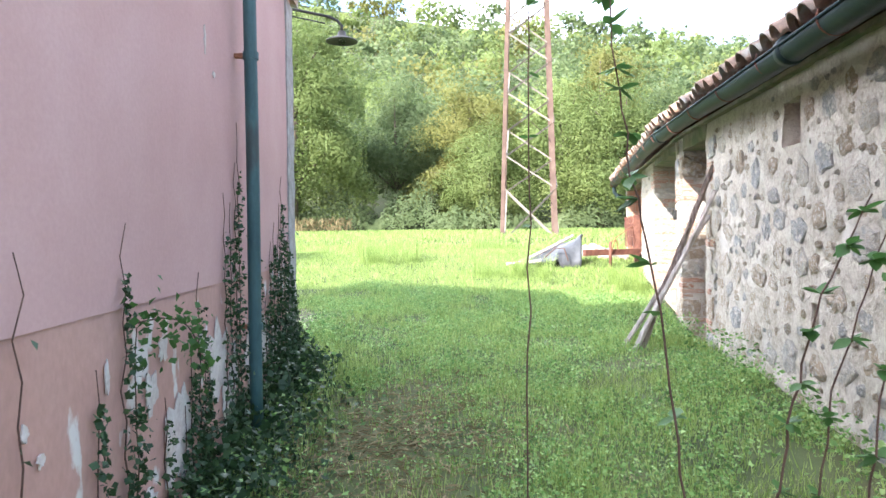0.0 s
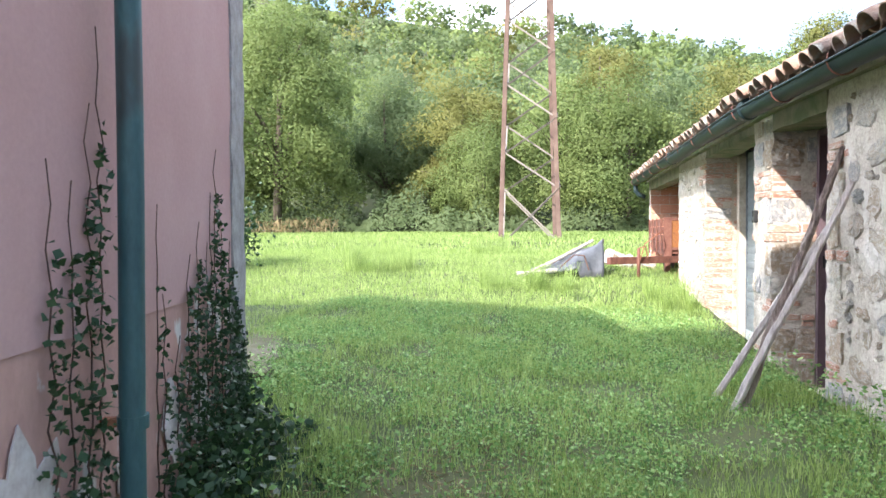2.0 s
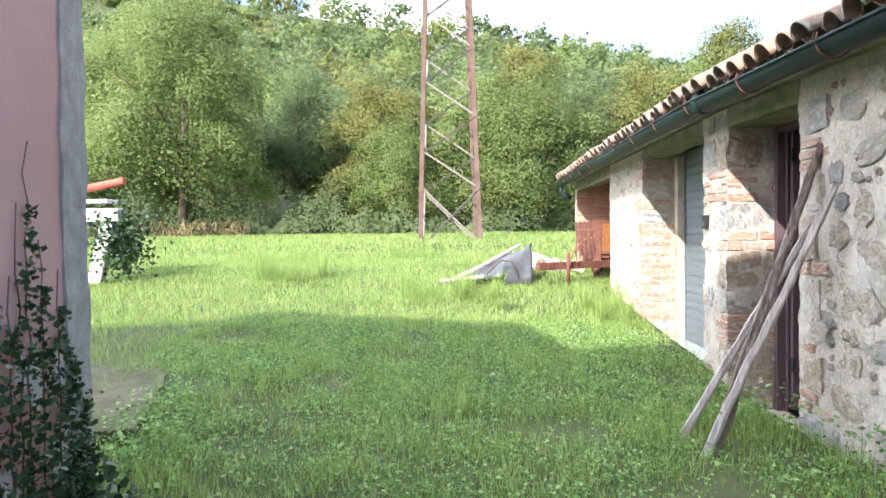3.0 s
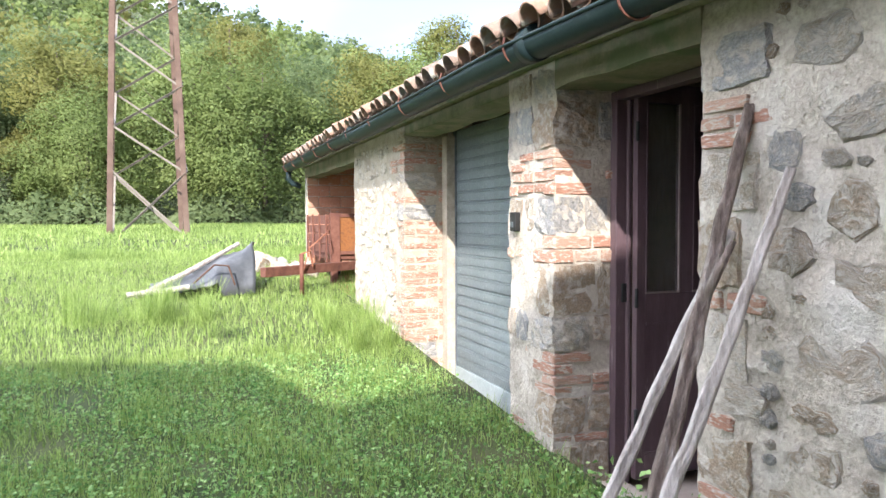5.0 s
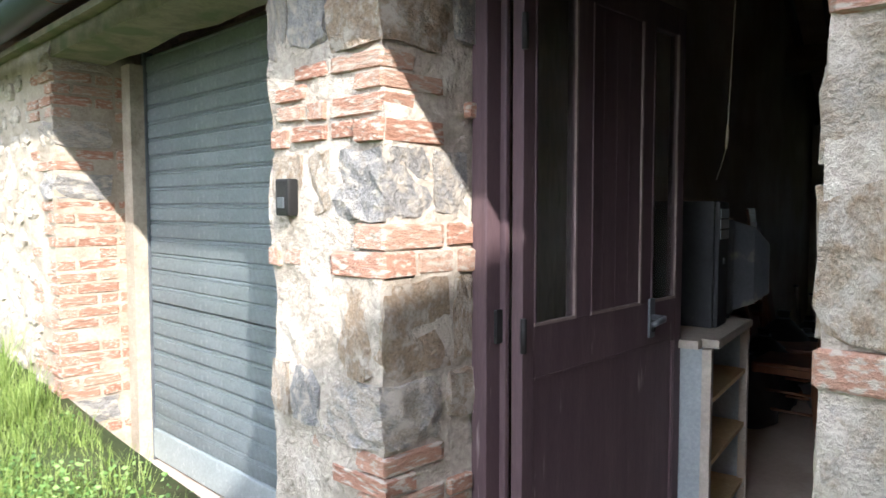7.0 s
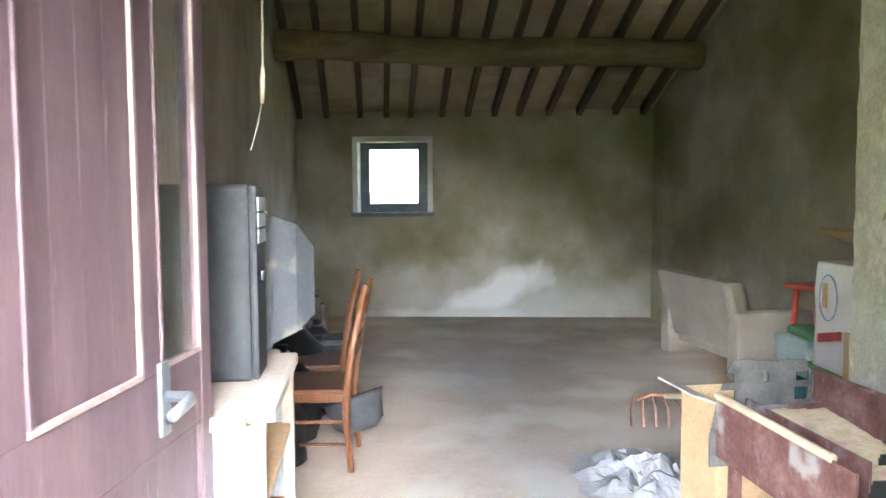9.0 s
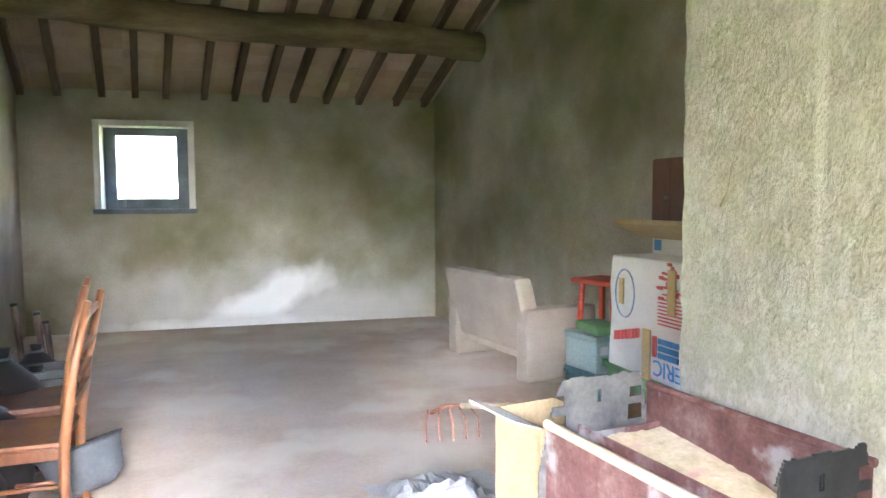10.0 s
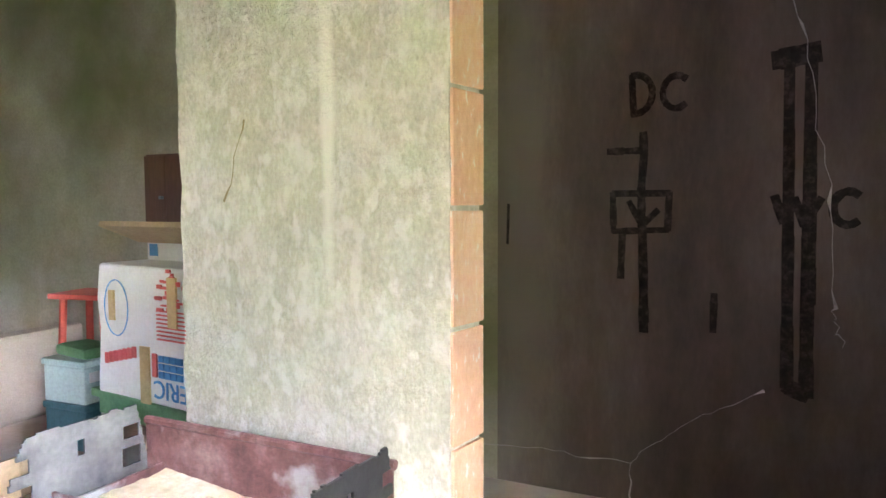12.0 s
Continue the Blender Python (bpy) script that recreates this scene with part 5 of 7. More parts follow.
tagged(part("trim_garage", boxed(FX + FT - 0.06, FX + FT + 0.12, GAR_Y1 - 0.13, GAR_Y1 - 0.005, 0.1, 2.5), M["limewash"]), "plastered strip beside the roller shutter", "trim", kind="structure")

# red block wall that ends the open bay
end_wall = tagged(part("wall_end", boxed(FX, 7.5, Y_END - 0.18, Y_END + 0.05, 0.3, 2.58), M["mortar"]), "red hollow-block end wall of the open bay", "wall", kind="structure")
BLOCK = block_variant(361, M["block"], 0, 0.012, "block")
for r in range(12):
    x = FX - (0.0 if r % 2 else 0.19)
    while x < 4.2:
        x0, x1 = max(x, FX - 0.004), x + 0.37
        ob = new("block", BLOCK)
        ob.parent = end_wall
        ob.matrix_basis = Matrix.Translation(((x0 + x1) / 2, Y_END - 0.185, 0.5 + r * 0.19)) @ Matrix.Diagonal((x1 - x0, 0.05, 0.178, 1))
        x += 0.382

# ---- roof tiles, gutter and downpipe of the barn ----


def coppo(r0, r1, length, up=1):
    """A barrel tile along x, from its low wide end at x = 0."""
    n, t = 9, 0.012
    verts, faces = [], []
    for x, r in ((0, r0), (length, r1)):
        for rr in (r, r - t):
            for k in range(n + 1):
                a = math.pi * k / n
                verts.append((x, rr * math.cos(a), up * rr * math.sin(a)))
    m = n + 1
    for k in range(n):
        faces += [[k, k + 1, 2 * m + k + 1, 2 * m + k], [m + k + 1, m + k, 3 * m + k, 3 * m + k + 1], [k + 1, k, m + k, m + k + 1], [2 * m + k, 2 * m + k + 1, 3 * m + k + 1, 3 * m + k]]
    faces += [[0, 2 * m, 3 * m, m], [n, m + n, 3 * m + n, 2 * m + n]]
    return verts, faces


roof = thing("roof_tiles", "old terracotta barrel-tile roof with lichen", "roof", kind="structure")
COPPO = mesh_of("roof_tile", *coppo(0.098, 0.082, 0.42), M["tile"], True)
pitch_f = math.degrees(math.atan(S_FRONT))
g = np.random.default_rng(71)
ROWS_PART = 4
cols = int((Y_END + 0.2 - (Y_NEAR - 0.15)) / 0.215)
far_v, far_f = [], []
base_v, base_f = coppo(0.098, 0.082, 0.42)
for c in range(cols):
    y = Y_NEAR - 0.12 + c * 0.215
    for r in range(15):
        x = FX - 0.36 + r * 0.335 * math.cos(math.radians(pitch_f))
        z = under_roof(x) + 0.165 + g.normal() * 0.008 + droop(y) * max(0, 1 - r * 0.07)
        m = pose(x + veer(y) * max(0, 1 - r * 0.07) + g.normal() * 0.018, y + g.normal() * 0.014, z, g.normal() * 2, -pitch_f - 1.5, g.normal() * 2)
        if r < ROWS_PART:
            ob = new("roof_tile", COPPO)
            ob.parent = roof
            ob.matrix_basis = m
        else:
            o = len(far_v)
            far_v += [tuple(m @ Vector(v)) for v in base_v]
            far_f += [[o + i for i in f] for f in base_f]
# channel tiles between them and the rear slope
cv, cf = coppo(0.09, 0.098, 0.42, -1)
for c in range(cols + 1):
    y = Y_NEAR - 0.225 + c * 0.215
    for r in range(15):
        x = FX - 0.33 + r * 0.335 * math.cos(math.radians(pitch_f))
        m = pose(x + veer(y) * max(0, 1 - r * 0.07), y, under_roof(x) + 0.23 + droop(y) * max(0, 1 - r * 0.07), 0, -pitch_f - 1.5, 0)
        o = len(far_v)
        far_v += [tuple(m @ Vector(v)) for v in cv]
        far_f += [[o + i for i in f] for f in cf]
ob = new("roof_tile_field", mesh_of("roof_tile_field", far_v, far_f, M["tile"]))
ob.parent = roof
tagged(ob, "rows of barrel tiles up the slope", kind="stuff")


def build_gutter():
    ob = thing("gutter", "dark green round metal rain gutter along the eave", "gutter")
    gx, gz, r = 1.43, 2.615, 0.088
    y0, y1 = Y_NEAR - 0.3, Y_END + 0.1
    bm = bmesh.new()
    n, ny = 12, 30
    rows = []
    for j in range(ny + 1):
        y = y0 + (y1 - y0) * j / ny
        dz = 0.008 * math.sin(j * 0.9) - 0.008 * math.cos(j * 0.37) + droop(y)
        rows.append([[bm.verts.new((gx + veer(y) + rr * math.cos(math.pi + math.pi * k / n), y, gz + dz + rr * math.sin(math.pi + math.pi * k / n) * 1.05)) for k in range(n + 1)] for rr in (r, r - 0.006)])
    for a, b in zip(rows, rows[1:]):
        for k in range(n):
            bm.faces.new((a[0][k], a[0][k + 1], b[0][k + 1], b[0][k]))
            bm.faces.new((a[1][k + 1], a[1][k], b[1][k], b[1][k + 1]))
        for k in (0, n):
            bm.faces.new((a[0][k], b[0][k], b[1][k], a[1][k]))
    for e in (rows[0], rows[-1]):
        bm.faces.new(e[0])
    part("channel", bm, M["gutter"], ob, smooth=True)
    bm = bmesh.new()
    tube(bm, [(gx + veer(yy) - r, yy, gz + 0.003 + droop(yy)) for yy in (y0, 9.5, y1)], 0.011, 8)
    part("bead", bm, M["gutter"], ob, smooth=True)
    y = y0 + 0.35
    while y < y1:
        bm = bmesh.new()
        tube(bm, [(gx + veer(y) + (r + 0.006) * math.cos(a), y, gz + 0.004 + droop(y) + (r + 0.006) * math.sin(a)) for a in np.linspace(math.pi * 0.85, math.tau * 1.02, 12)], 0.006, 5)
        part("strap", bm, M["trailer"], ob, "rusty strap")
        y += 0.95
    for yy in (y0 + 1.9, y0 + 5.9, y0 + 9.9):
        bm = bmesh.new()
        tube(bm, [(gx + veer(yy), yy - 0.05, gz - 0.012 + droop(yy)), (gx + veer(yy), yy + 0.05, gz - 0.012 + droop(yy))], r + 0.006, 20)
        part("joint", bm, M["gutter"], ob, smooth=True)
    # outlet at the far end
    bm = bmesh.new()
    tube(bm, [(gx, y1 - 0.12, gz - 0.07), (gx, y1 - 0.12, gz - 0.2), (gx + 0.06, y1 - 0.14, gz - 0.28), (gx + 0.2, y1 - 0.16, gz - 0.33)], 0.045, 12)
    part("outlet", bm, M["gutter"], ob, smooth=True)
    dp = thing("downpipe", "dark metal downpipe at the barn's near corner", "downpipe")
    gx += veer(y0) + 0.06
    gz += droop(y0)
    bm = bmesh.new()
    tube(bm, [(gx, y0 + 0.1, gz - 0.33), (gx, y0 + 0.1, 1.2), (gx, y0 + 0.1, 0.02)], 0.045, 14)
    part("pipe", bm, M["gutter"], dp, smooth=True)
    for z in (0.7, 1.9):
        bm = bmesh.new()
        tube(bm, [(gx, y0 + 0.1, z - 0.02), (gx, y0 + 0.1, z + 0.02)], 0.052, 14)
        part("clamp", bm, M["gutter"], dp)


build_gutter()

# ---- roller shutter ----


def build_shutter():
    ob = thing("roller_shutter", "closed grey-blue steel roller shutter of the garage", "shutter")
    x = FX + FT + 0.05
    y0, y1 = GAR_Y0 - 0.05, GAR_Y1 - 0.12
    bm = bmesh.new()
    h = 0.098
    prof = [(0.0, 0.0), (-0.005, 0.003), (-0.010, 0.010), (-0.011, 0.05), (-0.010, h - 0.024), (-0.002, h - 0.019), (-0.002, h - 0.016), (-0.010, h - 0.011), (-0.008, h - 0.004), (0.0, h)]
    a = [bm.verts.new((px, y0, pz)) for px, pz in prof]
    b = [bm.verts.new((px, y1, pz)) for px, pz in prof]
    for k in range(len(prof) - 1):
        bm.faces.new((a[k], a[k + 1], b[k + 1], b[k]))
    bmesh.ops.solidify(bm, geom=bm.faces[:], thickness=0.002)
    me = to_mesh("slat", bm, M["shutter"])
    z = 0.30
    while z < 2.5:
        c = new("slat", me)
        c.parent = ob
        c.location = (x, 0, z)
        z += h
    part("bottom_rail", boxed(x - 0.022, x + 0.005, y0, y1, 0.12, 0.30, 0.006), M["shutter"], ob, "plain bottom panel")
    for y in (y0 - 0.02, y1 - 0.012):
        part("guide", boxed(x - 0.03, x + 0.03, y, y + 0.035, 0.1, 2.58, 0.004), M["grey_metal"], ob)


build_shutter()
# unseen sheet in shade-dark plaster, in place of the garage's depth
tagged(part("wall_garage", boxed(FX + FT + 0.3, FX + FT + 0.35, GAR_Y0 - 0.2, GAR_Y1 + 0.1, 0.0, 2.7), M["plaster_shaded"]), "dark sheet standing for the unlit garage behind the shutter", "wall", kind="structure")

# ---- barn door, opened inwards ----


def build_door():
    ob = thing("barn_door", "brown-violet wooden glazed door standing open", "door")
    y0, y1 = 9.425, 9.470
    x0, x1, z0, z1 = 2.175, 3.285, 0.19, 2.48
    D = M["door"]
    for a, b in ((x0, 2.235), (2.475, 2.57), (2.93, 3.01), (3.225, x1)):
        part("stile", boxed(a, b, y0, y1, z0 if a in (x0, 3.225) else 1.27, z1, 0.004), D, ob)
    part("top_rail", boxed(2.235, 3.225, y0 + 0.001, y1 - 0.001, 2.37, z1 - 0.001, 0.004), D, ob)
    part("lock_rail", boxed(2.235, 3.225, y0 + 0.001, y1 - 0.001, 1.10, 1.27, 0.004), D, ob)
    part("bottom_rail", boxed(2.235, 3.225, y0 + 0.001, y1 - 0.001, z0 + 0.001, 0.33, 0.004), D, ob)
    part("panel", boxed(2.235, 3.225, y0 + 0.012, y1 - 0.012, 0.33, 1.10), D, ob, "plain lower panel")
    for k in range(4):
        a = 2.57 + 0.36 * k / 4
        part("board", boxed(a + 0.0003, a + 0.36 / 4 - 0.0003, y0 + 0.010, y1 - 0.010, 1.27, 2.37, 0.0015), D, ob)
    for a, b in ((2.235, 2.475), (3.01, 3.225)):
        p = part("pane", boxed(a, b, (y0 + y1) / 2 - 0.002, (y0 + y1) / 2 + 0.002, 1.27, 2.37), M["glass"], ob, "dusty glass pane")
        p.visible_shadow = False
    # right and bottom beads get the lit colour, left ones the plain paint
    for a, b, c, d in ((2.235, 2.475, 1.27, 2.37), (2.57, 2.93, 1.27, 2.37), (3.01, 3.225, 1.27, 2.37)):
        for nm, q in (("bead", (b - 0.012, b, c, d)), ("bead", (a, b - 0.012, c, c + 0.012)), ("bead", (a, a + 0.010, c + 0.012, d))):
            part(nm, boxed(q[0], q[1], y0 - 0.004, y0 + 0.006, q[2], q[3], 0.002), M["door_bead_lit"] if q[0] > a + 0.05 or q[3] < c + 0.05 else D, ob)
    for q in ((2.235, 3.225, 1.088, 1.10), (3.213, 3.225, 0.33, 1.088), (2.235, 3.213, 0.33, 0.342)):
        part("moulding", boxed(q[0], q[1], y0 + 0.002, y0 + 0.013, q[2], q[3], 0.002), D, ob)
    hd = part("handle", boxed(2.985, 3.03, y0 - 0.012, y0, 1.13, 1.29, 0.006), M["grey_metal"], ob, "grey metal lever handle")
    bm = bmesh.new()
    tube(bm, [(3.008, y0 - 0.01, 1.215), (3.008, y0 - 0.062, 1.215), (2.985, y0 - 0.072, 1.213), (2.90, y0 - 0.072, 1.205)], 0.012, 10)
    part("lever", bm, M["grey_metal"], hd, smooth=True)
    bm = bmesh.new()
    tube(bm, [(3.008, y0 - 0.012, 1.165), (3.008, y0 - 0.02, 1.165)], 0.011, 10)
    part("keyhole", bm, M["black"], hd)
    for z in (0.55, 1.25, 2.2):
        bm = bmesh.new()
        tube(bm, [(2.165, y0 - 0.012, z - 0.055), (2.165, y0 - 0.012, z + 0.055)], 0.011, 10)
        part("hinge", bm, M["black"], ob, smooth=True)
    fr = thing("door_frame", "brown-violet wooden door frame with cobwebs", "door frame")
    part("post", boxed(2.085, 2.165, 9.50, 9.563, 0.16, 2.437, 0.006), D, fr)
    part("post", boxed(2.167, 2.20, 9.53, 9.60, 0.12, 2.437, 0.004), M["door_dust"], fr, "dusty weathered inner strip")
    part("post", boxed(2.15, 2.172, 9.475, 9.50, 0.16, 2.437, 0.005), D, fr)
    part("head", boxed(2.085, 2.165, DOOR_Y0 + 0.04, 9.50, 2.385, 2.437, 0.006), D, fr)
    part("latch_plate", boxed(2.12, 2.16, 9.486, 9.499, 1.22, 1.33, 0.004), M["black"], fr, "black latch keeper")


build_door()


def build_keypad():
    ob = thing("switch_box", "small black outdoor switch box on the pillar", "switch")
    part("case", boxed(FX - 0.05, FX - 0.008, 9.975, 10.05, 1.63, 1.75, 0.008), M["black"], ob)
    part("button", boxed(FX - 0.056, FX - 0.05, 9.995, 10.03, 1.655, 1.69, 0.002), M["grey_metal"], ob, "grey push button")


build_keypad()

# ---- poles leaning on the wall ----


def pole(name_label, a, b, r0, r1, material, seed, fork=None, split=0.0):
    g = np.random.default_rng(seed)
    a, b = Vector(a), Vector(b)
    o = a.copy()
    n, s = 26, 14
    ob = thing("wooden_pole", name_label, "pole", "poles leaning by the door", at=Matrix.Translation(o))
    bm = bmesh.new()
    pts = [a.lerp(b, k / n) - o + Vector((math.sin(k * 0.3 + seed) * 0.004, math.cos(k * 0.25 + seed) * 0.004, 0)) for k in range(n + 1)]
    tube(bm, pts, [r0 + (r1 - r0) * k / n + 0.002 * math.sin(k * 1.3 + seed) for k in range(n + 1)], s)
    for i, v in enumerate(bm.verts):
        q = v.co * 1.0
        v.co += Vector((noise.noise(q * 9 + Vector((seed, 0, 0))), noise.noise(q * 9 + Vector((0, seed, 0))), 0)) * 0.005 * (1 + split)
        if split and i % s in (0, 7):
            c = pts[i // s]
            v.co = c.lerp(v.co, 0.45)
    part("shaft", bm, material, ob, smooth=True)
    if fork:
        bm = bmesh.new()
        p = a.lerp(b, 0.62) - o
        tube(bm, [p, p + Vector(fork) * 0.5 + Vector((0.01, 0, 0.02)), p + Vector(fork)], [r1 * 0.8, r1 * 0.7, r1 * 0.45], 10)
        part("fork", bm, material, ob, smooth=True)


pole("smooth grey weathered pole leaning towards the doorway", (0.903, 8.16, 0.29), (1.77, 8.265, 1.65), 0.027, 0.021, M["pole_grey"], 1, None, 0.4)
pole("rough dark split pole with peeling bark", (1.02, 7.947, 0.2), (1.80, 8.205, 2.14), 0.04, 0.024, M["pole_dark"], 2, (0.06, -0.08, 0.22), 1.0)
pole("pale cracked pole leaning on the stone wall", (0.975, 7.932, 0.24), (1.785, 7.992, 1.879), 0.03, 0.02, M["pole_grey"], 3, None, 0.7)

# ---- sheet-covered heap, trailer and rubble by the far end ----
M["tarp"] = mat("tarp", [(0.055, 0.06, 0.066), (0.085, 0.09, 0.098), (0.125, 0.13, 0.14)], 0.45, 3, bump=0.3, metal=0.2)
M["orange_rust"] = mat("orange_rust", [(0.16, 0.06, 0.022), (0.26, 0.105, 0.035), (0.12, 0.055, 0.03)], 0.9, 25, bump=0.6)


def build_tarp():
    x0, y0 = -0.05, 15.6
    gz = ground_z(x0, y0)
    ob = thing("covered_heap", "grey sheet thrown over a heap in the grass", "tarp", at=Matrix.Translation((x0, y0, gz)))
    nu, nv = 28, 18
    verts, faces = [], []
    for j in range(nv + 1):
        for i in range(nu + 1):
            u, v = i / nu, j / nv
            top = 0.16 + 0.52 * u ** 1.3
            z = top * (1 - abs(2 * v - 0.85) ** 2.2 * 0.85)
            if v < 0.12 and u > 0.66:
                z = max(0.0, z - (0.12 - v) * 2.2 * (0.4 + u))
            z += 0.05 * noise.noise(Vector((u * 5, v * 4, 1))) + 0.025 * noise.noise(Vector((u * 13, v * 11, 4)))
            verts.append((-0.62 + 1.28 * u + 0.08 * noise.noise(Vector((u * 3, v * 3, 8))), -0.45 + 1.15 * v + 0.25 * u + 0.08 * noise.noise(Vector((u * 4, v * 3, 2))), max(z, 0.02)))
    for j in range(nv):
        for i in range(nu):
            k = j * (nu + 1) + i
            faces.append([k, k + 1, k + nu + 2, k + nu + 1])
    me = mesh_of("sheet", verts, faces, M["tarp"], True)
    bm = bmesh.new()
    bm.from_mesh(me)
    bmesh.ops.solidify(bm, geom=bm.faces[:], thickness=0.012)
    part("sheet", bm, M["tarp"], ob, smooth=True)
    bm = bmesh.new()
    tube(bm, [(-0.75, -0.45, 0.06), (-0.2, -0.1, 0.3), (0.5, 0.35, 0.66)], [0.03, 0.035, 0.025], 8)
    # black box added as the shade in the gap below the lifted edge
    part("heap", boxed(-0.25, 0.45, -0.05, 0.45, 0.0, 0.12, 0.03), M["black"], ob, "black box that darkens the gap under the sheet")
    part("branch", bm, M["pole_grey"], ob, "bare branch weighing down the sheet")
    bm = bmesh.new()
    tube(bm, [(-0.85, -0.55, 0.1), (-0.45, -0.5, 0.13), (-0.15, -0.45, 0.16)], 0.032, 8)
    part("branch", bm, M["pole_grey"], ob)
    bm = bmesh.new()
    tube(bm, [(-0.1, -0.42, 0.2), (0.15, -0.36, 0.42), (0.32, -0.32, 0.40), (0.4, -0.3, 0.15)], 0.012, 6)
    part("rope", bm, M["twig"], ob, "dark rope")


build_tarp()


def build_trailer():
    ob = thing("farm_trailer", "rusty red farm trailer parked in the open bay", "trailer")
    zb, zt = 1.22, 1.78
    X0, X1, Y0, Y1 = 1.70, 3.2, 15.85, 17.5
    R = M["trailer"]
    part("bed", boxed(X0, X1, Y0, Y1, zb - 0.07, zb, 0.006), R, ob)
    for k in range(4):
        z = zb + 0.01 + k * 0.14
        part("side_board", boxed(X0 - 0.03 - 0.02 * k / 3, X0 - 0.005 - 0.02 * k / 3, Y0, Y1, z, z + 0.13, 0.004), R, ob)
    for y in (Y0 + 0.02, Y0 + 0.55, Y0 + 1.1, Y1 - 0.07):
        part("upright", boxed(X0 - 0.075, X0 - 0.05, y, y + 0.05, zb - 0.1, zt + 0.02, 0.004), R, ob)
    part("front_panel", boxed(X0 + 0.12, X1, Y0 - 0.03, Y0 - 0.01, zb + 0.05, zt - 0.03, 0.004), M["orange_rust"], ob, "orange rusted mesh front panel")
    for q in ((X0, X1, zt - 0.03, zt + 0.02), (X0, X1, zb, zb + 0.05)):
        part("rail", boxed(q[0], q[1], Y0 - 0.045, Y0, q[2], q[3], 0.004), R, ob)
    part("corner_post", boxed(X0 - 0.02, X0 + 0.12, Y0 - 0.05, Y0 + 0.01, zb - 0.12, zt + 0.03, 0.006), R, ob)
    a, b = Vector((0.66, 14.95, 1.06)), Vector((2.2, 16.0, 1.1))
    d = (b - a)
    ang = math.degrees(math.atan2(d.y, d.x))
    part("drawbar", boxed(0, d.length, -0.05, 0.05, -0.06, 0.06, 0.008, pose(a.x, a.y, a.z, 0, 0, ang)), R, ob)
    p = a.lerp(b, 0.34)
    gz = ground_z(p.x, p.y)
    bm = bmesh.new()
    tube(bm, [(p.x, p.y - 0.08, gz - 0.02), (p.x, p.y - 0.08, 1.27)], 0.03, 10)
    part("jack_leg", bm, R, ob, smooth=True)
    bm = bmesh.new()
    tube(bm, [(p.x, p.y - 0.08, 1.27), (p.x + 0.12, p.y - 0.05, 1.3), (p.x + 0.16, p.y, 1.1)], 0.012, 8)
    part("hose", bm, M["rust"], ob)
    bm = bmesh.new()
    tube(bm, [(p.x, p.y - 0.08, 0.98), (p.x + 0.1, p.y - 0.12, 1.35), (p.x + 0.35, p.y + 0.1, 1.52), (X0, Y0 + 0.1, 1.58)], 0.01, 6)
    part("hose", bm, M["rust"], ob)
    for x in (X0 + 0.12, X1 - 0.3):
        gz = ground_z(min(x, 1.7), 16.7) - 0.03
        w = thing("wheel", "", "")
        w.parent = ob
        bm = bmesh.new()
        tube(bm, [(x, 16.7, gz + 0.3), (x + 0.16, 16.7, gz + 0.3)], 0.3, 24)
        bmesh.ops.bevel(bm, geom=[e for e in bm.edges if len(e.link_faces) == 2 and any(len(f.verts) > 8 for f in e.link_faces)], offset=0.04, segments=3, affect="EDGES")
        part("tyre", bm, M["black"], w, smooth=True)
        bm = bmesh.new()
        tube(bm, [(x - 0.008, 16.7, gz + 0.3), (x + 0.168, 16.7, gz + 0.3)], 0.16, 20)
        part("rim", bm, M["rust"], w)
    part("axle", boxed(X0 + 0.1, X1, 16.65, 16.75, ground_z(1.6, 16.7) + 0.24, ground_z(1.6, 16.7) + 0.31), R, ob)
    part("support", boxed(X0 + 0.02, X0 + 0.12, Y0 + 0.1, Y0 + 0.2, ground_z(1.6, 16) - 0.02, zb - 0.07), R, ob)


build_trailer()


def build_rubble_heap():
    g = np.random.default_rng(91)
    ROCK = [block_variant(400 + i, M["stone"], 2, 0.09, "rock") for i in range(4)]
    for i in range(26):
        x, y = g.uniform(0.45, 1.6), g.uniform(16.6, 18.6)
        s = g.uniform(0.1, 0.3)
        ob = new("rock", ROCK[i % 4])
        ob.matrix_basis = pose(x, y, ground_z(x, y) + s * 0.22, g.uniform(0, 40), g.uniform(0, 40), g.uniform(0, 360)) @ Matrix.Diagonal((s, s * 0.8, s * 0.6, 1))
        tagged(ob, "loose grey rubble stone in the grass", "stone", "rubble heap by the barn")


build_rubble_heap()


def build_slab():
    x, y = -3.15, 8.72
    z = ground_z(x, y)
    ob = thing("stone_slab", "mossy worn stone step in the grass beside the house corner", "slab", at=pose(x, y, z, 0, 0, 19))
    bm = boxed(-0.5, 0.5, -1.15, 1.1, -0.12, 0.06)
    bmesh.ops.subdivide_edges(bm, edges=bm.edges[:], cuts=14, use_grid_fill=True)
    for v in bm.verts:
        e = 0.05 * noise.noise(Vector((v.co.x * 4, v.co.y * 4, 2)))
        v.co.x += e if abs(v.co.x) > 0.49 else 0
        v.co.y += e if abs(v.co.y) > 1.05 else 0
        v.co.z += 0.03 * noise.noise(Vector((v.co.x * 5, v.co.y * 5, 7))) if v.co.z > 0 else 0
    part("step", bm, M["mossy"], ob)


build_slab()

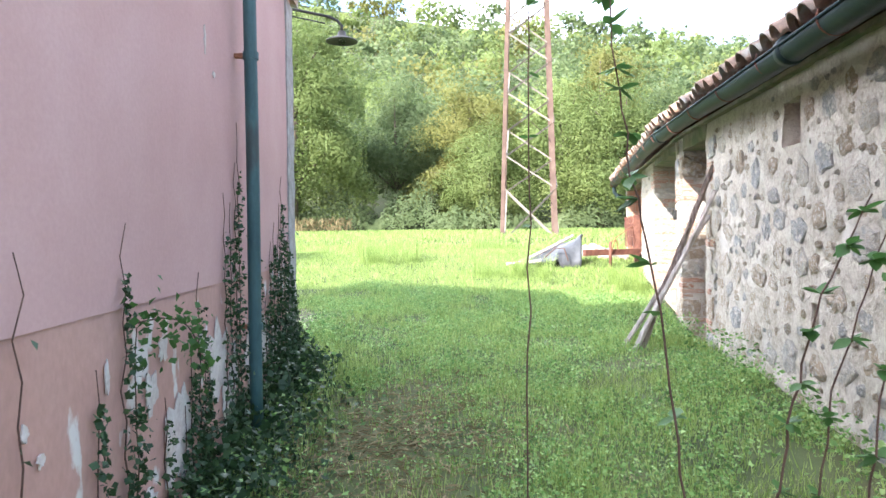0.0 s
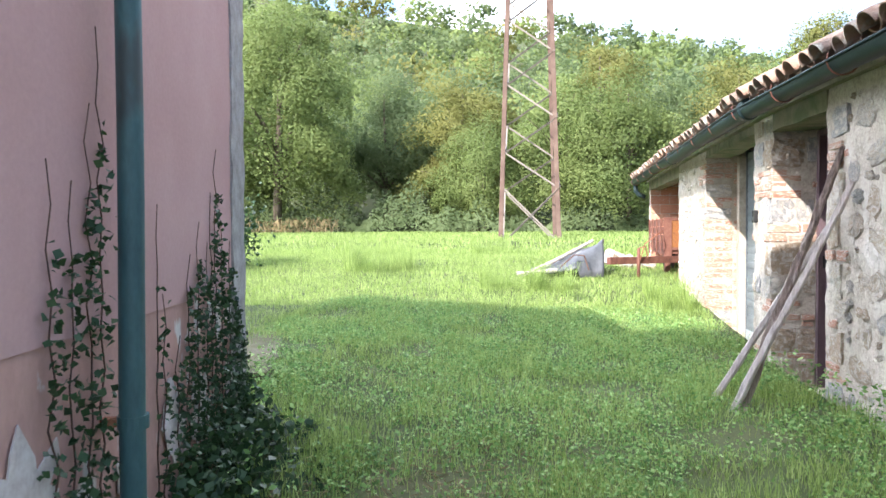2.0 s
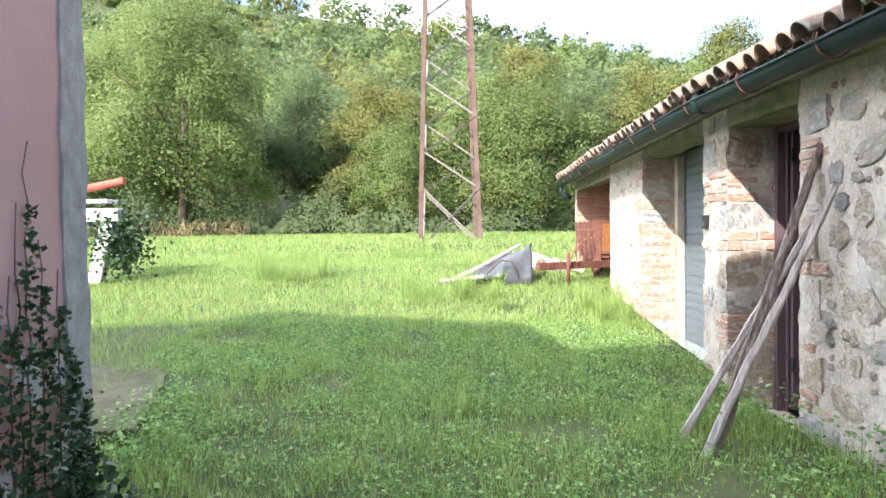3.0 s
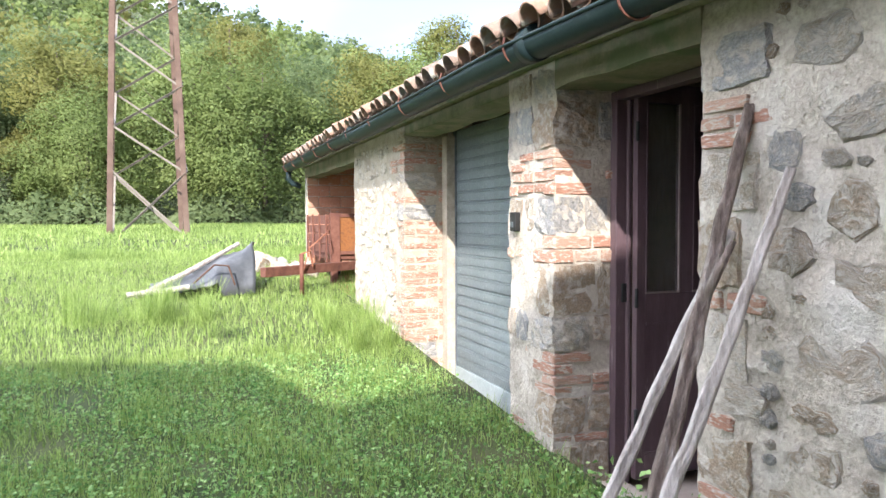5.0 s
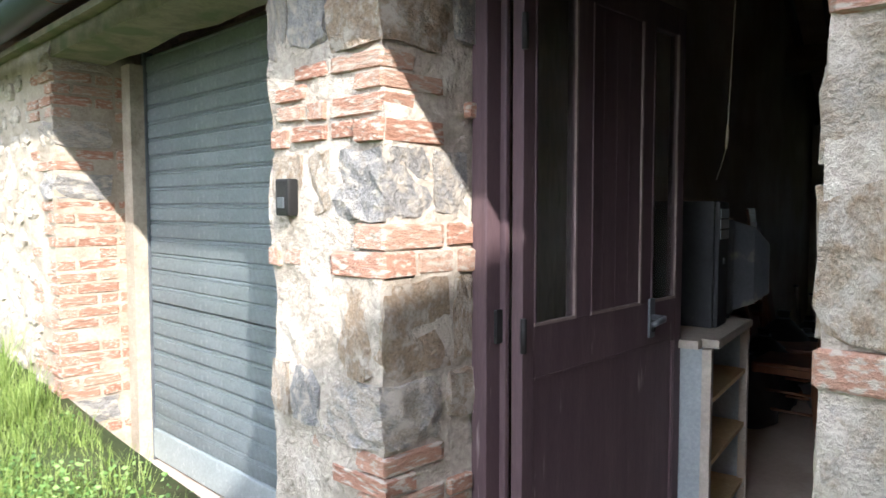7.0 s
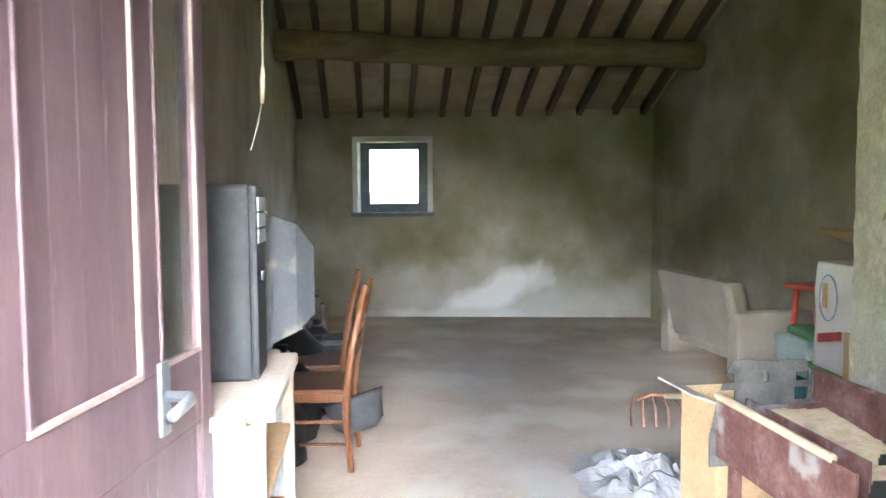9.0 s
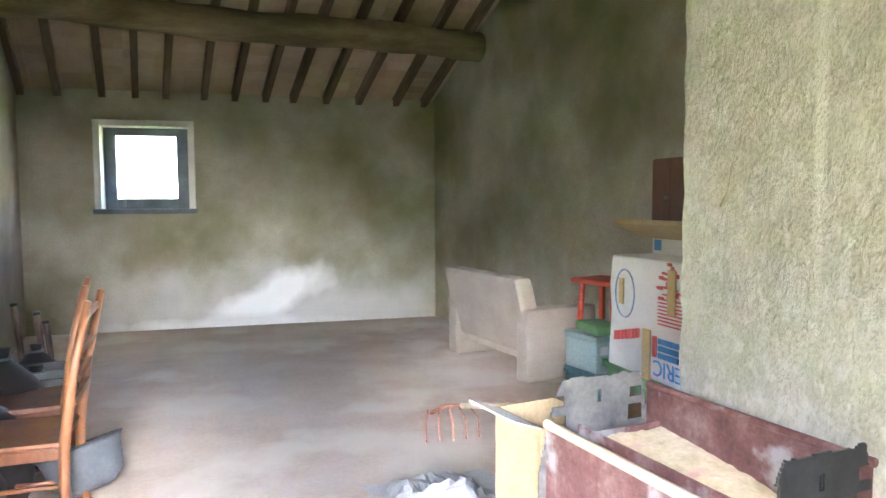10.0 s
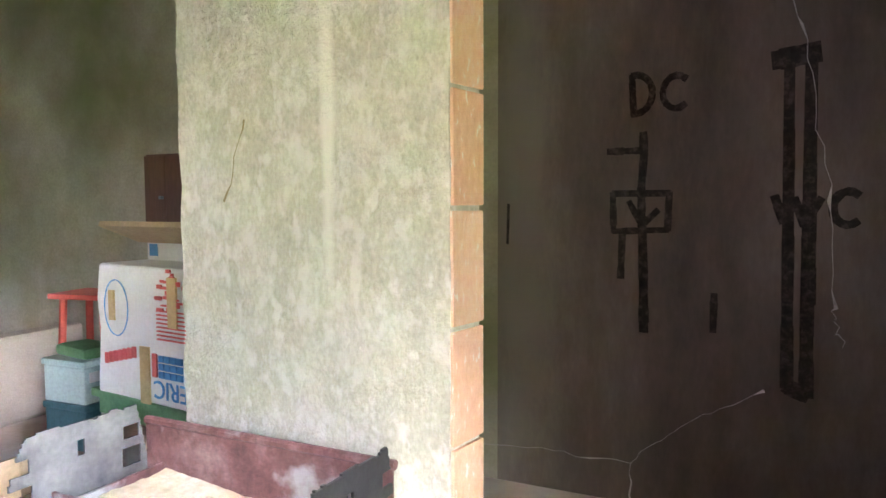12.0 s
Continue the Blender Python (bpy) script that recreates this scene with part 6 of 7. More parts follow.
# ---- inside: pier, roof timbers, window ----
M["hollow"] = mat("hollow", [(0.53, 0.30, 0.19), (0.60, 0.37, 0.25), (0.62, 0.44, 0.33)], 0.92, 7, bump=0.4, per_object=0.4, spots=(0.6, 0.56, 0.47), spot_scale=7, spot_cut=(0.62, 0.7))
PX0, PX1, PY0, PY1 = 3.29, 4.17, 7.27, 7.39


def build_pier():
    us = steps(PX0 + 0.001, PX1, 0.04)
    ws = steps(FLOOR, under_roof(PX0) + 0.05, 0.05)

    def place(u, w, s):
        e = 0.008 * noise.noise(Vector((w * 9, 2, 1))) + 0.011 * noise.noise(Vector((w * 37, 5, 1))) if u in (us[0], us[-1]) else 0
        e *= 0.2 if u == us[0] else 1.0
        if s == 0:
            return (u + e, PY1 + 0.004 * noise.noise(Vector((u * 9, w * 9, 0))), w)
        return (u + e, PY0 + 0.01, w)

    v, f = slab(us, ws, lambda u, w: True, place)
    ob = tagged(new("wall_pier", mesh_of("wall_pier", v, f, M["plaster_pier"])), "plastered stub wall with bare bricks on its end", "wall", kind="structure")
    z = FLOOR
    h = 0.242
    z = 1.645 - h * 6.4
    i = 0
    while z < under_roof(PX0):
        zz = max(z, FLOOR)
        b = new("brick", HOLLOW[i % 3])
        b.parent = ob
        b.matrix_basis = Matrix.Translation((PX0 + 0.014, (PY0 + PY1) / 2, (zz + z + h - 0.012) / 2)) @ pose(0, 0, 0, PICK.uniform(-0.6, 0.6)) @ Matrix.Diagonal((0.04, PY1 - PY0 - 0.006, z + h - 0.010 - zz, 1))
        z += h
        i += 1
    # crack and pale drip stain
    g = np.random.default_rng(5)
    bm = bmesh.new()
    tube(bm, [(3.905 + 0.07 * k / 9 + g.normal() * 0.006, PY1 + 0.001, 1.76 - 0.20 * k / 9) for k in range(10)], [0.0012 + 0.002 * (k in (0, 1, 8, 9)) for k in range(10)], 5)
    c = part("crack", bm, M["straw"], ob, "thin brown crack in the plaster")


HOLLOW = [block_variant(420 + i, M["hollow"], 0, 0.008, "hollow_brick", 0.02) for i in range(3)]
build_pier()


def slope_pose(x, y):
    return pose(x, y, under_roof(x), 0, math.degrees(math.atan(S_BACK)), 0)


def build_timbers():
    # the round purlin
    bm = bmesh.new()
    n = 20
    a, b = Vector((9.66, right_y(9.66) - 0.03, 3.275)), Vector((8.87, left_y(8.87) + 0.05, 3.275))
    pts = [a.lerp(b, k / n) + Vector((0.03 * math.sin(k * 0.6), 0, 0.02 * math.sin(k * 0.45))) for k in range(n + 1)]
    tube(bm, pts, [0.155 + 0.012 * math.sin(k * 1.7) for k in range(n + 1)], 14)
    tagged(part("ceiling_beam", bm, M["beam"], smooth=True), "thick rough round wooden ceiling beam", "beam", kind="structure")
    bm = bmesh.new()
    x = 6.25
    pts = [(x, right_y(x) + (left_y(x) - right_y(x)) * k / n, under_roof(x) - 0.13) for k in range(n + 1)]
    tube(bm, pts, [0.14 + 0.012 * math.sin(k * 1.7) for k in range(n + 1)], 14)
    tagged(part("ridge_beam", bm, M["beam"], smooth=True), "thick round wooden ridge beam", "beam", kind="structure")
    # joists
    y = 6.66
    g = np.random.default_rng(8)
    L = (BX + 0.05 - RIDGE_X) / math.cos(math.atan(S_BACK))
    while y < 11.2:
        for side in (0, 1):
            bm = boxed(-0.02, L, -0.037, 0.037, -0.01, 0.10, 0.006)
            if side == 0:
                at = pose(RIDGE_X, y - SKEW * (BX - RIDGE_X) + g.normal() * 0.01, RIDGE_Z, 0, math.degrees(math.atan(S_BACK * 0.987)), 9.1 + g.normal() * 0.4)
            else:
                at = pose(RIDGE_X, y - SKEW * (BX - RIDGE_X) + g.normal() * 0.01, RIDGE_Z, 0, math.degrees(math.atan(S_FRONT * 0.987)), 189.1)
            tagged(part("joist", bm, M["joist"], at=at), "dark worn wooden ceiling joist", "joist", "ceiling joists", kind="structure")
        y += 0.375
    # terracotta planks between the joists, one mesh
    verts, faces = [], []
    s = math.atan(S_BACK)
    y = 6.0
    while y < 11.6:
        d = 0.0
        while d < L - 0.1:
            w = 0.285
            c0 = Vector((RIDGE_X + d * math.cos(s), 0, RIDGE_Z - d * math.sin(s) + 0.102 / math.cos(s)))
            c1 = Vector((RIDGE_X + (d + 0.148) * math.cos(s), 0, RIDGE_Z - (d + 0.148) * math.sin(s) + 0.102 / math.cos(s)))
            o = len(verts)
            t = g.uniform(0, 0.004)
            for c in (c0, c1):
                for yy in (y + 0.003, y + 0.312):
                    verts += [(c.x, yy + SKEW * (c.x - BX), c.z - t), (c.x, yy + SKEW * (c.x - BX), c.z + 0.02)]
            faces += [[o, o + 2, o + 6, o + 4], [o + 1, o + 5, o + 7, o + 3], [o, o + 4, o + 5, o + 1], [o + 2, o + 3, o + 7, o + 6], [o, o + 1, o + 3, o + 2], [o + 4, o + 6, o + 7, o + 5]]
            d += 0.152
        y += 0.315
    tagged(new("ceiling", mesh_of("ceiling", verts, faces, M["pianella"])), "terracotta plank ceiling between the joists", "ceiling", kind="structure")


build_timbers()


def build_window():
    ob = thing("window_2", "small white-framed window with cobwebs in the back wall", "window", kind="structure")
    y0, y1, z0, z1 = WB
    W = M["frame_white"] = mat("frame_white", [(0.62, 0.6, 0.55), (0.74, 0.72, 0.68)], 0.7, 6, bump=0.1)
    Dk = M["frame_dark"] = mat("frame_dark", [(0.10, 0.12, 0.14), (0.17, 0.19, 0.21)], 0.6, 6, bump=0.1)
    t = 0.07
    for nm, q in (("reveal", (y0, y0 + t, z0, z1)), ("reveal", (y1 - t, y1, z0, z1)), ("reveal", (y0 + t, y1 - t, z1 - t, z1))):
        part(nm, boxed(BX - 0.012, BX + 0.28, *q, 0.004), W, ob, "white plastered reveal")
    part("sill", boxed(BX - 0.04, BX + 0.30, y0 - 0.02, y1 + 0.02, z0 - 0.02, z0 + 0.035, 0.006), Dk, ob)
    fx0, fx1 = BX + 0.22, BX + 0.27
    a, b, c, d = y0 + t, y1 - t, z0 + 0.035, z1 - t
    s = 0.13
    for q in ((a, a + s + 0.02, c, d), (b - s, b, c, d), (a + s + 0.02, b - s, c, c + 0.12), (a + s + 0.02, b - s, d - 0.09, d)):
        part("window_frame", boxed(fx0, fx1, *q, 0.005), Dk, ob, "dark weathered window frame")
    p = part("pane", boxed(fx0 + 0.02, fx0 + 0.026, a + s + 0.02, b - s, c + 0.12, d - 0.09), M["glass"], ob)
    p.visible_shadow = False
    part("catch", boxed(fx0 - 0.02, fx0, b - s - 0.09, b - s - 0.06, c + 0.02, c + 0.11, 0.004), M["grey_metal"], ob)


build_window()

# salt bloom on the back wall and the writing on the dark wall


def wall_patch(name, pts, x, material, label):
    bm = bmesh.new()
    vs = [bm.verts.new((x, y, z)) for y, z in pts]
    f = bm.faces.new(vs)
    r = bmesh.ops.extrude_face_region(bm, geom=[f])
    bmesh.ops.translate(bm, vec=(-0.004, 0, 0), verts=[v for v in r["geom"] if isinstance(v, bmesh.types.BMVert)])
    bmesh.ops.triangulate(bm, faces=bm.faces[:])
    return tagged(part(name, bm, material), label, "stain", kind="structure")


def ragged(a, b, n, amp, seed):
    return [(a[0] + (b[0] - a[0]) * k / n + amp * noise.noise(Vector((k * 0.9, seed, 0))), a[1] + (b[1] - a[1]) * k / n + amp * noise.noise(Vector((k * 0.9, seed, 7)))) for k in range(n)]


ring = ragged((9.25, 0.12), (8.75, 0.42), 8, 0.06, 1) + ragged((8.75, 0.42), (8.25, 0.72), 8, 0.06, 2) + ragged((8.25, 0.72), (7.98, 0.84), 4, 0.05, 3) + ragged((7.98, 0.84), (7.94, 0.42), 6, 0.04, 4) + ragged((7.94, 0.42), (8.2, 0.36), 3, 0.03, 5) + ragged((8.2, 0.36), (8.35, 0.12), 4, 0.03, 6) + [(8.4, 0.11), (9.2, 0.11)]

# black strokes of spray paint: parts of the wall they lie on
M["paint"] = mat("paint", [(0.01, 0.008, 0.006), (0.022, 0.018, 0.014), (0.07, 0.056, 0.044)], 0.95, 26, bump=0.0)
M["web"] = mat("web", [(0.3, 0.28, 0.25), (0.45, 0.42, 0.38)], 0.9, 30, bump=0)
dark_wall = bpy.data.objects["wall_right_2"]


def on_wall(x, z):
    return Vector((x, right_y(x) + 0.003, z))


def stroke(pts, r, name="paint_stroke", label=""):
    r *= 1.4
    bm = bmesh.new()
    fine = []
    for a, b in zip(pts, pts[1:]):
        for k in range(5):
            fine.append(on_wall(a[0] + (b[0] - a[0]) * k / 5, a[1] + (b[1] - a[1]) * k / 5))
    fine.append(on_wall(*pts[-1]))
    n = len(fine)
    for i in range(n - 1):
        d = (fine[i + 1] - fine[i]).normalized()
        s = Vector((d.z, 0, -d.x)) * r * (1 + 0.25 * noise.noise(fine[i] * 40))
        e = d * r * 0.4
        q = [bm.verts.new(p + Vector((0, 0.0002 * i, 0))) for p in (fine[i] - s - e, fine[i] + s - e, fine[i + 1] + s + e, fine[i + 1] - s + e)]
        bm.faces.new(q)
    part(name, bm, M["paint"], dark_wall, label)


def arc(cx, cz, rx, rz, a0, a1, n=12):
    return [(cx + rx * math.cos(math.radians(a0 + (a1 - a0) * k / n)), cz + rz * math.sin(math.radians(a0 + (a1 - a0) * k / n))) for k in range(n + 1)]


# seen from inside the room, x runs from right to left
stroke([(3.685, 2.15), (3.675, 1.97)], 0.012, label="black sprayed letter D")
stroke([(3.685, 2.15)] + arc(3.665, 2.06, -0.075, 0.09, 85, -85) + [(3.675, 1.97)], 0.011)
stroke(arc(3.485, 2.06, -0.06, 0.075, 50, 310), 0.011, label="black sprayed letter C")
stroke([(3.63, 1.88), (3.625, 1.78), (3.635, 1.62), (3.63, 1.45)], 0.014)
stroke([(3.79, 1.80), (3.63, 1.80)], 0.012)
stroke([(3.765, 1.60), (3.51, 1.60), (3.515, 1.43), (3.76, 1.42), (3.765, 1.60)], 0.011)
stroke([(3.69, 1.56), (3.63, 1.45), (3.56, 1.52)], 0.011)
stroke([(3.63, 1.45), (3.62, 1.2), (3.615, 0.95)], 0.016, label="faded black sprayed line")
stroke([(3.72, 1.4), (3.725, 1.2)], 0.012)
stroke([(3.085, 2.165), (2.93, 2.185)], 0.03)
stroke([(3.035, 2.16), (3.02, 1.4), (3.01, 0.75)], 0.018)
stroke([(2.955, 2.17), (2.945, 1.4), (2.935, 0.72)], 0.022)
stroke([(3.01, 0.75), (2.935, 0.72)], 0.025)
stroke([(3.075, 1.58), (3.04, 1.47), (3.0, 1.57), (2.96, 1.46), (2.90, 1.57)], 0.013, label="black sprayed letter W")
stroke(arc(2.80, 1.53, -0.055, 0.07, 50, 310), 0.012, label="black sprayed letter C")
stroke([(3.31, 1.14), (3.312, 0.97)], 0.011)
stroke([(4.29, 1.55), (4.295, 1.35)], 0.006)


def web(pts, label="dusty strand of cobweb"):
    bm = bmesh.new()
    g = np.random.default_rng(len(pts) + 3)
    fine = []
    for a, b in zip(pts, pts[1:]):
        for k in range(8):
            fine.append(Vector(a).lerp(Vector(b), k / 8) + Vector(g.normal(size=3)) * 0.004)
    fine.append(Vector(pts[-1]))
    tube(bm, fine, [0.0008 + 0.0025 * abs(g.normal()) * (g.uniform() < 0.25) for _ in fine], 4)
    tagged(part("cobweb", bm, M["web"]), label, "cobweb", "cobwebs", kind="structure")


web([(4.25, 6.4, 0.62), (3.7, 6.3, 0.66), (3.35, 6.2, 0.65), (3.2, 6.1, 0.78), (2.95, 6.05, 0.93)])
web([(3.35, 6.2, 0.65), (3.33, 6.2, 0.35)])
web([(2.9, 6.6, 2.35), (2.86, 6.6, 2.2), (2.78, 6.6, 1.95), (2.72, 6.6, 1.6), (2.7, 6.6, 1.3), (2.68, 6.6, 1.2)])
web([(2.5, 6.4, 2.4), (2.35, 6.4, 2.25)])
web([(4.1, 6.6, 0.65), (3.9, 6.5, 0.88), (3.8, 6.5, 0.86)])

# ---- furniture and clutter ----
M["white_top"] = mat("white_top", [(0.38, 0.335, 0.28), (0.5, 0.46, 0.4)], 0.6, 4, bump=0.15, spots=(0.46, 0.38, 0.29), spot_scale=3)
M["grey_steel"] = mat("grey_steel", [(0.28, 0.32, 0.34), (0.38, 0.42, 0.44)], 0.5, 4, bump=0.1)
M["pc_grey"] = mat("pc_grey", [(0.02, 0.023, 0.026), (0.034, 0.038, 0.042), (0.06, 0.058, 0.054)], 0.6, 4, bump=0.1, spots=(0.2, 0.18, 0.15), spot_scale=9, spot_cut=(0.68, 0.8))
M["monitor"] = mat("monitor", [(0.06, 0.066, 0.073), (0.10, 0.107, 0.117)], 0.6, 4, bump=0.1, spots=(0.24, 0.215, 0.17), spot_scale=8, spot_cut=(0.6, 0.75))
M["bezel"] = mat("bezel", [(0.30, 0.33, 0.35), (0.40, 0.43, 0.45)], 0.55, 6, bump=0.05)
M["dust"] = mat("dust", [(0.42, 0.34, 0.24), (0.52, 0.43, 0.32)], 0.95, 12, bump=0.3)
M["chair"] = mat("chair", [(0.11, 0.04, 0.016), (0.18, 0.07, 0.026), (0.25, 0.105, 0.042)], 0.45, 5, bump=0.1, stretch=(1, 1, 0.2), spec=0.5)
M["sofa"] = mat("sofa", [(0.34, 0.29, 0.24), (0.41, 0.36, 0.305)], 0.95, 3, bump=0.2, fine=120)
M["carton"] = mat("carton", [(0.42, 0.30, 0.17), (0.52, 0.38, 0.23)], 0.9, 4, bump=0.15)
M["carton_white"] = mat("carton_white", [(0.66, 0.63, 0.60), (0.75, 0.73, 0.7)], 0.85, 3, bump=0.1)
M["ink_red"] = mat("ink_red", [(0.55, 0.08, 0.08), (0.62, 0.14, 0.12)], 0.85, 8, bump=0)
M["ink_blue"] = mat("ink_blue", [(0.08, 0.25, 0.5), (0.12, 0.32, 0.58)], 0.85, 8, bump=0)
M["tape"] = mat("tape", [(0.48, 0.32, 0.12), (0.58, 0.42, 0.2)], 0.4, 8, bump=0.05)
M["teal"] = mat("teal", [(0.04, 0.11, 0.13), (0.06, 0.15, 0.17)], 0.5, 4, bump=0.05)
M["mint"] = mat("mint", [(0.34, 0.45, 0.43), (0.42, 0.53, 0.5)], 0.5, 4, bump=0.05)
M["red_paint"] = mat("red_paint", [(0.55, 0.07, 0.04), (0.64, 0.11, 0.07)], 0.5, 5, bump=0.1)
M["green_paint"] = mat("green_paint", [(0.09, 0.2, 0.09), (0.15, 0.29, 0.13)], 0.7, 6, bump=0.2)
M["feeder"] = mat("feeder", [(0.07, 0.032, 0.03), (0.125, 0.058, 0.052), (0.2, 0.13, 0.12)], 0.6, 9, bump=0.5, spots=(0.27, 0.26, 0.26), spot_scale=5, spot_cut=(0.58, 0.64), grain=0.6)
M["feeder_grey"] = mat("feeder_grey", [(0.06, 0.06, 0.065), (0.13, 0.128, 0.125), (0.2, 0.19, 0.18)], 0.6, 7, bump=0.3, spots=(0.24, 0.08, 0.08), spot_scale=4, spot_cut=(0.6, 0.64), metal=0.3)
M["sawdust"] = mat("sawdust", [(0.38, 0.31, 0.2), (0.5, 0.42, 0.29), (0.56, 0.5, 0.39)], 0.95, 12, bump=0.5, spots=(0.45, 0.3, 0.25), spot_scale=6, spot_cut=(0.55, 0.62))
M["plastic"] = mat("plastic", [(0.5, 0.5, 0.52), (0.66, 0.66, 0.68)], 0.25, 6, bump=0.6, translucent=0.35, spec=0.6)

DESK = pose(3.29, 9.275, FLOOR, 0, 0, 9.9)          # x along the unit, y into the room's wall


def build_shelf_unit():
    ob = thing("shelf_unit", "dusty white-topped grey metal shelf unit by the door", "shelf", at=DESK)
    L, W, Ht = 0.85, 0.46, 0.985
    bm = boxed(0, L, 0, W, Ht - 0.035, Ht)
    bmesh.ops.bevel(bm, geom=[e for e in bm.edges if abs(e.verts[0].co.z - e.verts[1].co.z) > 0.01 and max(v.co.y for v in e.verts) < 0.1], offset=0.07, segments=6, affect="EDGES")
    bmesh.ops.bevel(bm, geom=[e for e in bm.edges if all(v.co.z > Ht - 0.001 for v in e.verts)], offset=0.005, segments=2, affect="EDGES")
    part("top", bm, M["white_top"], ob, "white laminate top thick with dust")
    part("side_panel", boxed(0.03, 0.045, 0.06, W - 0.02, 0, Ht - 0.035), M["grey_steel"], ob)
    part("side_panel", boxed(L - 0.045, L - 0.03, 0.06, W - 0.02, 0, Ht - 0.035), M["grey_steel"], ob)
    for x in (0.025, L - 0.065):
        part("leg", boxed(x, x + 0.04, 0.02, 0.06, 0, Ht - 0.035, 0.004), M["white_top"], ob)
        part("leg", boxed(x, x + 0.04, W - 0.06, W - 0.02, 0, Ht - 0.035, 0.004), M["grey_steel"], ob)
    for z in (0.12, 0.42, 0.70):
        part("shelf", boxed(0.046, L - 0.046, 0.03, W - 0.02, z, z + 0.022, 0.003), M["carton"], ob, "dusty brown shelf board")
    part("back_panel", boxed(0.046, L - 0.046, W - 0.02, W - 0.012, 0.05, Ht - 0.04), M["grey_steel"], ob)


build_shelf_unit()


def build_computer():
    ob = thing("computer_case", "dusty dark grey computer case standing on the shelf unit", "computer", at=DESK @ pose(0.36, 0.10, 0.985))
    part("case", boxed(0, 0.20, 0, 0.42, 0.0, 0.60, 0.012), M["pc_grey"], ob)
    part("front_panel", boxed(0.005, 0.195, -0.022, 0, 0.005, 0.595, 0.008), M["pc_grey"], ob)
    for z in (0.42, 0.47, 0.52):
        part("drive_cover", boxed(0.02, 0.18, -0.027, -0.022, z, z + 0.042, 0.003), M["bezel"], ob, "pale drive cover")
    part("power_button", boxed(0.085, 0.115, -0.028, -0.022, 0.3, 0.33, 0.004), M["grey_metal"], ob)
    part("foot", boxed(0.02, 0.18, 0.02, 0.4, -0.0, 0.004), M["black"], ob)
    ob = thing("cardboard_box", "flat pale grey box standing behind the computer", "box", at=DESK @ pose(0.565, 0.16, 0.985))
    part("body", boxed(0, 0.03, 0, 0.3, 0, 0.555, 0.006), M["monitor"], ob)
    part("lid", boxed(-0.002, 0.032, -0.002, 0.302, 0.46, 0.52, 0.004), M["monitor"], ob)


build_computer()


def build_monitor():
    ob = thing("crt_monitor", "old dusty grey tube monitor turned to the wall", "monitor", at=DESK @ pose(0.612, 0.185, 0.985, 0, 0, -58) @ Matrix.Diagonal((0.88, 0.8, 1, 1)))
    part("stand", boxed(0.02, 0.15, 0.06, 0.3, 0, 0.03, 0.01), M["monitor"], ob)
    part("bezel", boxed(0, 0.15, 0, 0.40, 0.03, 0.51, 0.018), M["monitor"], ob)
    part("screen", boxed(-0.004, 0.002, 0.04, 0.36, 0.09, 0.45), M["black"], ob, "dark glass screen")
    bm = bmesh.new()
    a = [bm.verts.new(p) for p in ((0.15, 0.012, 0.05), (0.15, 0.388, 0.05), (0.15, 0.388, 0.50), (0.15, 0.012, 0.50))]
    b = [bm.verts.new(p) for p in ((0.27, 0.03, 0.08), (0.27, 0.37, 0.08), (0.27, 0.37, 0.47), (0.27, 0.03, 0.47))]
    c = [bm.verts.new(p) for p in ((0.38, 0.09, 0.13), (0.38, 0.31, 0.13), (0.38, 0.31, 0.38), (0.38, 0.09, 0.38))]
    for p, q in ((a, b), (b, c)):
        for k in range(4):
            bm.faces.new((p[k], p[(k + 1) % 4], q[(k + 1) % 4], q[k]))
    bm.faces.new(c)
    bm.faces.new(a)
    part("back_cover", bm, M["monitor"], ob)
    for k in range(6):
        part("vent", boxed(0.03, 0.08, -0.003, 0.002, 0.24 + 0.014 * k, 0.247 + 0.014 * k), M["black"], ob)
    part("dust_layer", boxed(0.01, 0.14, 0.01, 0.39, 0.508, 0.516, 0.003), M["dust"], ob, "brown dust on the top")


build_monitor()


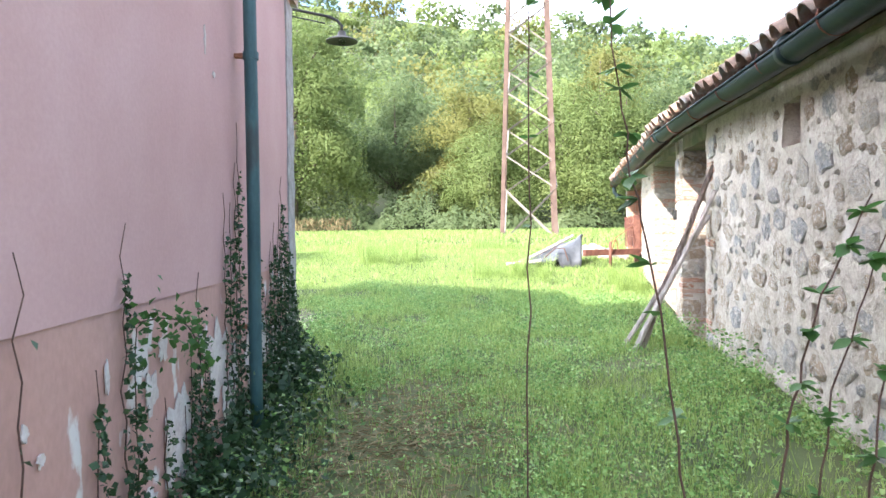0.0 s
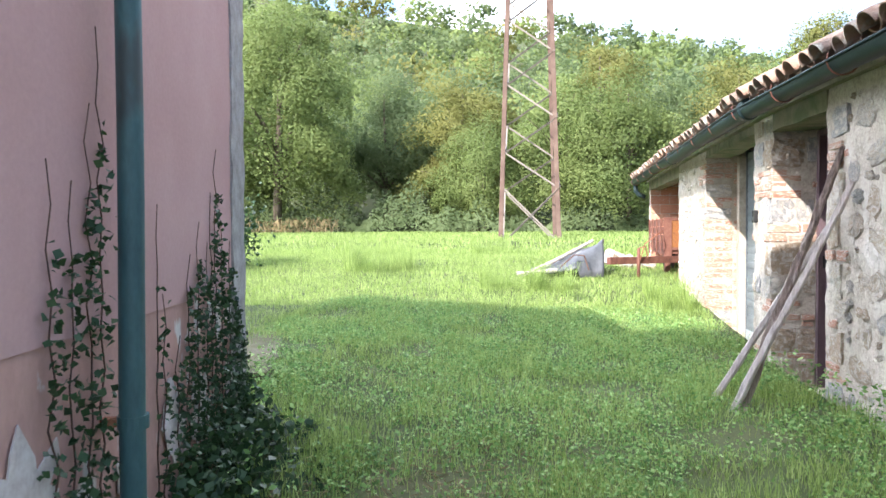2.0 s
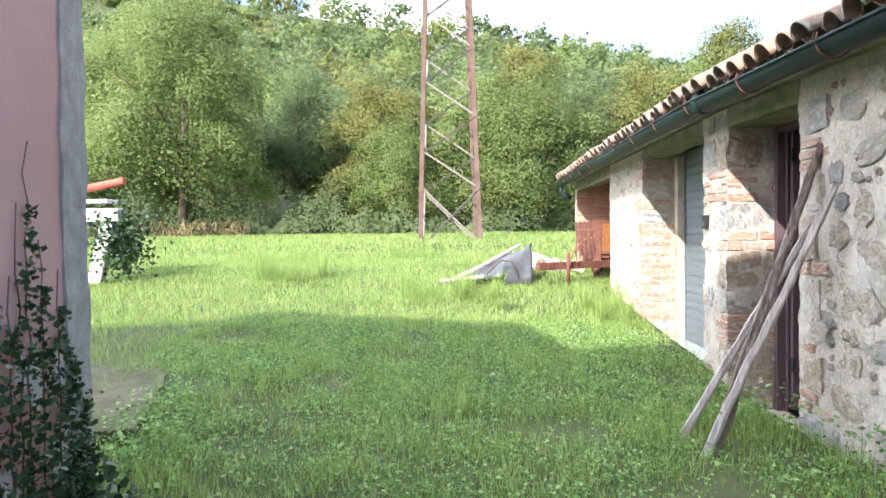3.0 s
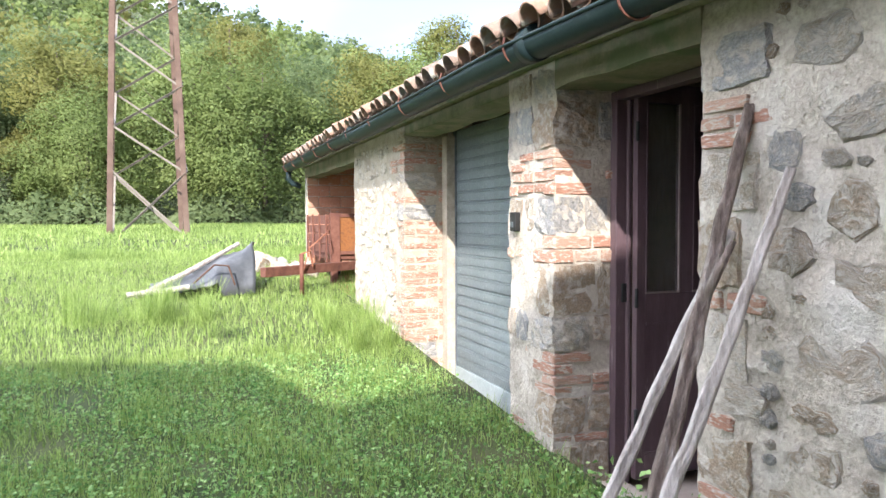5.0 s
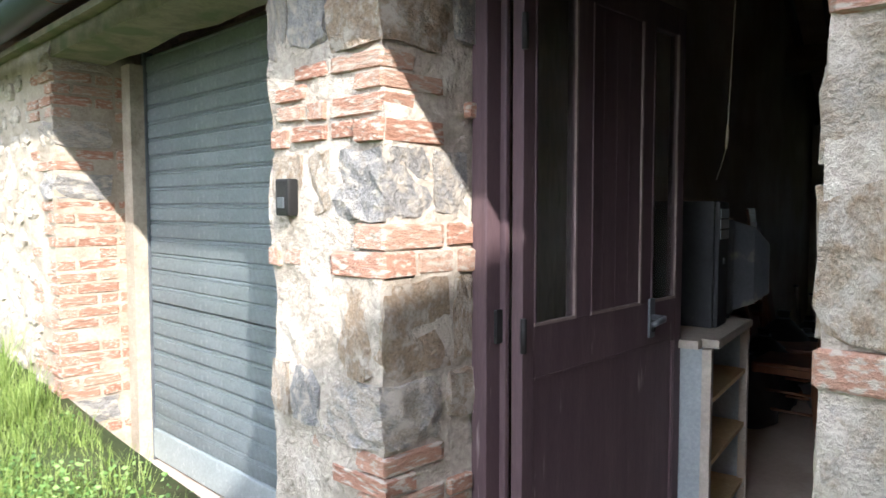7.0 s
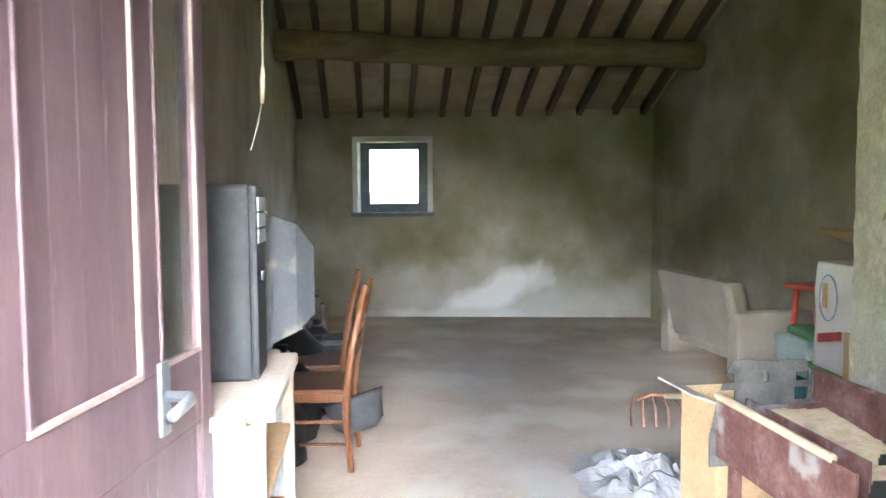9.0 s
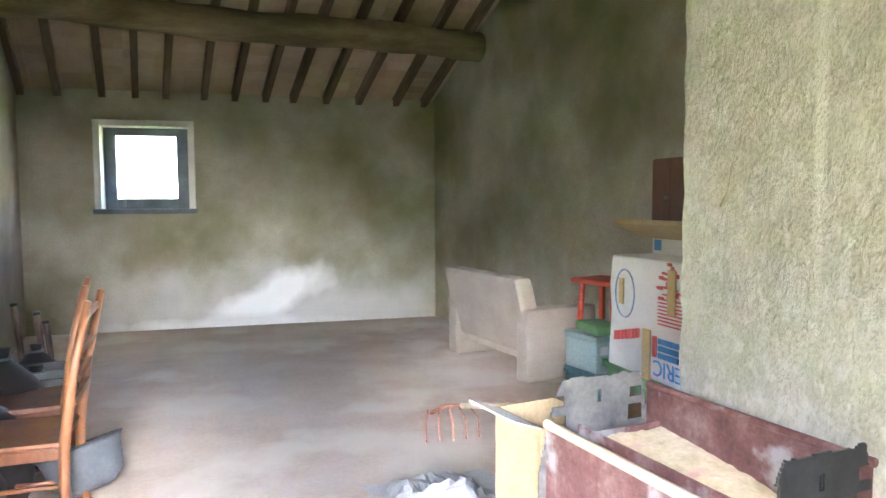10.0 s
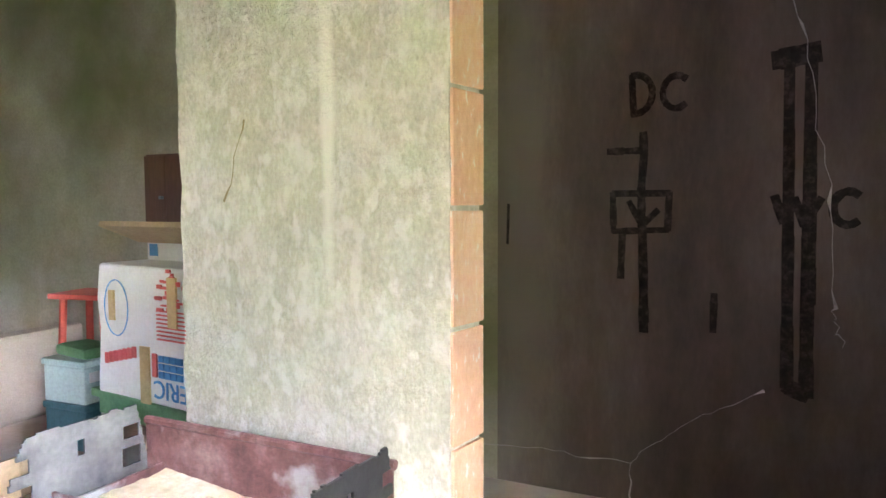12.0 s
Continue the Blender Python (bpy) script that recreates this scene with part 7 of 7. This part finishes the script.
def build_chair(at, label):
    """A ladder-back dining chair, facing +y, its origin between the feet."""
    ob = thing("dining_chair", label, "chair", "wooden chairs by the wall", at=at)
    C = M["chair"]
    w, d, sh, bh = 0.42, 0.40, 0.46, 1.07
    for s in (-1, 1):
        bm = bmesh.new()
        tube(bm, [(s * w / 2, -d / 2 - 0.01, 0), (s * w / 2, -d / 2 + 0.015, 0.3), (s * w / 2, -d / 2 + 0.01, sh), (s * w / 2, -d / 2 - 0.03, 0.75), (s * w / 2, -d / 2 - 0.10, bh)], [0.018, 0.022, 0.023, 0.021, 0.016], 10)
        part("back_leg", bm, C, ob, smooth=True)
        bm = bmesh.new()
        tube(bm, [(s * w / 2, d / 2, 0), (s * w / 2, d / 2, sh)], [0.016, 0.022], 10)
        part("front_leg", bm, C, ob, smooth=True)
        for z in (0.16, 0.29):
            bm = bmesh.new()
            tube(bm, [(s * w / 2, -d / 2 + 0.01, z), (s * w / 2, d / 2, z)], 0.010, 8)
            part("stretcher", bm, C, ob, smooth=True)
        part("seat_rail", boxed(s * w / 2 - 0.012, s * w / 2 + 0.012, -d / 2, d / 2, sh - 0.055, sh - 0.005, 0.004), C, ob)
    part("seat_rail", boxed(-w / 2, w / 2, d / 2 - 0.012, d / 2 + 0.012, sh - 0.055, sh - 0.005, 0.004), C, ob)
    part("seat", boxed(-w / 2 - 0.01, w / 2 + 0.01, -d / 2 + 0.01, d / 2 + 0.02, sh - 0.005, sh + 0.02, 0.01), C, ob, "worn brown wooden seat")
    for z in (0.64, 0.74, 0.85, 1.0):
        t = (z - sh) / (bh - sh)
        y = -d / 2 - 0.005 - 0.085 * t
        part("back_slat", boxed(-w / 2 + 0.01, w / 2 - 0.01, y - 0.008, y + 0.008, z - 0.017, z + 0.017, 0.004), C, ob)
    for z in (0.22,):
        bm = bmesh.new()
        tube(bm, [(-w / 2, d / 2, z), (w / 2, d / 2, z)], 0.010, 8)
        part("stretcher", bm, C, ob, smooth=True)
    return ob


ch = build_chair(pose(5.62, 9.70, FLOOR, 0, 0, 4), "glossy brown wooden ladder-back chair facing the wall")
copy_thing(ch, pose(6.2, 9.86, FLOOR, 0, 0, 10))
copy_thing(ch, pose(6.25, 10.30, FLOOR + 0.0, 0, 0, 120))


def build_wall_clutter():
    for i, (x, y, h, w, lean, lab) in enumerate([(6.9, 10.28, 1.55, 0.26, 8, "dark brown board leaning on the wall"), (7.2, 10.3, 1.35, 0.20, 10, "brown wooden board leaning on the wall"), (6.55, 10.2, 1.2, 0.3, 12, "dark wooden board leaning on the wall")]):
        ob = thing("board", lab, "board", "boards leaning on the wall", at=pose(x, y, FLOOR, -lean, 0, 9))
        part("plank", boxed(-w / 2, w / 2, -0.012, 0.012, 0, h, 0.004), M["chair"], ob)
        part("label", boxed(-w / 2 + 0.02, w / 2 - 0.05, -0.015, -0.0125, h - 0.12, h - 0.05), M["white_top"], ob, "pale paper label")
    for x, y, h in ((7.55, 10.1, 0.72), (7.8, 10.12, 0.62), (7.45, 10.2, 0.8)):
        ob = thing("stick", "dark thin stick leaning in the corner", "stick", "sticks by the wall", at=pose(x, y, FLOOR, -5, 0, 0))
        part("shaft", tube(bmesh.new(), [(0, 0, 0), (0.01, 0, h * 0.5), (0, 0, h)], 0.022, 8), M["pole_dark"], ob)
        part("tip", tube(bmesh.new(), [(0, 0, h), (0, 0, h + 0.02)], 0.024, 8), M["black"], ob)
    ob = thing("crate", "black plastic crate full of odds and ends", "crate", at=pose(6.75, 9.9, FLOOR, 0, 0, 10))
    for q in ((-0.25, 0.25, -0.18, -0.165), (-0.25, 0.25, 0.165, 0.18), (-0.25, -0.235, -0.165, 0.165), (0.235, 0.25, -0.165, 0.165)):
        part("side", boxed(*q, 0.0, 0.5, 0.004), M["black"], ob)
    part("base", boxed(-0.235, 0.235, -0.165, 0.165, 0.0, 0.012), M["black"], ob)
    part("contents", boxed(-0.22, 0.2, -0.15, 0.15, 0.012, 0.46, 0.03), M["plastic"], ob, "crumpled pale plastic")
    ob = thing("basin", "grey enamel basin on the floor behind the chair", "basin", at=pose(5.93, 9.50, FLOOR + 0.075, -18, 12, 0))
    bm = bmesh.new()
    n = 28
    rings = [[bm.verts.new((r * math.cos(k * math.tau / n), r * math.sin(k * math.tau / n), z)) for k in range(n)] for r, z in ((0.10, 0), (0.16, 0.05), (0.19, 0.2), (0.205, 0.22), (0.185, 0.2), (0.15, 0.06), (0.09, 0.015))]
    for a, b in zip(rings, rings[1:]):
        for k in range(n):
            bm.faces.new((a[k], a[(k + 1) % n], b[(k + 1) % n], b[k]))
    bm.faces.new(rings[0])
    bm.faces.new(rings[-1])
    part("bowl", bm, M["monitor"], ob, smooth=True)
    part("rim", tube(bmesh.new(), [(0.2 * math.cos(a), 0.2 * math.sin(a), 0.22) for a in np.linspace(0, math.tau, 29)], 0.007, 6, cap=False), M["pc_grey"], ob)


build_wall_clutter()


def build_sacks():
    """Slack black sack shapes, added to fill in the dark clutter behind the chairs."""
    for i, (x, y, r, h) in enumerate([(5.95, 10.02, 0.24, 0.62), (6.45, 10.05, 0.26, 0.7), (6.9, 10.0, 0.22, 0.5), (5.5, 9.98, 0.22, 0.55), (7.35, 10.12, 0.2, 0.55)]):
        g = np.random.default_rng(500 + i)
        ob = thing("bin_bag", "black sack shape added for the dark clutter behind the chairs", "sack", "black sacks by the wall", at=pose(x, y, FLOOR, 0, 0, 40 * i))
        bm = bmesh.new()
        n = 22
        rings = [[bm.verts.new((r * w * math.cos(k * math.tau / n) + 0, r * w * math.sin(k * math.tau / n), z * h)) for k in range(n)] for w, z in ((0.7, 0), (0.98, 0.08), (1.05, 0.25), (0.95, 0.5), (0.72, 0.72), (0.35, 0.86), (0.14, 0.92), (0.2, 1.0))]
        for a, b in zip(rings, rings[1:]):
            for k in range(n):
                bm.faces.new((a[k], a[(k + 1) % n], b[(k + 1) % n], b[k]))
        bm.faces.new(rings[0])
        bm.faces.new(rings[-1])
        for v in bm.verts:
            q = v.co * 1.0
            k = 0.05 * noise.noise(q * 7 + Vector((i, 0, 0))) + 0.025 * noise.noise(q * 19 + Vector((0, i, 0)))
            v.co.x *= 1 + k / r
            v.co.y *= 1 + k / r
        part("sack", bm, M["black"], ob, smooth=True)
        part("knot", tube(bmesh.new(), [(0.2 * r * math.cos(a), 0.2 * r * math.sin(a), 0.92 * h) for a in np.linspace(0, math.tau, 13)], 0.008, 6, cap=False), M["grey_metal"], ob)


build_sacks()


def build_sofa():
    """Two-seat sofa seen from behind; x along it, y towards its front."""
    ob = thing("sofa", "taupe two-seat sofa turned with its back to the door", "sofa", at=pose(8.81, 6.90, FLOOR, 0, 0, 191) )
    S = M["sofa"]
    L, D = 1.42, 0.82
    for x0 in (0.0, L - 0.17):
        bm = boxed(x0, x0 + 0.17, 0.03, D, 0.0, 0.60, 0.03)
        part("arm", bm, S, ob)
    bm = boxed(0.06, L - 0.06, -0.02, 0.16, 0.20, 0.86, 0.05)
    for v in bm.verts:
        k = (v.co.z - 0.20) / 0.66
        v.co.y -= 0.16 * k - 0.12
    part("back", bm, S, ob)
    part("seat_base", boxed(0.17, L - 0.17, 0.14, D - 0.02, 0.14, 0.32, 0.02), S, ob)
    for k in range(2):
        a = 0.175 + k * (L - 0.35) / 2
        part("cushion", boxed(a, a + (L - 0.36) / 2, 0.16, D, 0.32, 0.46, 0.04), S, ob)
    for x in (0.05, L - 0.1):
        for y in (0.08, D - 0.1):
            part("foot", boxed(x, x + 0.05, y, y + 0.05, -0.0, 0.004), M["black"], ob)


build_sofa()


def build_boxes():
    # stacked storage boxes
    for z0, h, m, lab in ((0.0, 0.28, "teal", "dark teal plastic storage box"), (0.282, 0.26, "mint", "mint green plastic storage box")):
        ob = thing("storage_box", lab + " stacked by the table", "box", "stacked storage boxes", at=pose(6.72, 6.36, FLOOR + z0, 0, 0, 12))
        part("body", boxed(-0.17, 0.17, -0.13, 0.13, 0, h - 0.04, 0.012), M[m], ob)
        part("lid", boxed(-0.18, 0.18, -0.14, 0.14, h - 0.04, h, 0.01), M[m], ob)
        part("label", boxed(-0.1817 + 0.0, -0.175, 0.03, 0.10, h * 0.5, h * 0.5 + 0.06), M["carton_white"], ob, "small white label")
    ob = thing("bag", "green plastic sack lying on the storage boxes", "sack", at=pose(6.70, 6.34, FLOOR + 0.545, 0, 0, 0))
    part("sack", boxed(-0.17, 0.17, -0.11, 0.11, 0, 0.07, 0.03), M["green_paint"], ob)
    part("tie", boxed(0.16, 0.2, -0.02, 0.02, 0.02, 0.05, 0.008), M["plastic"], ob)
    # green table under the white carton
    ob = thing("side_table", "small green painted table with a white carton on it", "table", at=pose(5.42, 6.52, FLOOR, 0, 0, 0))
    part("tabletop", boxed(-0.50, 0.45, -0.30, 0.24, 0.52, 0.56, 0.006), M["green_paint"], ob)
    part("apron", boxed(-0.46, 0.41, 0.20, 0.22, 0.44, 0.52), M["green_paint"], ob)
    for x in (-0.46, 0.37):
        for y in (-0.26, 0.16):
            part("leg", boxed(x, x + 0.05, y, y + 0.05, 0, 0.52, 0.004), M["white_top"], ob)
    # white printed carton
    ob = thing("carton", "battered white carton printed in red and blue", "carton", at=pose(5.36, 6.60, FLOOR + 0.56, 0, 0, 3))
    bm = boxed(-0.38, 0.42, -0.24, 0.15, 0, 0.62, 0.012)
    bmesh.ops.subdivide_edges(bm, edges=bm.edges[:], cuts=3, use_grid_fill=True)
    for v in bm.verts:
        v.co.x -= 0.05 * v.co.z * (1 if v.co.x > 0 else -0.4)
        v.co += Vector((rough(v.co, 0.012, 5), rough(v.co + Vector((3, 0, 0)), 0.010, 5), 0))
    part("body", bm, M["carton_white"], ob)
    yf = 0.163
    def ink(x0, x1, z0, z1, m, lab=""):
        part("print", boxed(x0, x1, yf - 0.004, yf + 0.004, z0, z1), M[m], ob, lab)
    for k in range(8):
        ink(-0.36, -0.06, 0.30 + 0.018 * k, 0.306 + 0.018 * k, "ink_red")
    g = np.random.default_rng(23)
    for k in range(46):
        x, z = g.uniform(-0.35, -0.06), g.uniform(0.43, 0.6)
        w, h = g.uniform(0.008, 0.03), g.uniform(0.006, 0.02)
        ink(x - w, x + w * 0.6, z, z + h, "ink_red", "faded red printed picture")
    for i in range(4):
        for j in range(3):
            ink(-0.10 - 0.042 * i, -0.066 - 0.042 * i, 0.13 + 0.036 * j, 0.158 + 0.036 * j, "ink_blue", "blue printed squares")
    ink(-0.36, -0.29, 0.13, 0.235, "ink_red")
    ink(-0.05, -0.02, 0.13, 0.235, "ink_red")
    word = bpy.data.curves.new("lettering", "FONT")
    word.body, word.size, word.extrude, word.align_x = "MERIC", 0.115, 0.002, "CENTER"
    lay = new("lettering", word)
    me = bpy.data.meshes.new_from_object(lay)
    bpy.data.objects.remove(lay)
    me.materials.clear()
    me.materials.append(M["ink_blue"])
    part("lettering", me, None, ob, "blue block letters printed upside down", at=Matrix.Translation((-0.19, yf + 0.003, 0.115)) @ Matrix(((1, 0, 0, 0), (0, 0, 1, 0), (0, -1, 0, 0), (0, 0, 0, 1))))
    for k in range(7):
        ink(0.10 + 0.035 * k, 0.125 + 0.035 * k, 0.20 - 0.008 * k, 0.25 - 0.008 * k, "ink_red", "red bars of unreadable lettering")
    part("print", tube(bmesh.new(), [(0.24 + 0.09 * math.cos(a), yf, 0.42 + 0.13 * math.sin(a)) for a in np.linspace(0, math.tau, 25)], 0.003, 4, cap=False), M["ink_blue"], ob, "thin printed ring")
    part("tape", boxed(0.0, 0.065, yf - 0.003, yf + 0.006, 0.0, 0.26), M["tape"], ob, "brown packing tape")
    part("tape", boxed(-0.20, -0.14, yf - 0.003, yf + 0.006, 0.36, 0.58), M["tape"], ob)
    part("tape", boxed(0.25, 0.29, yf - 0.003, yf + 0.006, 0.36, 0.5), M["tape"], ob)
    # open brown box behind and above it
    ob = thing("cardboard_box", "open brown cardboard box with bent flaps", "box", at=pose(5.40, 6.36, FLOOR + 0.56 + 0.62, 0, 0, 5))
    part("body", boxed(-0.32, 0.36, -0.2, 0.12, 0, 0.09, 0.004), M["carton_white"], ob)
    part("flap", boxed(-0.32, 0.42, -0.02, 0.006, 0.0, 0.24, 0.002, pose(0, 0.12, 0.09, -68)), M["carton"], ob)
    part("flap", boxed(-0.3, 0.36, 0, 0.006, 0.0, 0.2, 0.002, pose(0, -0.2, 0.09, 50)), M["carton"], ob)
    part("print", boxed(0.28, 0.34, 0.119, 0.124, 0.02, 0.08), M["ink_blue"], ob, "blue printed corner")
    # red stool
    ob = thing("stool", "bright red painted wooden stool", "stool", at=pose(6.95, 6.14, FLOOR, 0, 0, 20))
    part("seat", boxed(-0.22, 0.22, -0.17, 0.17, 0.86, 0.895, 0.008), M["red_paint"], ob)
    for x in (-0.15, 0.15):
        for y in (-0.11, 0.11):
            part("leg", tube(bmesh.new(), [(x * 1.25, y * 1.25, 0), (x, y, 0.86)], 0.024, 8), M["red_paint"], ob)
    part("rung", boxed(-0.15, 0.15, -0.012, 0.012, 0.4, 0.43), M["red_paint"], ob)
    # wall cupboard
    ob = thing("wall_cupboard", "brown wooden wall cupboard hanging on the stained wall", "cupboard", at=pose(6.55, right_y(6.55) + 0.002, 1.40, 0, 0, 9))
    part("body", boxed(-0.3, 0.06, 0, 0.22, 0, 0.47, 0.006), M["cup"], ob)
    part("door", boxed(-0.295, -0.125, 0.221, 0.238, 0.01, 0.46, 0.004), M["cup"], ob)
    dr = part("door", boxed(-0.12, 0.055, 0.221, 0.238, 0.01, 0.46, 0.004), M["cup"], ob)
    part("knob", tube(bmesh.new(), [(-0.1, 0.238, 0.2), (-0.1, 0.262, 0.2)], 0.011, 10), M["grey_metal"], dr)


M["cup"] = mat("cup", [(0.10, 0.05, 0.035), (0.15, 0.08, 0.055)], 0.6, 4, bump=0.1, stretch=(1, 1, 0.2))
build_boxes()


def build_feeder():
    """Long rusty metal trough on legs against the stub wall, with slotted end plates and sawdust in it."""
    ob = thing("feed_trough", "rusty red metal trough with sawdust and slotted end plates", "trough")
    x0, x1, y0, y1, zb, zt = 3.40, 4.12, 7.43, 7.80, 0.76, 0.985
    ob.matrix_world = pose(3.40, 7.43, 0, 0, 0, 9) @ Matrix.Translation((-3.40, -7.43, 0))

    def plate(x, t, material, label, right, y0=y0, y1=y1):
        us = steps(y0 - 0.03, y1 + 0.02, 0.0045)
        ws = steps(zb - 0.08, zt + 0.12, 0.0045)
        mid = (y0 + y1) / 2
        holes = [(mid - 0.16, mid - 0.115, zt - 0.0, zt + 0.03), (mid - 0.165, mid - 0.11, zt - 0.07, zt - 0.025), (mid + 0.12, mid + 0.17, zt - 0.0, zt + 0.03), (mid + 0.115, mid + 0.175, zt - 0.07, zt - 0.03), (mid - 0.01, mid + 0.008, zt + 0.0, zt + 0.035)]

        def present(u, w):
            topz = zt + 0.075 + 0.018 * noise.noise(Vector((u * 11, 3, right))) + 0.008 * noise.noise(Vector((u * 37, 1, right)))
            topz -= 4.0 * max(0, u - (y1 - 0.06)) ** 1.5 * 3 + 4.0 * max(0, (y0 + 0.03) - u) * 1.2
            return w < topz and not any(h[0] < u < h[1] and h[2] < w < h[3] for h in holes)

        v, f = slab(us, ws, present, lambda u, w, s: (x + (t if s else 0), u, w))
        part("end_plate", mesh_of("end_plate", v, f, material), None, ob, label)

    plate(x1, 0.006, M["feeder_grey"], "grey slotted end plate with peeling paint", 1)
    plate(x0, 0.006, M["black"], "black slotted end plate", 2, 7.43, 7.76)
    part("side", boxed(x0 + 0.006, x1, y0 - 0.004, y0 + 0.004, zb, zt + 0.03, 0.002, None), M["feeder"], ob)
    part("rim", tube(bmesh.new(), [(x0, y0, zt + 0.03), (x1, y0, zt + 0.03)], 0.011, 8), M["feeder"], ob)
    part("side", boxed(x0 + 0.006, x1, y1 - 0.01, y1 - 0.002, zb - 0.04, zt - 0.05, 0.002), M["feeder"], ob)
    part("rim", tube(bmesh.new(), [(x0 + 0.1, y1 - 0.005, zt - 0.045), (x1, y1 - 0.005, zt - 0.045)], 0.014, 8), M["dust"], ob, "worn pale rim bar")
    part("divider", boxed(x0 + 0.1, x1, y1 - 0.12, y1 - 0.112, zb, zt - 0.06, 0.002), M["feeder"], ob)
    part("divider", boxed(x1 - 0.06, x1 - 0.052, y0, y1 - 0.12, zb, zt - 0.07, 0.002), M["feeder"], ob)
    part("bottom", boxed(x0 + 0.006, x1, y0 + 0.004, y1 - 0.01, zb - 0.008, zb), M["feeder"], ob)
    verts, faces = [], []
    nx, ny = 30, 20
    for j in range(ny + 1):
        for i in range(nx + 1):
            x, y = x0 + 0.02 + (x1 - 0.07 - x0 - 0.02) * i / nx, y0 + 0.008 + (y1 - 0.125 - y0 - 0.008) * j / ny
            verts.append((x, y, zt - 0.14 + 0.05 * (i / nx) + 0.03 * noise.noise(Vector((x * 6, y * 6, 0))) + 0.008 * noise.noise(Vector((x * 40, y * 40, 0)))))
    for j in range(ny):
        for i in range(nx):
            k = j * (nx + 1) + i
            faces.append([k, k + 1, k + nx + 2, k + nx + 1])
    part("sawdust", mesh_of("sawdust", verts, faces, M["sawdust"], True), None, ob, "pale yellow sawdust")
    for x in (x0 + 0.05, x1 - 0.05):
        for y in (y0 + 0.04, y1 - 0.05):
            part("leg", boxed(x - 0.018, x + 0.018, y - 0.018, y + 0.018, FLOOR, zb - 0.008, 0.003), M["feeder"], ob)
    part("brace", boxed(x0 + 0.07, x1 - 0.07, y1 - 0.06, y1 - 0.045, 0.42, 0.46), M["white_top"], ob)


build_feeder()


def build_floor_things():
    # tall flattened carton beside the trough
    ob = thing("cardboard_box", "tall open cardboard carton beside the trough", "box", at=pose(4.46, 7.72, FLOOR, 0, 0, 12))
    for q in ((-0.14, -0.132, -0.13, 0.13), (0.132, 0.14, -0.13, 0.13), (-0.132, 0.132, -0.13, -0.122), (-0.132, 0.132, 0.122, 0.13)):
        part("wall", boxed(*q, 0, 0.74), M["carton"], ob)
    part("flap", boxed(-0.14, 0.14, 0, 0.006, 0, 0.12, 0, pose(0, 0.126, 0.74, -70)), M["carton_white"], ob, "torn pale flap")
    for k in range(4):
        part("print", boxed(-0.1445, -0.1405, 0.0 + 0.0 * k, 0.035, 0.62 - 0.035 * k, 0.64 - 0.035 * k), M["ink_red"], ob, "red bars of unreadable lettering")
    # clear plastic sheet on the floor
    g = np.random.default_rng(77)
    verts, faces = [], []
    n = 26
    for j in range(n + 1):
        for i in range(n + 1):
            u, v = i / n * 2 - 1, j / n * 2 - 1
            r = max(0, 1 - (u * u + v * v) ** 0.8)
            z = 0.006 + 0.17 * r * (0.7 + 0.9 * noise.noise(Vector((u * 3, v * 3, 1)))) + 0.05 * r * noise.noise(Vector((u * 9, v * 9, 5)))
            verts.append((5.35 + 0.42 * u + 0.08 * noise.noise(Vector((u * 2, v * 2, 9))), 7.85 + 0.36 * v + 0.08 * noise.noise(Vector((u * 2, v * 2, 3))), FLOOR + max(0.004, z)))
    for j in range(n):
        for i in range(n):
            k = j * (n + 1) + i
            faces.append([k, k + 1, k + n + 2, k + n + 1])
    tagged(new("plastic_sheet", mesh_of("plastic_sheet", verts, faces, M["plastic"], False)), "crumpled clear plastic sheet on the floor", "plastic sheet")
    # rake
    ob = thing("rake", "old garden rake with a pale wooden handle", "rake", at=pose(6.30, 7.55, FLOOR))
    part("handle", tube(bmesh.new(), [(0.12, -0.10, 0.18), (-0.4, -0.22, 0.32), (-1.2, -0.30, 0.52)], [0.02, 0.02, 0.017], 8), M["dust"], ob, "pale wooden handle")
    part("head", tube(bmesh.new(), [(0.12, -0.1, 0.18), (0.12, 0.0, 0.19), (0.05, 0.12, 0.17)], 0.012, 6), M["rust"], ob)
    for k in range(5):
        y = -0.18 + 0.085 * k
        part("tine", tube(bmesh.new(), [(0.10, y * 0.8, 0.18), (0.03, y, 0.12), (0.0, y, 0.0)], 0.006, 6), M["rust"], ob)
    ob = thing("paper", "torn brown paper on the floor by the shelf", "paper", at=pose(4.0, 9.12, FLOOR, 0, 0, 20))
    part("sheet", boxed(-0.16, 0.16, -0.08, 0.08, 0.002, 0.02, 0.004), M["carton"], ob)
    part("sheet", boxed(-0.1, 0.14, -0.05, 0.1, 0.02, 0.032, 0.004, pose(0, 0, 0, 0, 3, 30)), M["carton"], ob)
    # hanging cord with a lamp holder
    ob = thing("hanging_cord", "white cord with a dusty lamp holder hanging from the roof", "cord", at=pose(3.6, 9.38, 0))
    part("cord", tube(bmesh.new(), [(0.27, 0.05, 3.6), (0.20, 0.04, 2.9), (0.10, 0.02, 2.35), (0.02, 0, 2.02)], 0.0032, 6), M["white_top"], ob)
    part("holder", tube(bmesh.new(), [(0.02, 0, 2.03), (0.02, 0, 2.0), (0.015, 0, 1.95), (0.01, 0, 1.92)], [0.004, 0.008, 0.008, 0.005], 10), M["dust"], ob, "dusty lamp holder")
    part("loose_end", tube(bmesh.new(), [(0.01, 0, 1.93), (-0.01, 0.01, 1.85), (-0.04, 0.02, 1.78)], 0.0014, 5), M["white_top"], ob)


build_floor_things()
